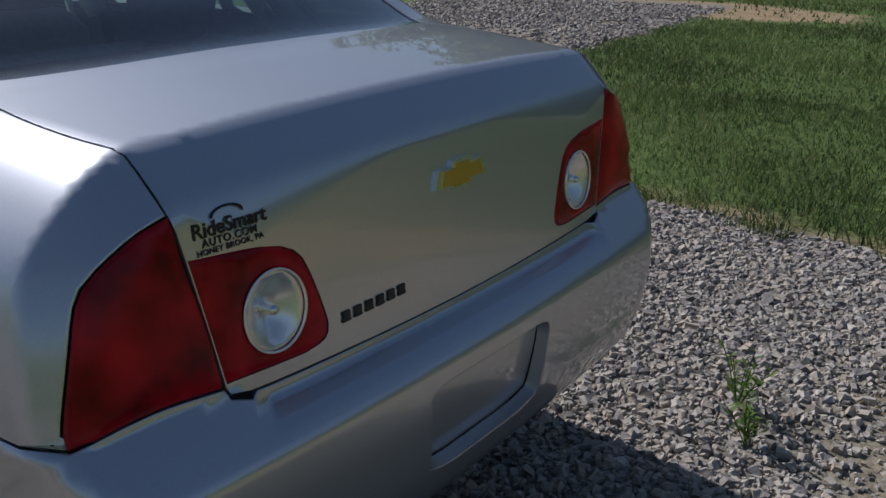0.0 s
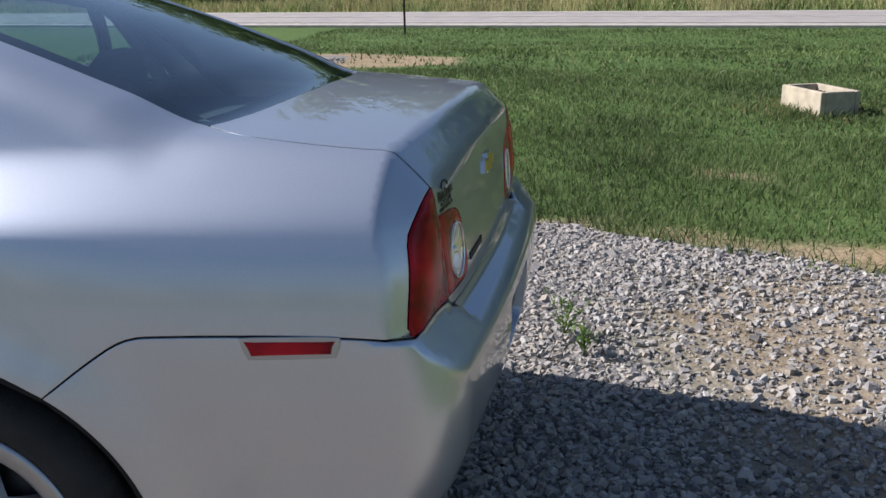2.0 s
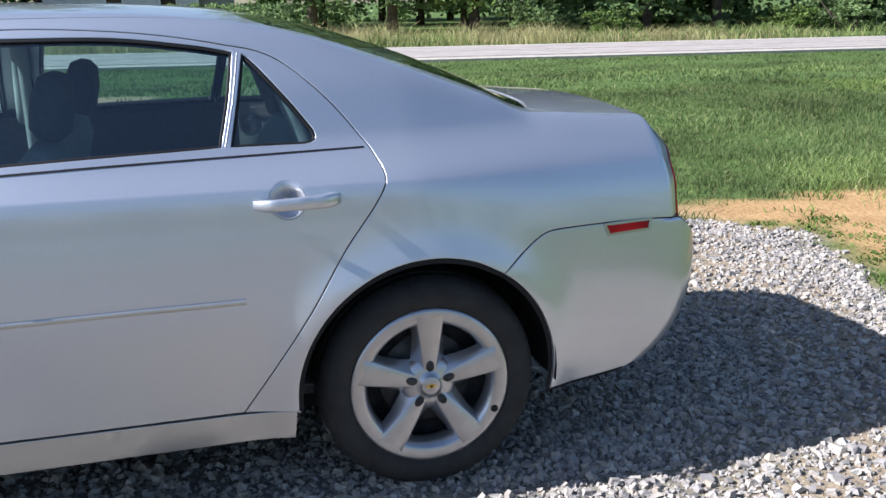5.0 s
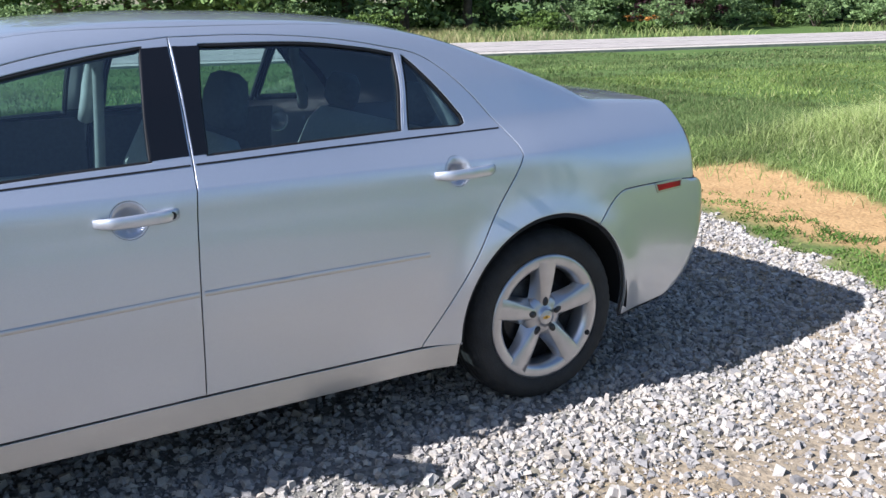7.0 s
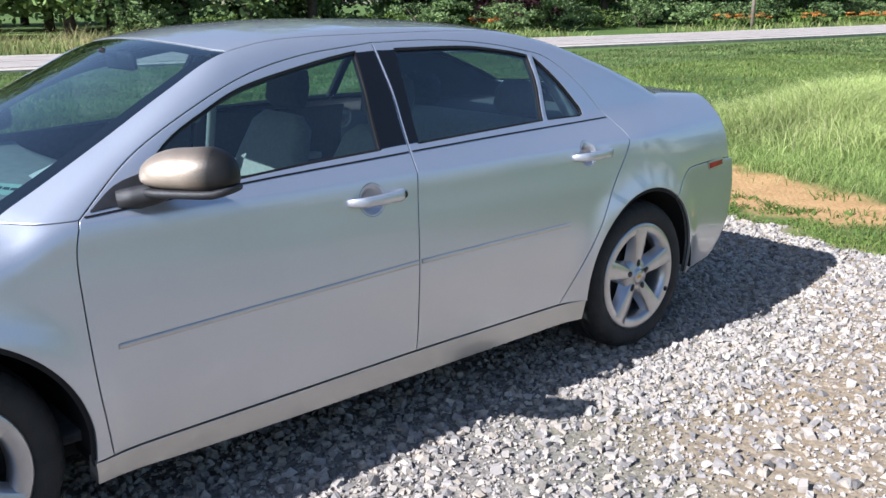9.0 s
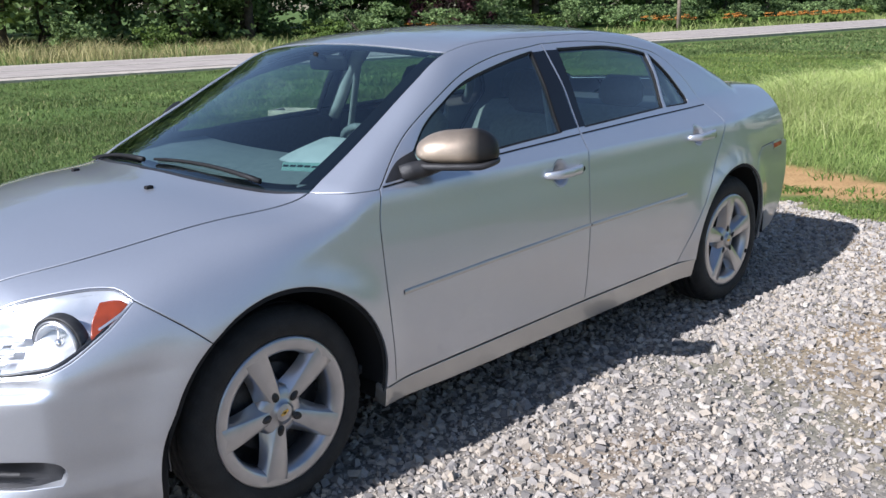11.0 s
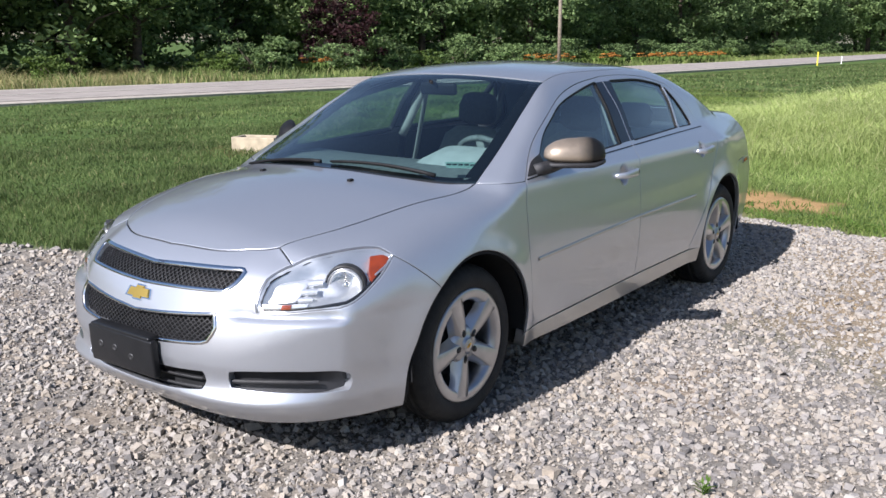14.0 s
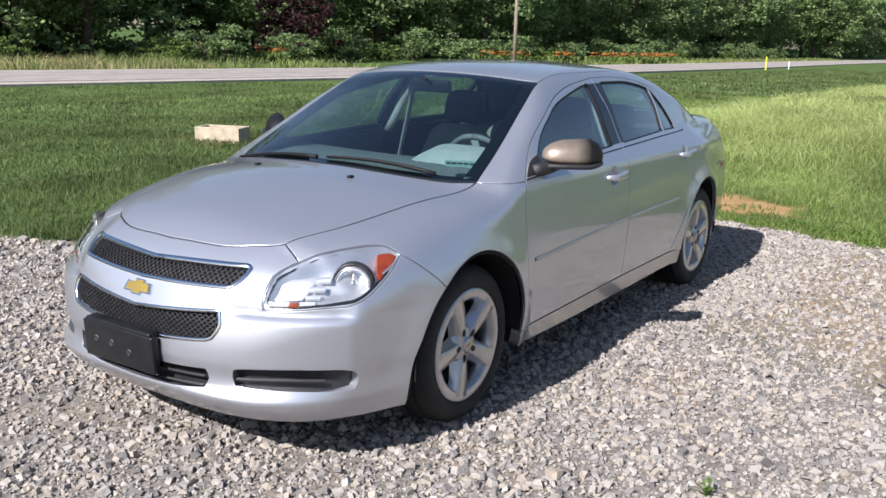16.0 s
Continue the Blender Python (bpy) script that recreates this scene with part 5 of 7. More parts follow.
# inner door faces, pillars, headliner
for s in (1, -1):
    for x0, x1, doors in ((1.31, 2.38, front_doors), (0.45, 1.24, rear_doors)):
        bm = bmesh.new()
        rows = []
        for x in np.linspace(x0, x1, 9):
            ys = on_side([x] * 6, [0.33, 0.5, 0.66, 0.70, 0.9, 1.0])[:, 1] - np.array([0.075, 0.085, 0.10, 0.075, 0.065, 0.045])
            rows.append([bm.verts.new((x, s * y, z)) for y, z in zip(ys, [0.33, 0.5, 0.66, 0.70, 0.9, 1.0])])
        for a, b in zip(rows, rows[1:]):
            for k in range(5):
                bm.faces.new((a[k], a[k + 1], b[k + 1], b[k]))
        card = part("door_card", bm, SEAT_DARK, doors[0 if s > 0 else 1], "dark door trim")
        bm = bmesh.new()
        ym = on_side([(x0 + x1) / 2], [0.74])[0, 1] - 0.095
        box(bm, ((x0 + x1) / 2, s * ym, 0.745), ((x1 - x0) * 0.62, 0.06, 0.035), bevel=0.012)
        part("armrest", bm, LIGHT_TRIM, card, "light grey armrest")
HEADLINER = both_sides("girth", loop("girth", ("t", (0.48, 0.0), (0.40, 0.44)), ("t", (0.40, 0.44), (0.8, 0.545), (1.25, 0.56), (1.78, 0.57)), ("t", (1.78, 0.57), (1.86, 0.25), (1.88, 0.0))))
panel("headliner", "girth", HEADLINER, LIGHT_TRIM, car, depth=0.03, gap=0, thick=0, label="light headliner")
for s in (1, -1):
    for low, high, mat in (((1.305, 1.0), (1.262, 1.36), LIGHT_TRIM), ((2.44, 0.96), (1.85, 1.33), DASH), ((0.30, 1.0), (0.42, 1.33), DASH)):
        bm = bmesh.new()
        t = np.linspace(0, 1, 7)
        xs, zs = low[0] + (high[0] - low[0]) * t, low[1] + (high[1] - low[1]) * t
        ps = on_side(xs, zs)
        tube(bm, [(p[0], s * (p[1] - 0.05), p[2] - 0.01) for p in ps], 0.034 if mat is LIGHT_TRIM else 0.026, 8)
        part("pillar_trim", bm, mat, car, "trim of a roof pillar")
    # seat belts at the middle pillars
    bm = bmesh.new()
    t = np.linspace(0, 1, 8)
    pts = [(1.26 + 0.02 * k, s * (0.60 + 0.13 * k), 1.26 - 0.62 * k) for k in t]
    rings = [[bm.verts.new((a[0] + dx, a[1] + dy, a[2])) for dx, dy in ((-0.022, -0.001), (0.022, -0.001), (0.022, 0.001), (-0.022, 0.001))] for a in pts]
    for a, b in zip(rings, rings[1:]):
        for k in range(4):
            bm.faces.new((a[k], a[(k + 1) % 4], b[(k + 1) % 4], b[k]))
    bmesh.ops.recalc_face_normals(bm, faces=bm.faces)
    part("seat_belt", bm, LIGHT_TRIM, car, "pale seat belt")
bm = bmesh.new()
box(bm, (0, 0, 0), (0.03, 0.23, 0.065), bevel=0.015)
bmesh.ops.transform(bm, matrix=pose(1.93, 0.0, 1.315, 0, 8, 0), verts=bm.verts)
tube(bm, [(1.945, 0, 1.33), (2.00, 0, 1.355)], 0.010, 8)
part("rear_view_mirror", bm, BLACK, car, "black rear-view mirror")
# inspection sticker behind the glass, digits as plain bars
STICK = material("green_sticker", (0.38, 0.55, 0.48), 0.6, vary=0.1)
bm = bmesh.new()
vs = [bm.verts.new(tuple(v - np.array((0.004, 0, 0.008)))) for v in on_top([2.585, 2.555, 2.49, 2.52], [0.535, 0.505, 0.625, 0.655])]
f = bm.faces.new(vs)
bmesh.ops.solidify(bm, geom=[f], thickness=0.0008)
stick = part("inspection_sticker", bm, STICK, windscreen, "green inspection sticker with digit bars", smooth=False)
bm = bmesh.new()
for k in range(5):
    c = on_top([2.562 - 0.0125 * k], [0.533 + 0.0235 * k])[0]
    n = Vector(normal_at(c[None])[0])
    box(bm, (0, 0, 0), (0.020, 0.010, 0.001), m=Matrix.Translation(Vector(c) - n * 0.0075) @ n.to_track_quat("Z", "Y").to_matrix().to_4x4())
part("digit_bars", bm, TRANSFER, stick, smooth=False)


# ---- the ground and its regions ----
LAWN_Z = curve([(-400, 3.0), (-120, 0.8), (-60, -0.1), (-38, -0.30), (-35, -0.34), (-25, -0.34), (-22.5, -0.42), (-19, -0.38), (-15.5, -0.12), (-13.2, 0.10), (-10, 0.075), (-7, 0.07), (-4.5, 0.03), (-3.0, 0.0), (0, 0.0), (400, 0.0)])


def ground_z(x, y):
    x, y = np.asarray(x, float), np.asarray(y, float)
    z = LAWN_Z(y) - 0.014
    mound = 0.42 * ease(-3.9, -7.5, x) * ease(-4.4, -1.6, y) * ease(4.5, 2.0, y)
    z = z + mound
    z = z + 0.012 * np.sin(x * 1.7 + 0.4 * y) * np.sin(y * 1.3 - 0.5 * x) * ease(-3.2, -5.0, y)
    return z


def road_near(x):
    return curve([(-400, -27), (-140, -24.5), (-80, -22.6), (-50, -22.8), (-30, -24.4), (-10, -26), (10, -28), (60, -33), (400, -60)])(x)


GRAVEL_AREA = np.array([(-3.1, -1.5), (-2.85, -0.95), (-2.58, 0.05), (-2.32, 0.95), (-2.14, 1.6), (-2.3, 2.2), (-2.55, 3.5), (-2.7, 6.0), (-3.2, 12.0), (-4.0, 30.0), (24.0, 30.0), (24.0, -6.0), (8.0, -7.0), (7.0, -12.4),
                        (3.2, -12.4), (2.9, -9.2), (2.75, -7.1), (2.35, -5.2), (2.2, -4.0), (1.95, -3.32), (1.0, -3.06), (0.0, -2.95), (-1.0, -2.80), (-2.0, -2.42), (-2.6, -2.15)])
DIRT_AREAS = [np.array([(-3.25, -1.75), (-3.05, -0.9), (-2.95, 0.0), (-3.15, 0.75), (-3.75, 0.7), (-4.15, -0.2), (-4.4, -1.2), (-4.8, -2.4), (-4.2, -2.75), (-3.4, -2.55), (-2.6, -2.66), (-2.0, -2.68), (-1.0, -2.98), (0.3, -3.10), (0.3, -3.00), (-1.0, -2.80), (-2.0, -2.40), (-2.6, -2.12)]),
              np.array([(1.2, -11.2), (3.4, -10.4), (6.0, -11.2), (6.4, -12.6), (3.0, -12.9), (1.4, -12.3)]), np.array([(-2.2, -4.3), (-1.85, -4.33), (-1.82, -4.13), (-2.15, -4.10)])]

THIN_AREA = np.array([(-3.0, -1.8), (-2.3, -2.3), (-1.5, -2.2), (-1.2, -1.5), (-1.5, -0.6), (-1.5, 0.4), (-0.6, 1.15), (0.9, 1.25), (1.2, 2.2), (0.4, 3.1), (-2.0, 2.6), (-2.1, 1.5), (-2.4, 0.6), (-2.6, -0.3)])


def region(poly, x, y, soft):
    """1 inside an outline, 0 outside, with a ragged, soft edge."""
    p = np.stack([np.ravel(x), np.ravel(y)], 1)
    d = dist_to(poly, p) * np.where(inside(poly, p), 1, -1)
    d = d + 0.05 * np.sin(p[:, 0] * 9 + 3 * np.sin(p[:, 1] * 5)) + 0.04 * np.sin(p[:, 1] * 13 + p[:, 0] * 7)
    return ease(-soft, soft, d)


def ragged_axis(lo, near_lo, near_hi, hi, fine, growth=1.18):
    mid = np.arange(near_lo, near_hi + fine * 0.5, fine)
    a, s, left = near_lo, fine, []
    while a > lo:
        s *= growth
        a -= s
        left.append(a)
    a, s, right = near_hi, fine, []
    while a < hi:
        s *= growth
        a += s
        right.append(a)
    return np.concatenate([left[::-1], mid, right])


def ground_material():
    """Soil, turf and crushed-stone dust with painted gap shade, mixed by the two region masks on the mesh."""
    m = bpy.data.materials.new("ground")
    m.use_nodes = True
    nt = m.node_tree
    b = nt.nodes["Principled BSDF"]
    b.inputs["Roughness"].default_value = 0.95
    b.inputs["Specular IOR Level"].default_value = 0.2
    tc = nt.nodes.new("ShaderNodeTexCoord")

    def noise_tex(scale, detail=6):
        n = nt.nodes.new("ShaderNodeTexNoise")
        n.inputs["Scale"].default_value, n.inputs["Detail"].default_value = scale, detail
        nt.links.new(tc.outputs["Object"], n.inputs["Vector"])
        return n.outputs["Fac"]

    def ramp(src, *stops):
        r = nt.nodes.new("ShaderNodeValToRGB")
        e = r.color_ramp.elements
        while len(e) < len(stops):
            e.new(0.5)
        for k, (pos, col) in enumerate(stops):
            e[k].position, e[k].color = pos, (*col, 1)
        nt.links.new(src, r.inputs[0])
        return r.outputs[0]

    def mix(fac, a, c, mode="MIX"):
        x = nt.nodes.new("ShaderNodeMix")
        x.data_type, x.blend_type = "RGBA", mode
        if isinstance(fac, float):
            x.inputs["Factor"].default_value = fac
        else:
            nt.links.new(fac, x.inputs["Factor"])
        nt.links.new(a, x.inputs[6])
        nt.links.new(c, x.inputs[7])
        return x.outputs[2]

    def mask(name):
        a = nt.nodes.new("ShaderNodeAttribute")
        a.attribute_name = name
        return a.outputs["Fac"]

    turf = mix(0.5, ramp(noise_tex(0.22, 5), (0.35, (0.055, 0.094, 0.024)), (0.65, (0.100, 0.148, 0.042))), ramp(noise_tex(7, 8), (0.3, (0.035, 0.07, 0.012)), (0.7, (0.12, 0.18, 0.04))))
    hay = ramp(noise_tex(2.2, 8), (0.3, (0.13, 0.16, 0.04)), (0.7, (0.30, 0.26, 0.10)))
    # stone dust; the fine noise's dark end stands for shadows between the stones
    stone = mix(0.55, ramp(noise_tex(1.1, 6), (0.35, (0.22, 0.21, 0.195)), (0.55, (0.27, 0.245, 0.21)), (0.66, (0.31, 0.23, 0.15))), ramp(noise_tex(55, 6), (0.35, (0.075, 0.066, 0.056)), (0.65, (0.30, 0.265, 0.225))))
    dirt = mix(0.5, ramp(noise_tex(5, 7), (0.3, (0.31, 0.175, 0.070)), (0.7, (0.48, 0.300, 0.130))), ramp(noise_tex(40, 6), (0.3, (0.20, 0.115, 0.05)), (0.7, (0.50, 0.33, 0.155))))
    pale = mix(0.5, ramp(noise_tex(6, 7), (0.3, (0.19, 0.145, 0.075)), (0.7, (0.39, 0.285, 0.165))), ramp(noise_tex(45, 6), (0.3, (0.15, 0.105, 0.06)), (0.7, (0.43, 0.325, 0.20))))
    dirt = mix(mask("pale"), dirt, pale)
    base = mix(mask("hay"), turf, hay)
    base = mix(mask("dirt"), base, dirt)
    base = mix(mask("gravel"), base, stone)
    nt.links.new(base, b.inputs["Base Color"])
    bp = nt.nodes.new("ShaderNodeBump")
    bp.inputs["Strength"].default_value, bp.inputs["Distance"].default_value = 0.6, 0.03
    nt.links.new(noise_tex(28, 8), bp.inputs["Height"])
    nt.links.new(bp.outputs[0], b.inputs["Normal"])
    return m


gx = ragged_axis(-900, -7.0, 8.0, 900, 0.11)
gy = ragged_axis(-900, -14.0, 5.0, 900, 0.11)
GX, GY = np.meshgrid(gx, gy)
GZ = ground_z(GX, GY)
gw = len(gx)
ids = np.arange(GX.size).reshape(GX.shape)
quads = np.stack([ids[:-1, :-1], ids[:-1, 1:], ids[1:, 1:], ids[1:, :-1]], -1).reshape(-1, 4)
me = bpy.data.meshes.new("ground")
me.from_pydata(np.stack([GX.ravel(), GY.ravel(), GZ.ravel() - 0.012], 1).tolist(), [], quads.tolist())
me.shade_smooth()
near = (np.abs(GX.ravel()) < 28) & (np.abs(GY.ravel()) < 34)
masks = {"gravel": np.zeros(GX.size), "dirt": np.zeros(GX.size), "hay": np.zeros(GX.size), "pale": ease(-3.0, -2.3, GX.ravel())}
masks["gravel"][near] = region(GRAVEL_AREA, GX.ravel()[near], GY.ravel()[near], 0.12)
for poly in DIRT_AREAS:
    masks["dirt"][near] = np.maximum(masks["dirt"][near], region(poly, GX.ravel()[near], GY.ravel()[near], 0.16))
thin = region(THIN_AREA, GX.ravel()[near], GY.ravel()[near], 0.45)
masks["dirt"][near] = np.maximum(masks["dirt"][near], thin)
masks["gravel"][near] *= 1 - 0.60 * thin
fx_, fy_ = GX.ravel(), GY.ravel()
masks["hay"] = np.maximum(ease(-37.0, -39.0, fy_) * ease(-36, -30, fx_) * ease(-60, -50, fy_), 0.30 * ease(-4.5, -6, fx_) * ease(-4.0, -2.0, fy_) * ease(6, 3, fy_))
for key, v in masks.items():
    a = me.attributes.new(key, "FLOAT", "POINT")
    a.data.foreach_set("value", v.astype(np.float32))
me.materials.append(ground_material())
ground = tagged(new("ground", me), "mown lawn running into crushed stone and bare soil", "ground", kind="structure")

# ---- road ----
ASPHALT = material("worn_asphalt", (0.325, 0.285, 0.255), 0.9, vary=0.14, size=1.2, bump=0.4, bump_size=60)
SHOULDER = material("pale_road_shoulder", (0.40, 0.355, 0.30), 0.95, vary=0.2, size=3, bump=0.5, bump_size=40)
LINE = material("road_paint", (0.45, 0.42, 0.36), 0.8, vary=0.15, size=6)


def strip(name, off0, off1, z, mat, thick, label, parent=None, kind="structure", xs=None):
    xs = np.concatenate([np.arange(-400, -120, 14), np.arange(-120, 80, 4), np.arange(80, 400, 14)]) if xs is None else xs
    yn = road_near(xs)
    rows = [np.stack([xs, yn - off0, 0 * xs + z - thick], 1), np.stack([xs, yn - off0, 0 * xs + z], 1), np.stack([xs, yn - off1, 0 * xs + z], 1), np.stack([xs, yn - off1, 0 * xs + z - thick], 1)]
    n = len(xs)
    faces = [(r * n + i, r * n + i + 1, (r + 1) * n + i + 1, (r + 1) * n + i) for r in range(3) for i in range(n - 1)]
    faces = [f[::-1] for f in faces]
    ob = raw(name, np.vstack(rows).tolist(), faces, mat, parent, label)
    return tagged(ob, kind=kind)


road = strip("road", 1.0, 8.6, -0.27, ASPHALT, 0.2, "worn grey two-lane asphalt road")
strip("road_shoulder", -0.2, 1.0, -0.285, SHOULDER, 0.2, "pale gravel road shoulder")
strip("road_shoulder", 8.6, 9.6, -0.285, SHOULDER, 0.2, "pale gravel road shoulder")
strip("edge_line", 1.35, 1.50, -0.264, LINE, 0.004, "faded road edge line", road, "")
strip("edge_line", 8.10, 8.25, -0.264, LINE, 0.004, "faded road edge line", road, "")
strip("centre_line", 4.70, 4.82, -0.264, LINE, 0.004, "faded centre line", road, "")
strip("centre_line", 4.98, 5.10, -0.264, LINE, 0.004, "faded centre line", road, "")

# ---- crushed stone ----
rng = np.random.default_rng(5)


def stone_material(name, single=False):
    """Crushed stone; single: the tint is drawn per object instead of per loose piece."""
    m = material(name, (0.42, 0.41, 0.40), 0.9, bump=0.35, bump_size=180)
    nt = m.node_tree
    g = nt.nodes.new("ShaderNodeObjectInfo" if single else "ShaderNodeNewGeometry")
    r = nt.nodes.new("ShaderNodeValToRGB")
    e = r.color_ramp.elements
    stops = [(0.0, (0.122, 0.113, 0.106)), (0.16, (0.222, 0.204, 0.190)), (0.36, (0.325, 0.298, 0.273)), (0.56, (0.370, 0.331, 0.287)), (0.76, (0.350, 0.298, 0.238)), (0.93, (0.39, 0.358, 0.312)), (1.0, (0.445, 0.415, 0.370))]
    while len(e) < len(stops):
        e.new(0.5)
    for k, (p, c) in enumerate(stops):
        e[k].position, e[k].color = p, (*c, 1)
    nt.links.new(g.outputs["Random" if single else "Random Per Island"], r.inputs[0])
    n = nt.nodes.new("ShaderNodeTexNoise")
    n.inputs["Scale"].default_value, n.inputs["Detail"].default_value = 60, 6
    tc = nt.nodes.new("ShaderNodeTexCoord")
    nt.links.new(tc.outputs["Object"], n.inputs["Vector"])
    mr = nt.nodes.new("ShaderNodeMapRange")
    mr.inputs["To Min"].default_value, mr.inputs["To Max"].default_value = 0.7, 1.25
    nt.links.new(n.outputs["Fac"], mr.inputs["Value"])
    mul = nt.nodes.new("ShaderNodeMix")
    mul.data_type, mul.blend_type = "RGBA", "MULTIPLY"
    mul.inputs["Factor"].default_value = 1
    nt.links.new(r.outputs[0], mul.inputs[6])
    nt.links.new(mr.outputs[0], mul.inputs[7])
    nt.links.new(mul.outputs[2], nt.nodes["Principled BSDF"].inputs["Base Color"])
    return m


CUBE = np.array([(-1, -1, -1), (1, -1, -1), (1, 1, -1), (-1, 1, -1), (-1, -1, 1), (1, -1, 1), (1, 1, 1), (-1, 1, 1)], float)
CUBE_F = np.array([(0, 3, 2, 1), (4, 5, 6, 7), (0, 1, 5, 4), (1, 2, 6, 5), (2, 3, 7, 6), (3, 0, 4, 7)])


def stones(name, n, x0, x1, y0, y1, smin, smax, mat, label, thin=0.50):
    """Loose angular stones, each a crooked block at its own tilt, strewn where the crushed stone lies."""
    x, y = rng.uniform(x0, x1, n), rng.uniform(y0, y1, n)
    bare = np.sin(x * 2.1 + 1.3 * np.sin(y * 1.7)) + np.sin(y * 2.7 + x * 0.9) > 1.3
    keep = (region(GRAVEL_AREA, x, y, 0.10) > rng.uniform(0.2, 0.9, n)) & ~(bare & (rng.random(n) < 0.45))
    if thin:
        keep &= region(THIN_AREA, x, y, 0.45) * thin < rng.random(n)
    x, y = x[keep], y[keep]
    n = len(x)
    s = smin + (smax - smin) * rng.random(n) ** 2.9
    v = CUBE[None] * (1 + rng.uniform(-0.45, 0.25, (n, 8, 3)))
    v[:, 4:, :2] *= rng.uniform(0.45, 0.95, (n, 1, 2))
    v *= (s[:, None] * np.stack([rng.uniform(0.8, 1.25, n), rng.uniform(0.6, 1.0, n), rng.uniform(0.35, 0.75, n)], 1))[:, None, :]
    a, b, c = rng.uniform(0, 6.28, n), rng.normal(0, 0.30, n), rng.normal(0, 0.30, n)
    for (i, j), ang in (((1, 2), b), ((0, 2), c), ((0, 1), a)):
        vi, vj = v[:, :, i].copy(), v[:, :, j].copy()
        co, si = np.cos(ang)[:, None], np.sin(ang)[:, None]
        v[:, :, i], v[:, :, j] = co * vi - si * vj, si * vi + co * vj
    v[:, :, 0] += x[:, None]
    v[:, :, 1] += y[:, None]
    v[:, :, 2] += (ground_z(x, y) - 0.010 + s * rng.uniform(0.1, 0.5, n))[:, None]
    if smin < 0.006:
        # grit: three-sided points are enough
        v = v[:, [0, 1, 2, 6]]
        f = (np.array([(0, 1, 3), (1, 2, 3), (2, 0, 3)])[None] + 4 * np.arange(n)[:, None, None]).reshape(-1, 3)
    else:
        f = (CUBE_F[None, 1:] + 8 * np.arange(n)[:, None, None]).reshape(-1, 4)
    ob = raw(name, v.reshape(-1, 3).tolist(), f.tolist(), mat, None, label)
    return tagged(ob, category="gravel", kind="stuff")


STONE = stone_material("crushed_stone")
stones("gravel_stones", 96000, -3.1, 6.6, -3.2, 3.2, 0.0070, 0.0215, STONE, "loose grey crushed stone lying on the ground")
stones("gravel_stones", 46000, -2.8, 0.6, -3.1, 1.5, 0.0075, 0.0180, STONE, "crushed stone packed more closely behind the car", 0.75)
stones("gravel_stones", 420, -3.0, 6.6, -3.2, 3.2, 0.020, 0.034, STONE, "larger grey stones among the crushed stone")
stones("gravel_stones", 26000, 1.2, 8.5, -12.0, -3.0, 0.012, 0.032, STONE, "loose grey crushed stone on the drive")
stones("gravel_chips", 130000, -2.9, 6.4, -3.0, 3.1, 0.0045, 0.0095, STONE, "fine stone chips and tan grit between the stones")


# ---- grass ----
def grass_material(name, dark, light, straw):
    m = material(name, dark, 0.75, spec=0.3)
    nt = m.node_tree
    g = nt.nodes.new("ShaderNodeNewGeometry")
    r = nt.nodes.new("ShaderNodeValToRGB")
    e = r.color_ramp.elements
    e.new(0.5)
    e.new(0.8)
    for k, (p, c) in enumerate(((0.0, dark), (0.55, light), (0.88, light), (1.0, straw))):
        e[k].position, e[k].color = p, (*c, 1)
    nt.links.new(g.outputs["Random Per Island"], r.inputs[0])
    b = nt.nodes["Principled BSDF"]
    ns, tc = nt.nodes.new("ShaderNodeTexNoise"), nt.nodes.new("ShaderNodeTexCoord")
    ns.inputs["Scale"].default_value, ns.inputs["Detail"].default_value = 0.5, 6
    nt.links.new(tc.outputs["Object"], ns.inputs["Vector"])
    mr = nt.nodes.new("ShaderNodeMapRange")
    mr.inputs["From Min"].default_value, mr.inputs["From Max"].default_value = 0.3, 0.7
    mr.inputs["To Min"].default_value, mr.inputs["To Max"].default_value = 0.55, 1.45
    nt.links.new(ns.outputs["Fac"], mr.inputs["Value"])
    mu = nt.nodes.new("ShaderNodeMix")
    mu.data_type, mu.blend_type = "RGBA", "MULTIPLY"
    mu.inputs["Factor"].default_value = 1
    nt.links.new(r.outputs[0], mu.inputs[6])
    nt.links.new(mr.outputs[0], mu.inputs[7])
    r = mu
    nt.links.new(r.outputs[2], b.inputs["Base Color"])
    t = nt.nodes.new("ShaderNodeBsdfTranslucent")
    nt.links.new(r.outputs[2], t.inputs[0])
    mx = nt.nodes.new("ShaderNodeMixShader")
    mx.inputs[0].default_value = 0.35
    nt.links.new(b.outputs[0], mx.inputs[1])
    nt.links.new(t.outputs[0], mx.inputs[2])
    nt.links.new(mx.outputs[0], nt.nodes["Material Output"].inputs[0])
    return m


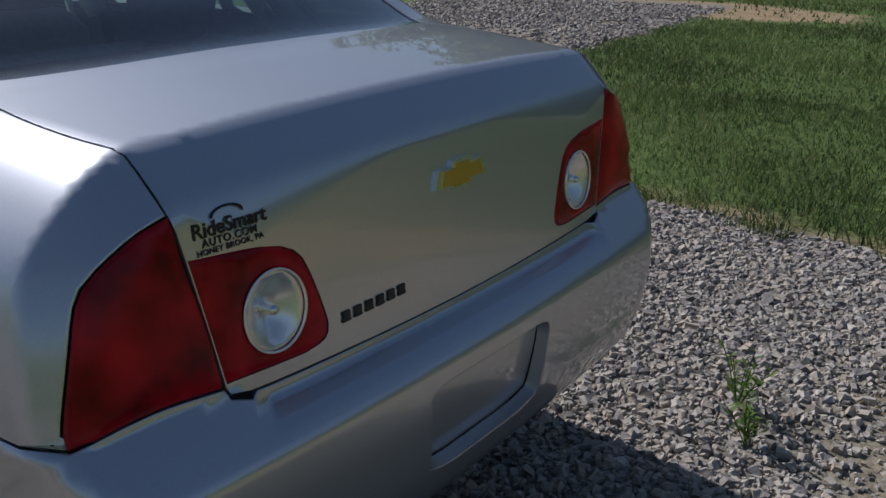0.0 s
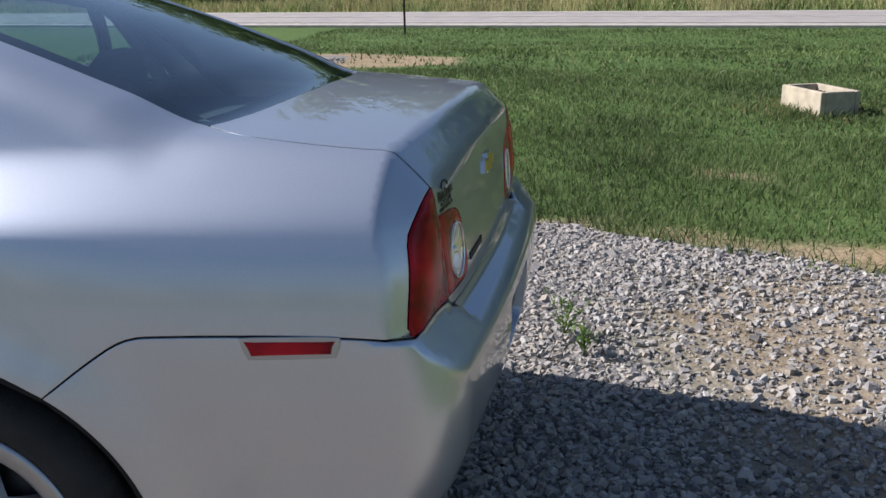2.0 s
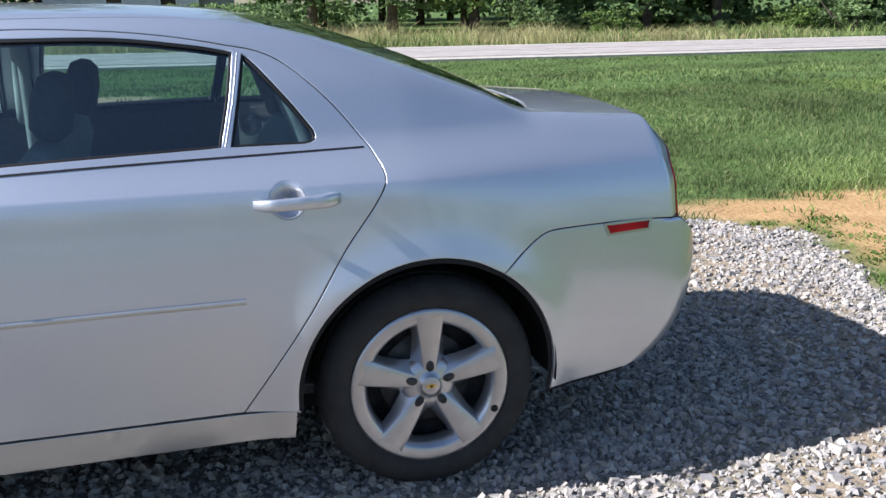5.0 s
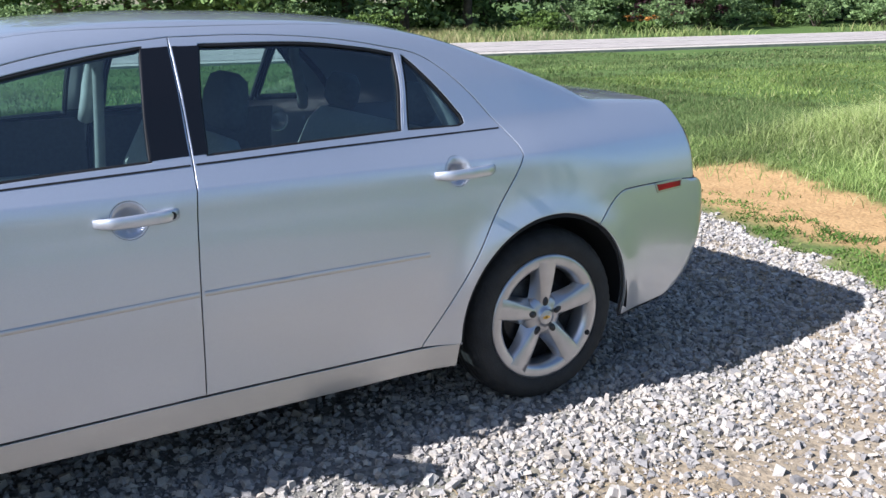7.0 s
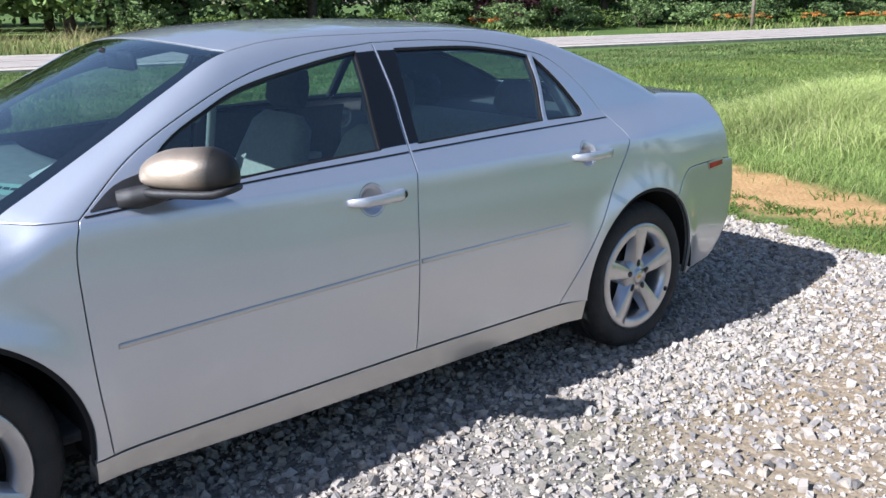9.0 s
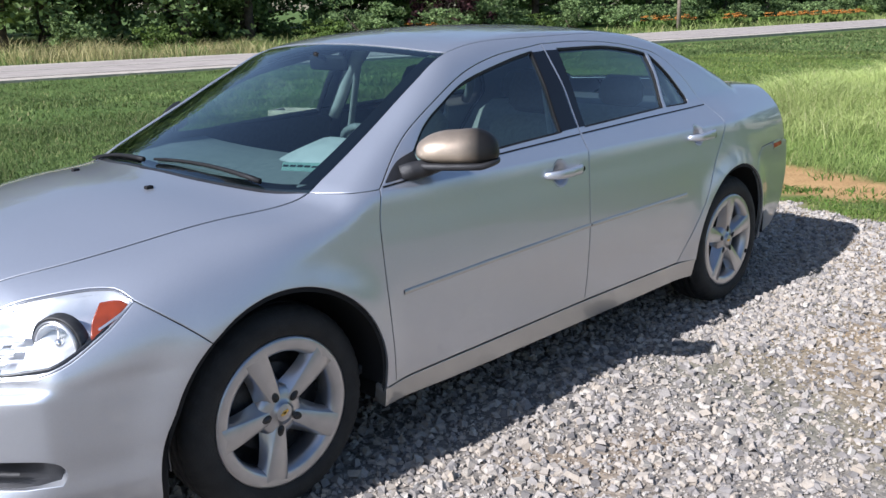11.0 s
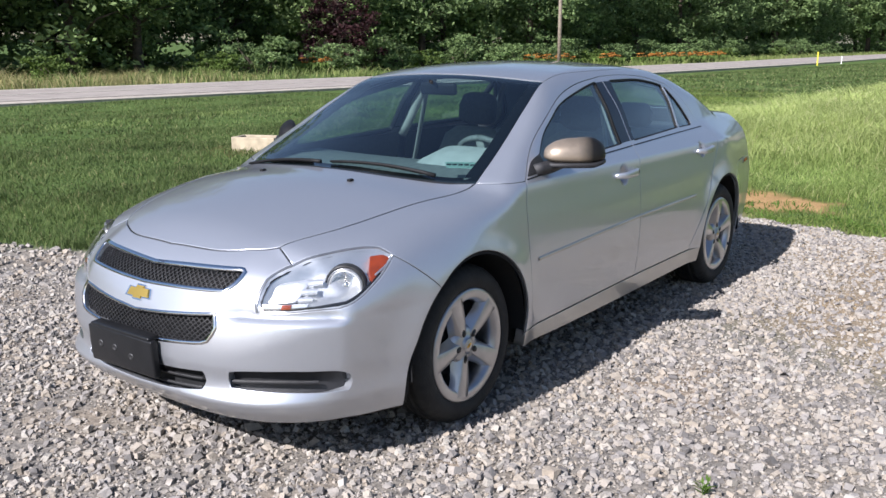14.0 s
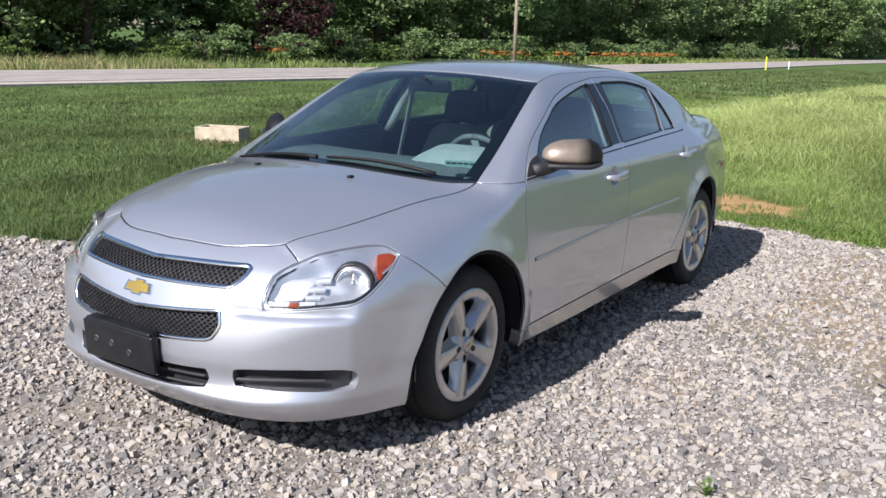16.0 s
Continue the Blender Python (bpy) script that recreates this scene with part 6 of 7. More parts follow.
def blades(name, x, y, height, width, lean, mat, label, bent=True):
    """Tapered blades of grass at the given places; bent: with a knee halfway, else straight and single."""
    n = len(x)
    clump = 0.85 + 0.4 * np.sin(x * 2.1 + np.sin(y * 1.7)) * np.sin(y * 2.3 + 0.6 * x)
    h, w = height * clump * rng.uniform(0.55, 1.25, n), width * rng.uniform(0.6, 1.3, n)
    a = rng.uniform(0, 2 * math.pi, n)
    ld, lm = rng.uniform(0, 2 * math.pi, n), lean * rng.uniform(0.2, 1.4, n) * h
    z0 = ground_z(x, y) - 0.015
    rows = []
    for t, ws in ((0.0, 1.0), (0.55, 0.8), (1.0, 0.0)) if bent else ((0.0, 1.3), (1.0, 0.0)):
        cx = x + lm * np.cos(ld) * t * t
        cy = y + lm * np.sin(ld) * t * t
        cz = z0 + h * t * (1 - 0.25 * t * lean)
        dx, dy = 0.5 * w * ws * np.cos(a), 0.5 * w * ws * np.sin(a)
        if ws:
            rows += [np.stack([cx - dx, cy - dy, cz], 1), np.stack([cx + dx, cy + dy, cz], 1)]
        else:
            rows.append(np.stack([cx, cy, cz], 1))
    v = np.stack(rows, 1).reshape(-1, 3)
    if bent:
        k = 5 * np.arange(n)
        f = np.stack([k, k + 1, k + 3, k + 2], 1).tolist() + np.stack([k + 2, k + 3, k + 4], 1).tolist()
    else:
        f = np.arange(3 * n).reshape(-1, 3).tolist()
    ob = raw(name, v.tolist(), f, mat, None, label)
    return tagged(ob, category="grass", kind="stuff")


def scatter(n, x0, x1, y0, y1, want):
    x, y = rng.uniform(x0, x1, n), rng.uniform(y0, y1, n)
    k = want(x, y) > rng.random(n)
    return x[k], y[k]


def lawn_here(x, y):
    bare = np.maximum.reduce([region(p, x, y, 0.12) for p in DIRT_AREAS]) * (1 - 0.16 * ease(-2.7, -2.3, x))
    return (1 - region(GRAVEL_AREA, x, y, 0.08)) * (1 - 0.93 * bare)


GRASS = grass_material("lawn_grass", (0.050, 0.084, 0.024), (0.130, 0.178, 0.057), (0.27, 0.25, 0.12))
TALL = grass_material("tall_grass", (0.18, 0.245, 0.065), (0.39, 0.455, 0.160), (0.60, 0.56, 0.32))
WEED = grass_material("weed_leaves", (0.06, 0.12, 0.015), (0.13, 0.22, 0.04), (0.25, 0.28, 0.08))
x, y = scatter(88000, -9.5, 6.0, -5.6, -2.4, lawn_here)
blades("lawn_grass", x, y, 0.085, 0.007, 0.7, GRASS, "short green lawn grass beside the stone")
x, y = scatter(70000, -9, 6.0, -10.5, -5.5, lawn_here)
blades("lawn_grass", x, y, 0.085, 0.011, 0.7, GRASS, "short green lawn grass")
x, y = scatter(85000, -22, 8.0, -28.0, -10.4, lambda x, y: lawn_here(x, y) * (y > road_near(x) + 0.5))
blades("lawn_grass", x, y, 0.09, 0.022, 0.7, GRASS, "short green lawn grass towards the road", bent=False)
x, y = scatter(65000, -75, -21, -23.0, -3.0, lambda x, y: lawn_here(x, y) * (y < road_near(x) + 60) * (y > road_near(x) + 1.5))
blades("lawn_grass", x, y, 0.10, 0.060, 0.7, GRASS, "short green lawn grass along the road", bent=False)
HOLE = grass_material("mown_turf", (0.075, 0.120, 0.026), (0.175, 0.235, 0.058), (0.32, 0.30, 0.13))
x, y = scatter(55000, -24, -8.8, -10.7, 0.5, lawn_here)
blades("lawn_grass", x, y, 0.085, 0.018, 0.7, HOLE, "fresh mown grass below the bank", bent=False)
x, y = scatter(40000, -6.5, -2.2, 0.2, 7.0, lawn_here)
blades("lawn_grass", x, y, 0.075, 0.008, 0.8, HOLE, "short grass beside the bare soil")
# terrace bands: a sunlit look put into lighter blade colours
BAND = grass_material("sunlit_tint_turf", (0.090, 0.135, 0.038), (0.190, 0.250, 0.080), (0.25, 0.28, 0.11))
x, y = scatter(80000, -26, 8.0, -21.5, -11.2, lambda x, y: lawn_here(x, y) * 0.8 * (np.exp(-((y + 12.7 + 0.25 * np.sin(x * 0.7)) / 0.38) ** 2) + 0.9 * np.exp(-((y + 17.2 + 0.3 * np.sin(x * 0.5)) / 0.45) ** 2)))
blades("lawn_grass", x, y, 0.10, 0.022, 0.7, BAND, "grass tinted lighter as if sunlit along the lawn's terraces")
x, y = scatter(26000, -4.3, 3.0, -3.6, -2.1, lambda x, y: lawn_here(x, y) * (1 - np.abs(region(GRAVEL_AREA, x, y, 0.25) - 0.5) * 2))
blades("edge_grass", x, y, 0.14, 0.008, 0.9, GRASS, "longer grass along the edge of the stone")


MEADOW = grass_material("bank_grass", (0.110, 0.168, 0.042), (0.25, 0.325, 0.095), (0.42, 0.40, 0.20))


def tall_here(x, y):
    return lawn_here(x, y) * ease(-3.75, -4.4, x + 0.12 * np.sin(y * 3)) * ease(-3.9, -2.9, y + 0.3 * np.sin(x * 1.3))


x, y = scatter(110000, -9.5, -3.6, -4.2, 4.0, tall_here)
blades("bank_grass", x, y, 0.13, 0.006, 0.9, MEADOW, "fresh green grass on a low bank behind the soil")
x, y = scatter(62000, -9.8, -4.8, -4.2, 4.0, lambda x, y: tall_here(x, y) * ease(-5.0, -6.6, x + 0.5 * np.sin(y * 1.1)))
blades("tall_grass", x, y, 0.30, 0.006, 0.9, TALL, "tall pale green meadow grass on a low bank")
x, y = scatter(70000, -26, -9.0, -5.0, 5.0, tall_here)
blades("tall_grass", x, y, 0.30, 0.013, 0.8, TALL, "tall pale green meadow grass on a low bank")
x, y = scatter(7000, -10.5, -5.4, -4.2, 2.0, lambda x, y: tall_here(x, y) * (np.sin(x * 2.3) * np.sin(y * 1.9 + 1) > 0.0))
blades("seed_grass", x, y, 0.50, 0.005, 1.1, TALL, "long grass stalks gone to seed")
# low broad-leaved weeds along the edge of the stone
x, y = scatter(26000, -3.6, -1.6, -1.9, 4.5, lambda x, y: (1 - region(GRAVEL_AREA, x, y, 0.10)) * region(inset(GRAVEL_AREA, -0.62), x, y, 0.12) * (0.5 + 0.5 * np.sin(x * 11 + np.sin(y * 9) * 2)))
blades("edge_weeds", x, y, 0.055, 0.013, 1.3, WEED, "low clover and weeds along the stone")
x, y = scatter(6000, -4.2, -1.2, -2.95, 0.8, lambda x, y: 0.5 * (np.sin(x * 6.1) * np.sin(y * 5.3 + x) > 0.45) * np.maximum.reduce([region(p, x, y, 0.1) for p in DIRT_AREAS[:1]]))
blades("edge_weeds", x, y, 0.07, 0.012, 1.0, WEED, "thin grass on the bare soil")

STRAW = grass_material("dry_straw", (0.30, 0.20, 0.10), (0.46, 0.34, 0.19), (0.56, 0.45, 0.28))
x, y = scatter(22000, -3.0, 0.9, -3.2, 2.6, lambda x, y: np.maximum(0.9 * ease(-1.9, -2.3, y) * (1 - lawn_here(x, y)), region(THIN_AREA, x, y, 0.3)) * (np.sin(x * 5.1 + np.sin(y * 4.3)) * np.sin(y * 4.7 + x) > 0.1))
blades("dry_straw", x, y, 0.030, 0.005, 1.6, STRAW, "dry straw and dead grass matted on the thin stone")


def weed(x, y, h, n, label):
    """A small upright weed: stems with pairs of narrow leaves."""
    bm = bmesh.new()
    r = random.Random(int(1000 * (x + 7) + 31 * y))
    for s in range(n):
        a, l = r.uniform(0, 6.28), r.uniform(0.15, 0.55)
        top = Vector((math.cos(a) * l * h, math.sin(a) * l * h, h * r.uniform(0.6, 1.0)))
        tube(bm, [(0, 0, 0), top * 0.5 + Vector((0, 0, 0.1 * h)), top], 0.0016, 4)
        for k in range(7):
            p = top * (0.25 + 0.75 * k / 6)
            b = r.uniform(0, 6.28)
            d = Vector((math.cos(b), math.sin(b), 0.5)) * 0.034
            w = Vector((-math.sin(b), math.cos(b), 0)) * 0.006
            bm.faces.new([bm.verts.new(p), bm.verts.new(p + d * 0.5 + w), bm.verts.new(p + d), bm.verts.new(p + d * 0.5 - w)])
    ob = part("weed", bm, WEED, None, label, smooth=False)
    ob.location = (x, y, float(ground_z(x, y)) - 0.005)
    return tagged(ob, category="weed", group="weeds in the gravel")


for wx, wy, wh, wn in ((-1.03, -1.20, 0.20, 9), (-1.12, -1.02, 0.12, 8), (2.9, 1.9, 0.05, 4)):
    weed(wx, wy, wh, wn, "small green weed growing through the gravel")

# ---- concrete drain inlet in the lawn ----
CONCRETE = material("pale_concrete", (0.43, 0.36, 0.255), 0.9, vary=0.18, size=9, bump=0.4, bump_size=60)
IRON = material("rusty_grate", (0.07, 0.05, 0.035), 0.8, 0.5, vary=0.4, size=20, bump=0.3)
A, B = Vector((-2.73, -7.21, 0.0)), Vector((-2.98, -6.60, 0.0))
inlet = tagged(new("drain_inlet"), "pale concrete drain inlet box with an open grate in the lawn", "drain")
ux = (B - A).normalized()
uy = Vector((ux.y, -ux.x, 0))
if uy.y > 0:
    uy = -uy
Lw, Ld = (B - A).length, 0.40
inlet.matrix_basis = Matrix.Translation((*((A + B) / 2 + uy * Ld / 2).xy, 0.036)) @ Matrix.Rotation(math.atan2(ux.y, ux.x), 4, "Z")
for name, c, sz in (("concrete_wall", (0, -Ld / 2 + 0.025, 0.11), (Lw, 0.05, 0.25)), ("concrete_wall", (0, Ld / 2 - 0.025, 0.11), (Lw, 0.05, 0.25)), ("concrete_wall", (-Lw / 2 + 0.025, 0, 0.11), (0.05, Ld - 0.104, 0.25)), ("concrete_wall", (Lw / 2 - 0.025, 0, 0.11), (0.05, Ld - 0.104, 0.25))):
    bm = bmesh.new()
    box(bm, c, sz, bevel=0.012)
    part(name, bm, CONCRETE, inlet, smooth=False)
for k in range(6):
    bm = bmesh.new()
    box(bm, (-Lw / 2 + 0.13 + k * (Lw - 0.26) / 5, 0, 0.165), (0.016, Ld - 0.11, 0.03), bevel=0.003)
    part("grate_bar", bm, IRON, inlet, smooth=False)
bm = bmesh.new()
box(bm, (0, 0, 0.085), (Lw - 0.11, Ld - 0.11, 0.02))
part("silt_fill", bm, material("dark_silt", (0.045, 0.030, 0.020), 0.95, vary=0.5, size=20, bump=0.6), inlet, "dark silt under the grate")
x, y = scatter(2600, -4.1, -1.9, -8.2, -5.9, lambda x, y: ease(0.95, 0.35, np.hypot(x + 3.02, y + 7.02)) * 0.8)
blades("dry_grass", x, y, 0.075, 0.012, 0.9, grass_material("dry_grass", (0.10, 0.085, 0.035), (0.24, 0.19, 0.085), (0.34, 0.28, 0.14)), "dry grass round the drain inlet")

# ---- posts and pole ----
YELLOW = material("yellow_marker", (0.75, 0.62, 0.05), 0.6, vary=0.1)
WHITE = material("white_marker", (0.78, 0.78, 0.75), 0.6, vary=0.1)
WOOD = material("weathered_wood", (0.24, 0.20, 0.155), 0.9, vary=0.3, size=6, bump=0.4)
BARK = material("bark", (0.085, 0.065, 0.048), 0.95, vary=0.4, size=5, bump=0.9, bump_size=18)


def post(name, x, y, h, w, mat, label, cat, lean=(0, 0)):
    bm = bmesh.new()
    box(bm, (0, 0, h / 2 - 0.1), (w, w * 0.7, h + 0.2), bevel=w * 0.15)
    box(bm, (0, 0, h * 0.94), (w * 1.12, w * 0.8, h * 0.06), bevel=w * 0.05)
    ob = part(name, bm, mat, None, label, smooth=False)
    ob.matrix_basis = pose(x, y, float(ground_z(x, y)), lean[0], lean[1], 10)
    return tagged(ob, category=cat)


post("marker_post", -85.5, -21.3, 1.25, 0.16, YELLOW, "yellow roadside marker post", "post")
post("marker_post", -93.5, -21.1, 0.75, 0.13, WHITE, "short white roadside marker post leaning over", "post", (0, -12))
post("sign_post", 5.18, -24.5, 1.9, 0.06, IRON, "thin dark metal post beside the road", "post")
bm = bmesh.new()
tube(bm, [(0, 0, -0.5), (0.0, 0, 4), (0.02, 0, 9.5)], [0.17, 0.155, 0.12], 14)
pole = part("utility_pole", bm, WOOD, None, "weathered grey wooden utility pole by the road")
pole.location = (-62.1, -35.8, float(ground_z(-62.1, -35.8)))
tagged(pole, category="utility pole")
for cx, cz, ln in ((0, 9.0, 2.2), (0, 8.2, 1.6)):
    bm = bmesh.new()
    box(bm, (cx, 0.16, cz), (ln, 0.10, 0.12), bevel=0.01)
    part("crossarm", bm, WOOD, pole)


# ---- trees and bushes beyond the road, and unseen trees for reflections ----
def leaf_material(name, dark, light, trans=0.3):
    m = grass_material(name, dark, light, tuple(min(1, c * 1.5) for c in light))
    return m


def foliage(centres, radii, n, leaf, seed, squash=0.8):
    """Leaves strewn through several clumps, thicker towards their outsides, as arrays."""
    r = np.random.default_rng(seed)
    per = (n * np.array(radii) ** 2 / np.sum(np.array(radii) ** 2)).astype(int)
    P = []
    for c, rad, k in zip(centres, radii, per):
        # each clump is a shell of sprays, each spray a loose bunch of leaves
        m = max(3, k // 34)
        d = r.normal(size=(m, 3))
        d /= np.linalg.norm(d, axis=1)[:, None]
        rr = rad * (0.62 + 0.42 * r.random(m) ** 0.5)
        rr = rr * (1 + 0.22 * np.sin(d[:, 0] * 5 + seed) * np.cos(d[:, 2] * 6))
        heart = d * rr[:, None]
        pick = r.integers(0, m, k)
        P.append(np.array(c) + (heart[pick] + r.normal(size=(k, 3)) * rad * 0.17 * (1, 1, 0.6)) * (1, 1, squash))
    P = np.vstack(P)
    k = len(P)
    u = r.normal(size=(k, 3)) * (1, 1, 0.6)
    u /= np.linalg.norm(u, axis=1)[:, None]
    w = np.cross(u, r.normal(size=(k, 3)))
    w /= np.linalg.norm(w, axis=1)[:, None]
    s = leaf * r.uniform(0.6, 1.4, k)[:, None]
    v = np.stack([P - u * s * 0.5, P + w * s * 0.28, P + u * s * 0.6, P - w * s * 0.28], 1).reshape(-1, 3)
    f = (np.arange(4)[None] + 4 * np.arange(k)[:, None])
    return v.tolist(), f.tolist()


def tree(name, seed, height, spread, leafmat, label, leaves=8500, leaf=0.27, low=0.18, trunk_r=0.2):
    r = random.Random(seed)
    t = tagged(new(name), label, "tree")
    bm = bmesh.new()
    bend = r.uniform(-0.3, 0.3)
    tube(bm, [(0, 0, -0.4), (0.05, 0, height * 0.15), (bend, 0.1, height * 0.4), (bend * 1.4, 0.1, height * 0.75)], [trunk_r * 1.25, trunk_r, trunk_r * 0.75, trunk_r * 0.3], 10)
    cs, rs = [], []
    for k in range(13):
        a = k * 2.4 + r.uniform(-0.4, 0.4)
        hz = height * (low + (0.92 - low) * (k + 0.5) / 13)
        prof = math.sin(math.pi * min(1, 0.22 + 0.75 * (k + 0.5) / 13)) ** 0.7
        rad = spread * prof * r.uniform(0.35, 0.75)
        c = (bend + math.cos(a) * rad, math.sin(a) * rad, hz)
        tube(bm, [(bend * 0.8, 0.05, max(hz - height * 0.14, height * 0.10)), tuple((Vector((bend * 0.8, 0.05, hz - height * 0.05)) + Vector(c)) / 2), c], [trunk_r * 0.4, trunk_r * 0.22, 0.02], 6)
        cs.append(c)
        rs.append(spread * r.uniform(0.34, 0.55))
    part("trunk", bm, BARK, t)
    v, f = foliage(cs, rs, leaves, leaf, seed)
    raw("crown", v, f, leafmat, t)
    return t


LEAF_A = leaf_material("leaves_dark", (0.055, 0.098, 0.036), (0.190, 0.268, 0.102))
LEAF_B = leaf_material("leaves_light", (0.072, 0.124, 0.038), (0.235, 0.325, 0.118))
LEAF_RED = leaf_material("leaves_dark_red", (0.016, 0.008, 0.009), (0.045, 0.016, 0.018))
LEAF_WILLOW = leaf_material("leaves_hedge", (0.045, 0.085, 0.015), (0.13, 0.19, 0.045))
protos = [tree("broadleaf_tree", 3, 11.5, 4.2, LEAF_A, "tall dark green broadleaf tree at the wood's edge"), tree("broadleaf_tree", 8, 10.0, 3.8, LEAF_B, "leafy green broadleaf tree in the sun"),
          tree("broadleaf_tree", 14, 13.0, 4.8, LEAF_A, "tall dark green broadleaf tree with a wide crown", low=0.1), tree("broadleaf_tree", 21, 9.0, 4.0, LEAF_B, "round green broadleaf tree with low branches", low=0.06)]
spots = []
r = random.Random(4)
for k in range(52):
    x = -190 + k * 5.0 + r.uniform(-1.6, 1.6)
    y = road_near(x) - (27 + r.uniform(-4, 5)) - (4 if -60 < x < -38 else 0)
    if -48 < x < -32:
        y -= 5
    if not -4 < x < 9 and not (-37 < x < -26.5 and y > -53):
        spots.append((x, float(y)))
for k in range(36):
    x = -200 + k * 7.6 + r.uniform(-2, 2)
    if -4 < x < 9:
        continue
    spots.append((x, float(road_near(x) - (40 + r.uniform(-3, 6)))))
for k in range(34):
    x = -205 - k * 7.0
    spots.append((x, float(road_near(x) - (22 + r.uniform(-3, 5)))))
for k in range(34):
    x = -190 + k * 7.0 + r.uniform(-2, 2)
    if not -6 < x < 14:
        spots.append((x, float(road_near(x) - (52 + r.uniform(-3, 4)))))
# unseen half ring of trees, added for the car's paint and glass to reflect
for k in range(24):
    a = radians(-8 + 196 * k / 23 + r.uniform(-1.2, 1.2))
    d_ = 112 + r.uniform(-9, 14)
    spots.append((2 + d_ * math.cos(a), 6 + d_ * math.sin(a)))
for x in (-19.0, -23.5, -28.0, -32.5, -37.0):
    spots.append((x, -63.0 + r.uniform(-2.5, 2.5)))
used = set()
for i, (x, y) in enumerate(spots):
    k = (i * 7 + i // 3) % 4
    m = pose(x, y, float(ground_z(x, y)), 0, 0, r.uniform(0, 360)) @ Matrix.Scale(1.5 if x < -150 else 1.0, 4)
    if k in used:
        copy_thing(protos[k], m)
    else:
        protos[k].matrix_basis = m
        used.add(k)
t = tree("red_leaf_tree", 33, 7.5, 3.2, LEAF_RED, "dark red-leaved ornamental tree", leaves=7500, leaf=0.24, low=0.08)
t.matrix_basis = pose(-43.6, -43.5, float(ground_z(-43.6, -43.5)))
t = tree("lone_tree", 41, 10.5, 4.0, LEAF_B, "broadleaf tree with a bare straight trunk", low=0.34, trunk_r=0.3)
t.matrix_basis = pose(-31.7, -50.5, float(ground_z(-31.7, -50.5)))

# undergrowth: one bush built, the rest copied
def bush(name, seed, w, h, mat, label, leaves=2200, leaf=0.2):
    r2 = random.Random(seed)
    b = tagged(new(name), label, "bush")
    cs = [(r2.uniform(-w, w) * 0.6, r2.uniform(-w, w) * 0.4, h * r2.uniform(0.25, 0.65)) for _ in range(7)]
    rs = [h * r2.uniform(0.32, 0.5) for _ in cs]
    bm = bmesh.new()
    for c in cs:
        tube(bm, [(c[0] * 0.2, c[1] * 0.2, -0.1), (c[0] * 0.6, c[1] * 0.6, c[2] * 0.5), c], [0.05, 0.035, 0.01], 5)
    part("branching_stem", bm, BARK, b)
    v, f = foliage(cs, rs, leaves, leaf, seed)
    raw("leaves", v, f, mat, b)
    return b


ORANGE = leaf_material("orange_lilies", (0.28, 0.12, 0.03), (0.60, 0.27, 0.06))
STRAW = leaf_material("straw_seed_heads", (0.28, 0.23, 0.10), (0.48, 0.40, 0.20))
bushes = [bush("bush", 51, 2.2, 2.0, LEAF_A, "dark green bush under the trees", leaf=0.20), bush("bush", 52, 1.8, 1.5, LEAF_WILLOW, "light green roadside bush", leaf=0.17), bush("bush", 53, 2.6, 2.6, LEAF_A, "large dark bush at the wood's edge", leaf=0.21)]
first = set()
for k in range(84):
    x = -185 + k * 2.85 + r.uniform(-1, 1)
    if -58 < x < -40:
        off = 20 + r.uniform(-2, 3)
    else:
        off = 18 + r.uniform(-3, 4)
    if -29.0 < x < -22.8 or -15 < x < 12:
        continue
    y = float(road_near(x) - off)
    i = (k * 5 + k // 4) % 3
    sc = r.uniform(0.8, 1.35)
    m = pose(x, y, float(ground_z(x, y)), 0, 0, r.uniform(0, 360))
    if i in first:
        copy_thing(bushes[i], m)
    else:
        bushes[i].matrix_basis = m
        first.add(i)
# a pale house between the trees
SIDING = material("pale_siding", (0.62, 0.62, 0.60), 0.7, vary=0.06, size=2, bump=0.2, bump_size=8)
SIDING_GREY = material("grey_siding", (0.34, 0.34, 0.34), 0.8, vary=0.1, size=2, bump=0.2, bump_size=8)
SHINGLE = material("dark_shingles", (0.07, 0.068, 0.066), 0.9, vary=0.3, size=5, bump=0.4)
house = tagged(new("house"), "pale sided house between the trees beyond the road", "house")
for nm, x0, x1, y0, mat in (("wall", 0.5, 9.5, -58.0, SIDING), ("side_wall", -1.9, 0.5, -59.2, SIDING_GREY)):
    bm = bmesh.new()
    box(bm, ((x0 + x1) / 2, y0 - 3.5, 2.3), (x1 - x0, 7.0, 5.6), bevel=0.02)
    part(nm, bm, mat, house, smooth=False)
for k in range(26):
    bm = bmesh.new()
    box(bm, (5.0, -57.99, 0.1 + 0.2 * k), (8.96, 0.03, 0.19), m=Matrix.Translation((5.0, -57.99, 0.1 + 0.2 * k)) @ Matrix.Rotation(radians(4), 4, "X") @ Matrix.Translation((-5.0, 57.99, -0.1 - 0.2 * k)))
    part("siding_board", bm, SIDING, house, smooth=False)
bm = bmesh.new()
box(bm, (0.42, -57.98, 2.3), (0.16, 0.10, 5.6), bevel=0.01)
part("corner_board", bm, WHITE, house, "white corner board", smooth=False)
bm = bmesh.new()
vs = [bm.verts.new(c) for c in ((-2.3, -57.6, 5.0), (9.9, -57.6, 5.0), (9.9, -61.5, 7.4), (-2.3, -61.5, 7.4), (-2.3, -66.6, 5.0), (9.9, -66.6, 5.0))]
rf = [bm.faces.new([vs[i] for i in q]) for q in ((0, 1, 2, 3), (3, 2, 5, 4))]
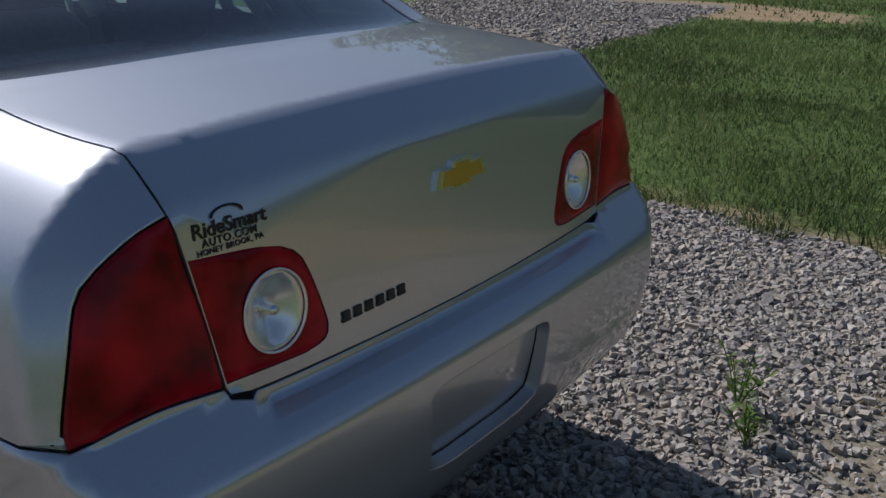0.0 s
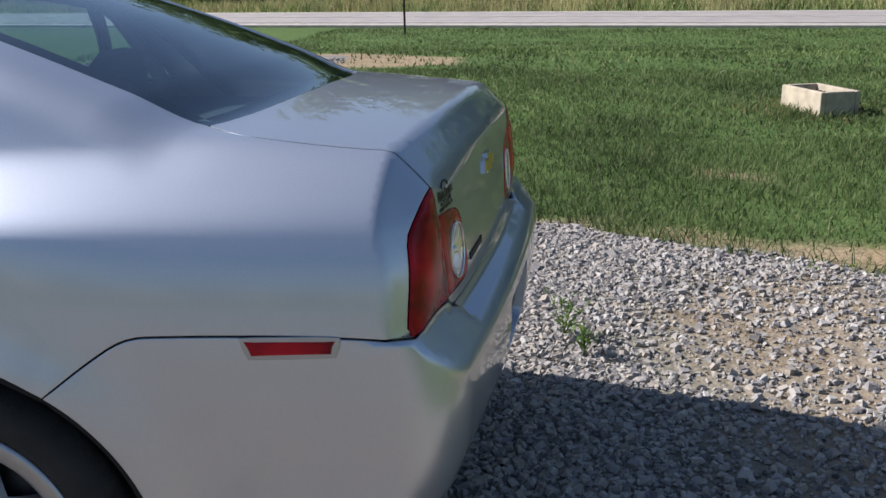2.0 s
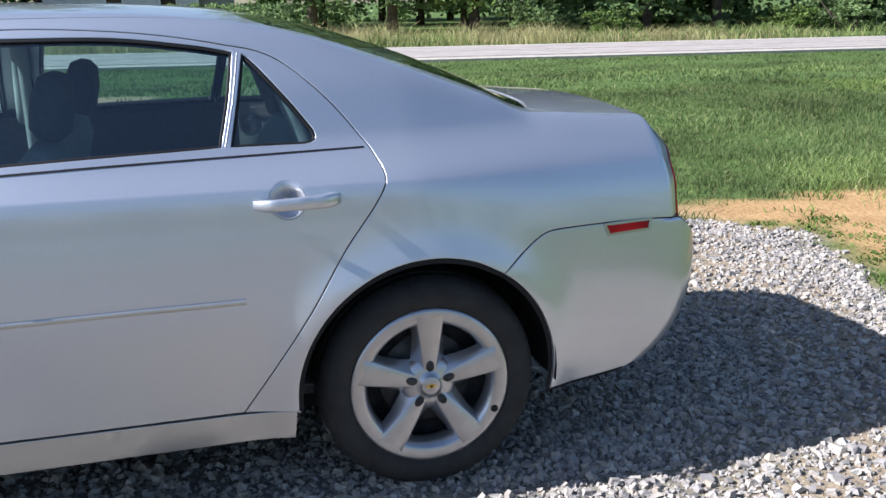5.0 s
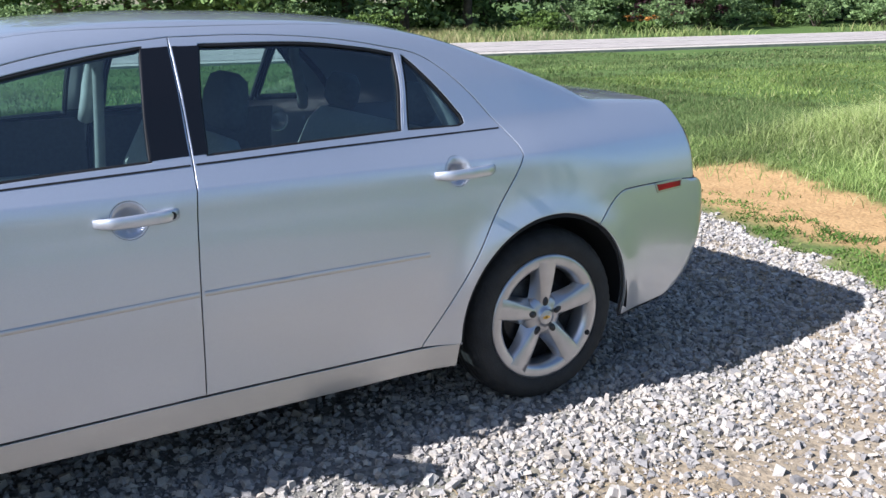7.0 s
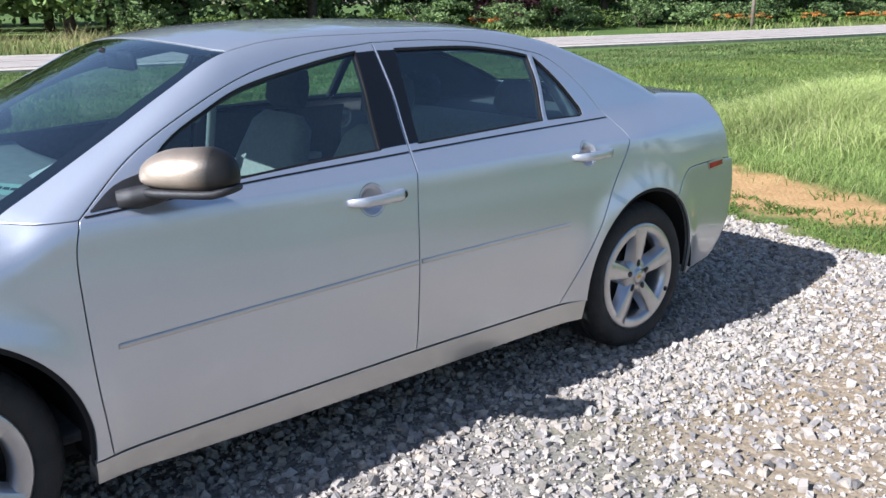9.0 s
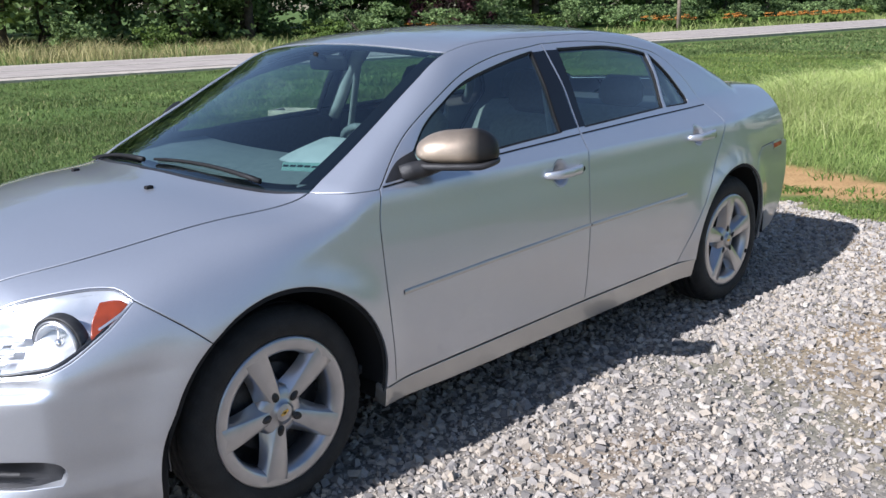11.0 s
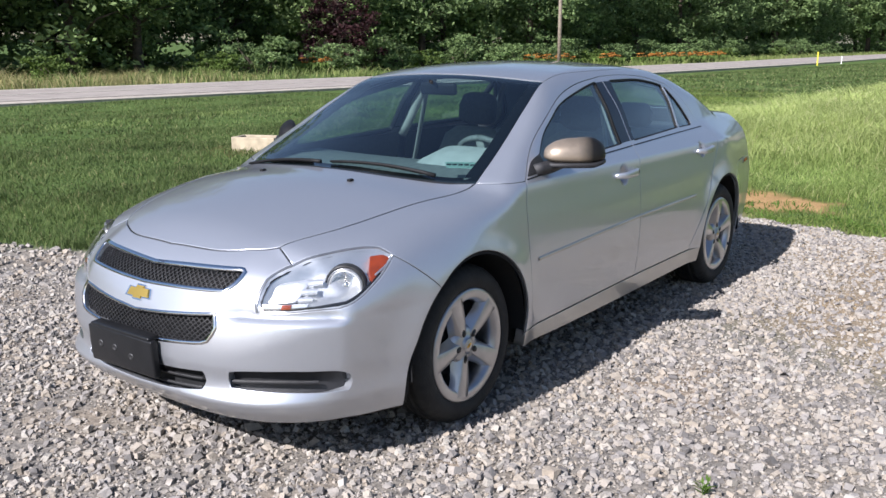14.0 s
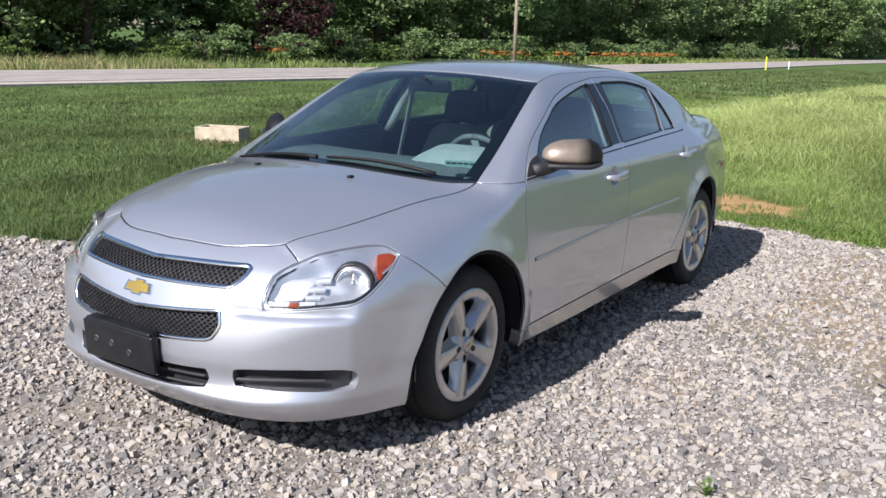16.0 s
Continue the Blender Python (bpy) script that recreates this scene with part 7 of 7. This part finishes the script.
bmesh.ops.solidify(bm, geom=rf, thickness=0.15)
part("roof", bm, SHINGLE, house, smooth=False)
for wx in (2.2, 5.4):
    bm = bmesh.new()
    box(bm, (wx, -57.96, 2.2), (1.1, 0.06, 1.5), bevel=0.01)
    win = part("window", bm, WHITE, house, "white framed window", smooth=False)
    bm = bmesh.new()
    box(bm, (wx, -57.93, 2.2), (0.9, 0.02, 1.3))
    part("pane", bm, FRIT, win, smooth=False)
house.location = (0, 0, float(ground_z(3, -58)))
for x in (-3.5, -1.6, 0.2, 2.0, 3.9, 5.7, 7.6, 9.4):
    y = float(road_near(x) - 19.5)
    copy_thing(bushes[0], pose(x, y, float(ground_z(x, y)), 0, 0, 40 * x))
# flower beds: green clumps with orange lilies
lily = tagged(new("lily_bed"), "bed of orange day lilies with long green leaves", "flowers")
rs_ = np.random.default_rng(9)
px, py = rs_.uniform(-1.9, 1.9, 900), rs_.uniform(-0.8, 0.8, 900)
v, f = [], []
for a, b, ang, hh in zip(px, py, rs_.uniform(0, 6.28, 900), rs_.uniform(0.4, 0.95, 900)):
    k = len(v)
    dx, dy = math.cos(ang), math.sin(ang)
    v += [(a - dy * 0.02, b + dx * 0.02, -0.05), (a + dy * 0.02, b - dx * 0.02, -0.05), (a + dx * 0.15, b + dy * 0.15, hh * 0.8), (a + dx * 0.36, b + dy * 0.36, hh * 0.72)]
    f += [(k, k + 1, k + 2), (k + 1, k + 3, k + 2)]
raw("leaves", v, f, LEAF_WILLOW, lily)
v, f = foliage([(t_, 0, 0.86) for t_ in (-1.5, -0.75, 0, 0.75, 1.5)], [0.6] * 5, 520, 0.13, 77, 0.35)
raw("blossoms", v, f, ORANGE, lily, "orange blossoms")
lily.matrix_basis = pose(-38.6, -40.2, float(ground_z(-38.6, -40.2)), 0, 0, -8)
for x, y in ((-60.5, -37.2), (-63.5, -36.8), (-80, -35.8), (-84, -35.6), (-88.5, -35.2), (-93, -35.3), (-97.5, -35.5), (-72, -36.2)):
    copy_thing(lily, pose(x, y, float(ground_z(x, y)), 0, 0, r.uniform(-20, 20)))
# uncut growth along the far side of the road
def verge(x, y):
    d = road_near(x) - y
    gap = 1 - ease(-50, -48, x) * ease(-38.5, -40.5, x)
    return ease(9.4, 10.6, d) * ease(20, 15, d) * gap * ease(-62, -52, x + 20 * (x < -60) + 0 * y)


def patchy(x, y):
    return 0.5 + 0.5 * np.sin(x * 0.55 + np.sin(y * 0.7) * 1.4 + 0.8) * np.sin(x * 0.21 + 1.1)


x, y = scatter(60000, -36, 34, -56, -33, lambda x, y: verge(x, y) * (0.25 + 0.75 * (patchy(x, y) > 0.42)) * ease(-31, -26, x))
blades("roadside_growth", x, y, 0.62 + 0.42 * ease(-19, -14, x) * ease(16, 11, x), 0.028, 0.7, grass_material("verge_straw", (0.20, 0.20, 0.08), (0.42, 0.37, 0.18), (0.52, 0.44, 0.24)), "tall straw-coloured grass beside the road")
x, y = scatter(44000, -40, 34, -56, -33, lambda x, y: verge(x, y) * (0.15 + 0.85 * (patchy(x, y) <= 0.46)))
blades("roadside_growth", x, y, 0.70, 0.040, 0.8, grass_material("verge_green", (0.07, 0.11, 0.03), (0.20, 0.26, 0.08), (0.34, 0.32, 0.14)), "uncut green weeds beside the road")
x, y = scatter(42000, -190, -34, -60, -31, lambda x, y: ease(9.4, 10.2, road_near(x) - y) * ease(15.5, 13, road_near(x) - y) * (1 - ease(-51, -49, x) * ease(-39.5, -41, x)) * (0.3 + 0.7 * (patchy(x, y) > 0.4)))
blades("roadside_growth", x, y, 0.65, 0.06, 0.7, grass_material("verge_mixed", (0.09, 0.13, 0.035), (0.26, 0.31, 0.10), (0.42, 0.38, 0.18)), "uncut green growth along the road")

# the larger single stones nearest to the walk, each a piece of its own
SINGLE = stone_material("single_stone", True)
shapes = []
for k in range(9):
    v = CUBE * (1 + rng.uniform(-0.42, 0.22, (8, 3)))
    v[4:, :2] *= rng.uniform(0.5, 0.95, 2)
    v *= (1.1, 0.8, rng.uniform(0.45, 0.7))
    me = bpy.data.meshes.new("stone")
    me.from_pydata(v.tolist(), [], CUBE_F.tolist())
    me.materials.append(SINGLE)
    shapes.append(me)
placed = 0
while placed < 290:
    x, y = rng.uniform(-2.2, 6.3), rng.uniform(1.05, 3.0)
    if region(GRAVEL_AREA, np.array([x]), np.array([y]), 0.1)[0] < 0.9:
        continue
    s = rng.uniform(0.013, 0.025)
    ob = new("stone", shapes[placed % 9])
    ob.parent = ground
    ob.matrix_basis = pose(x, y, float(ground_z(x, y)) - 0.008 + 0.35 * s, rng.normal(0, 14), rng.normal(0, 14), rng.uniform(0, 360)) @ Matrix.Scale(s, 4)
    placed += 1
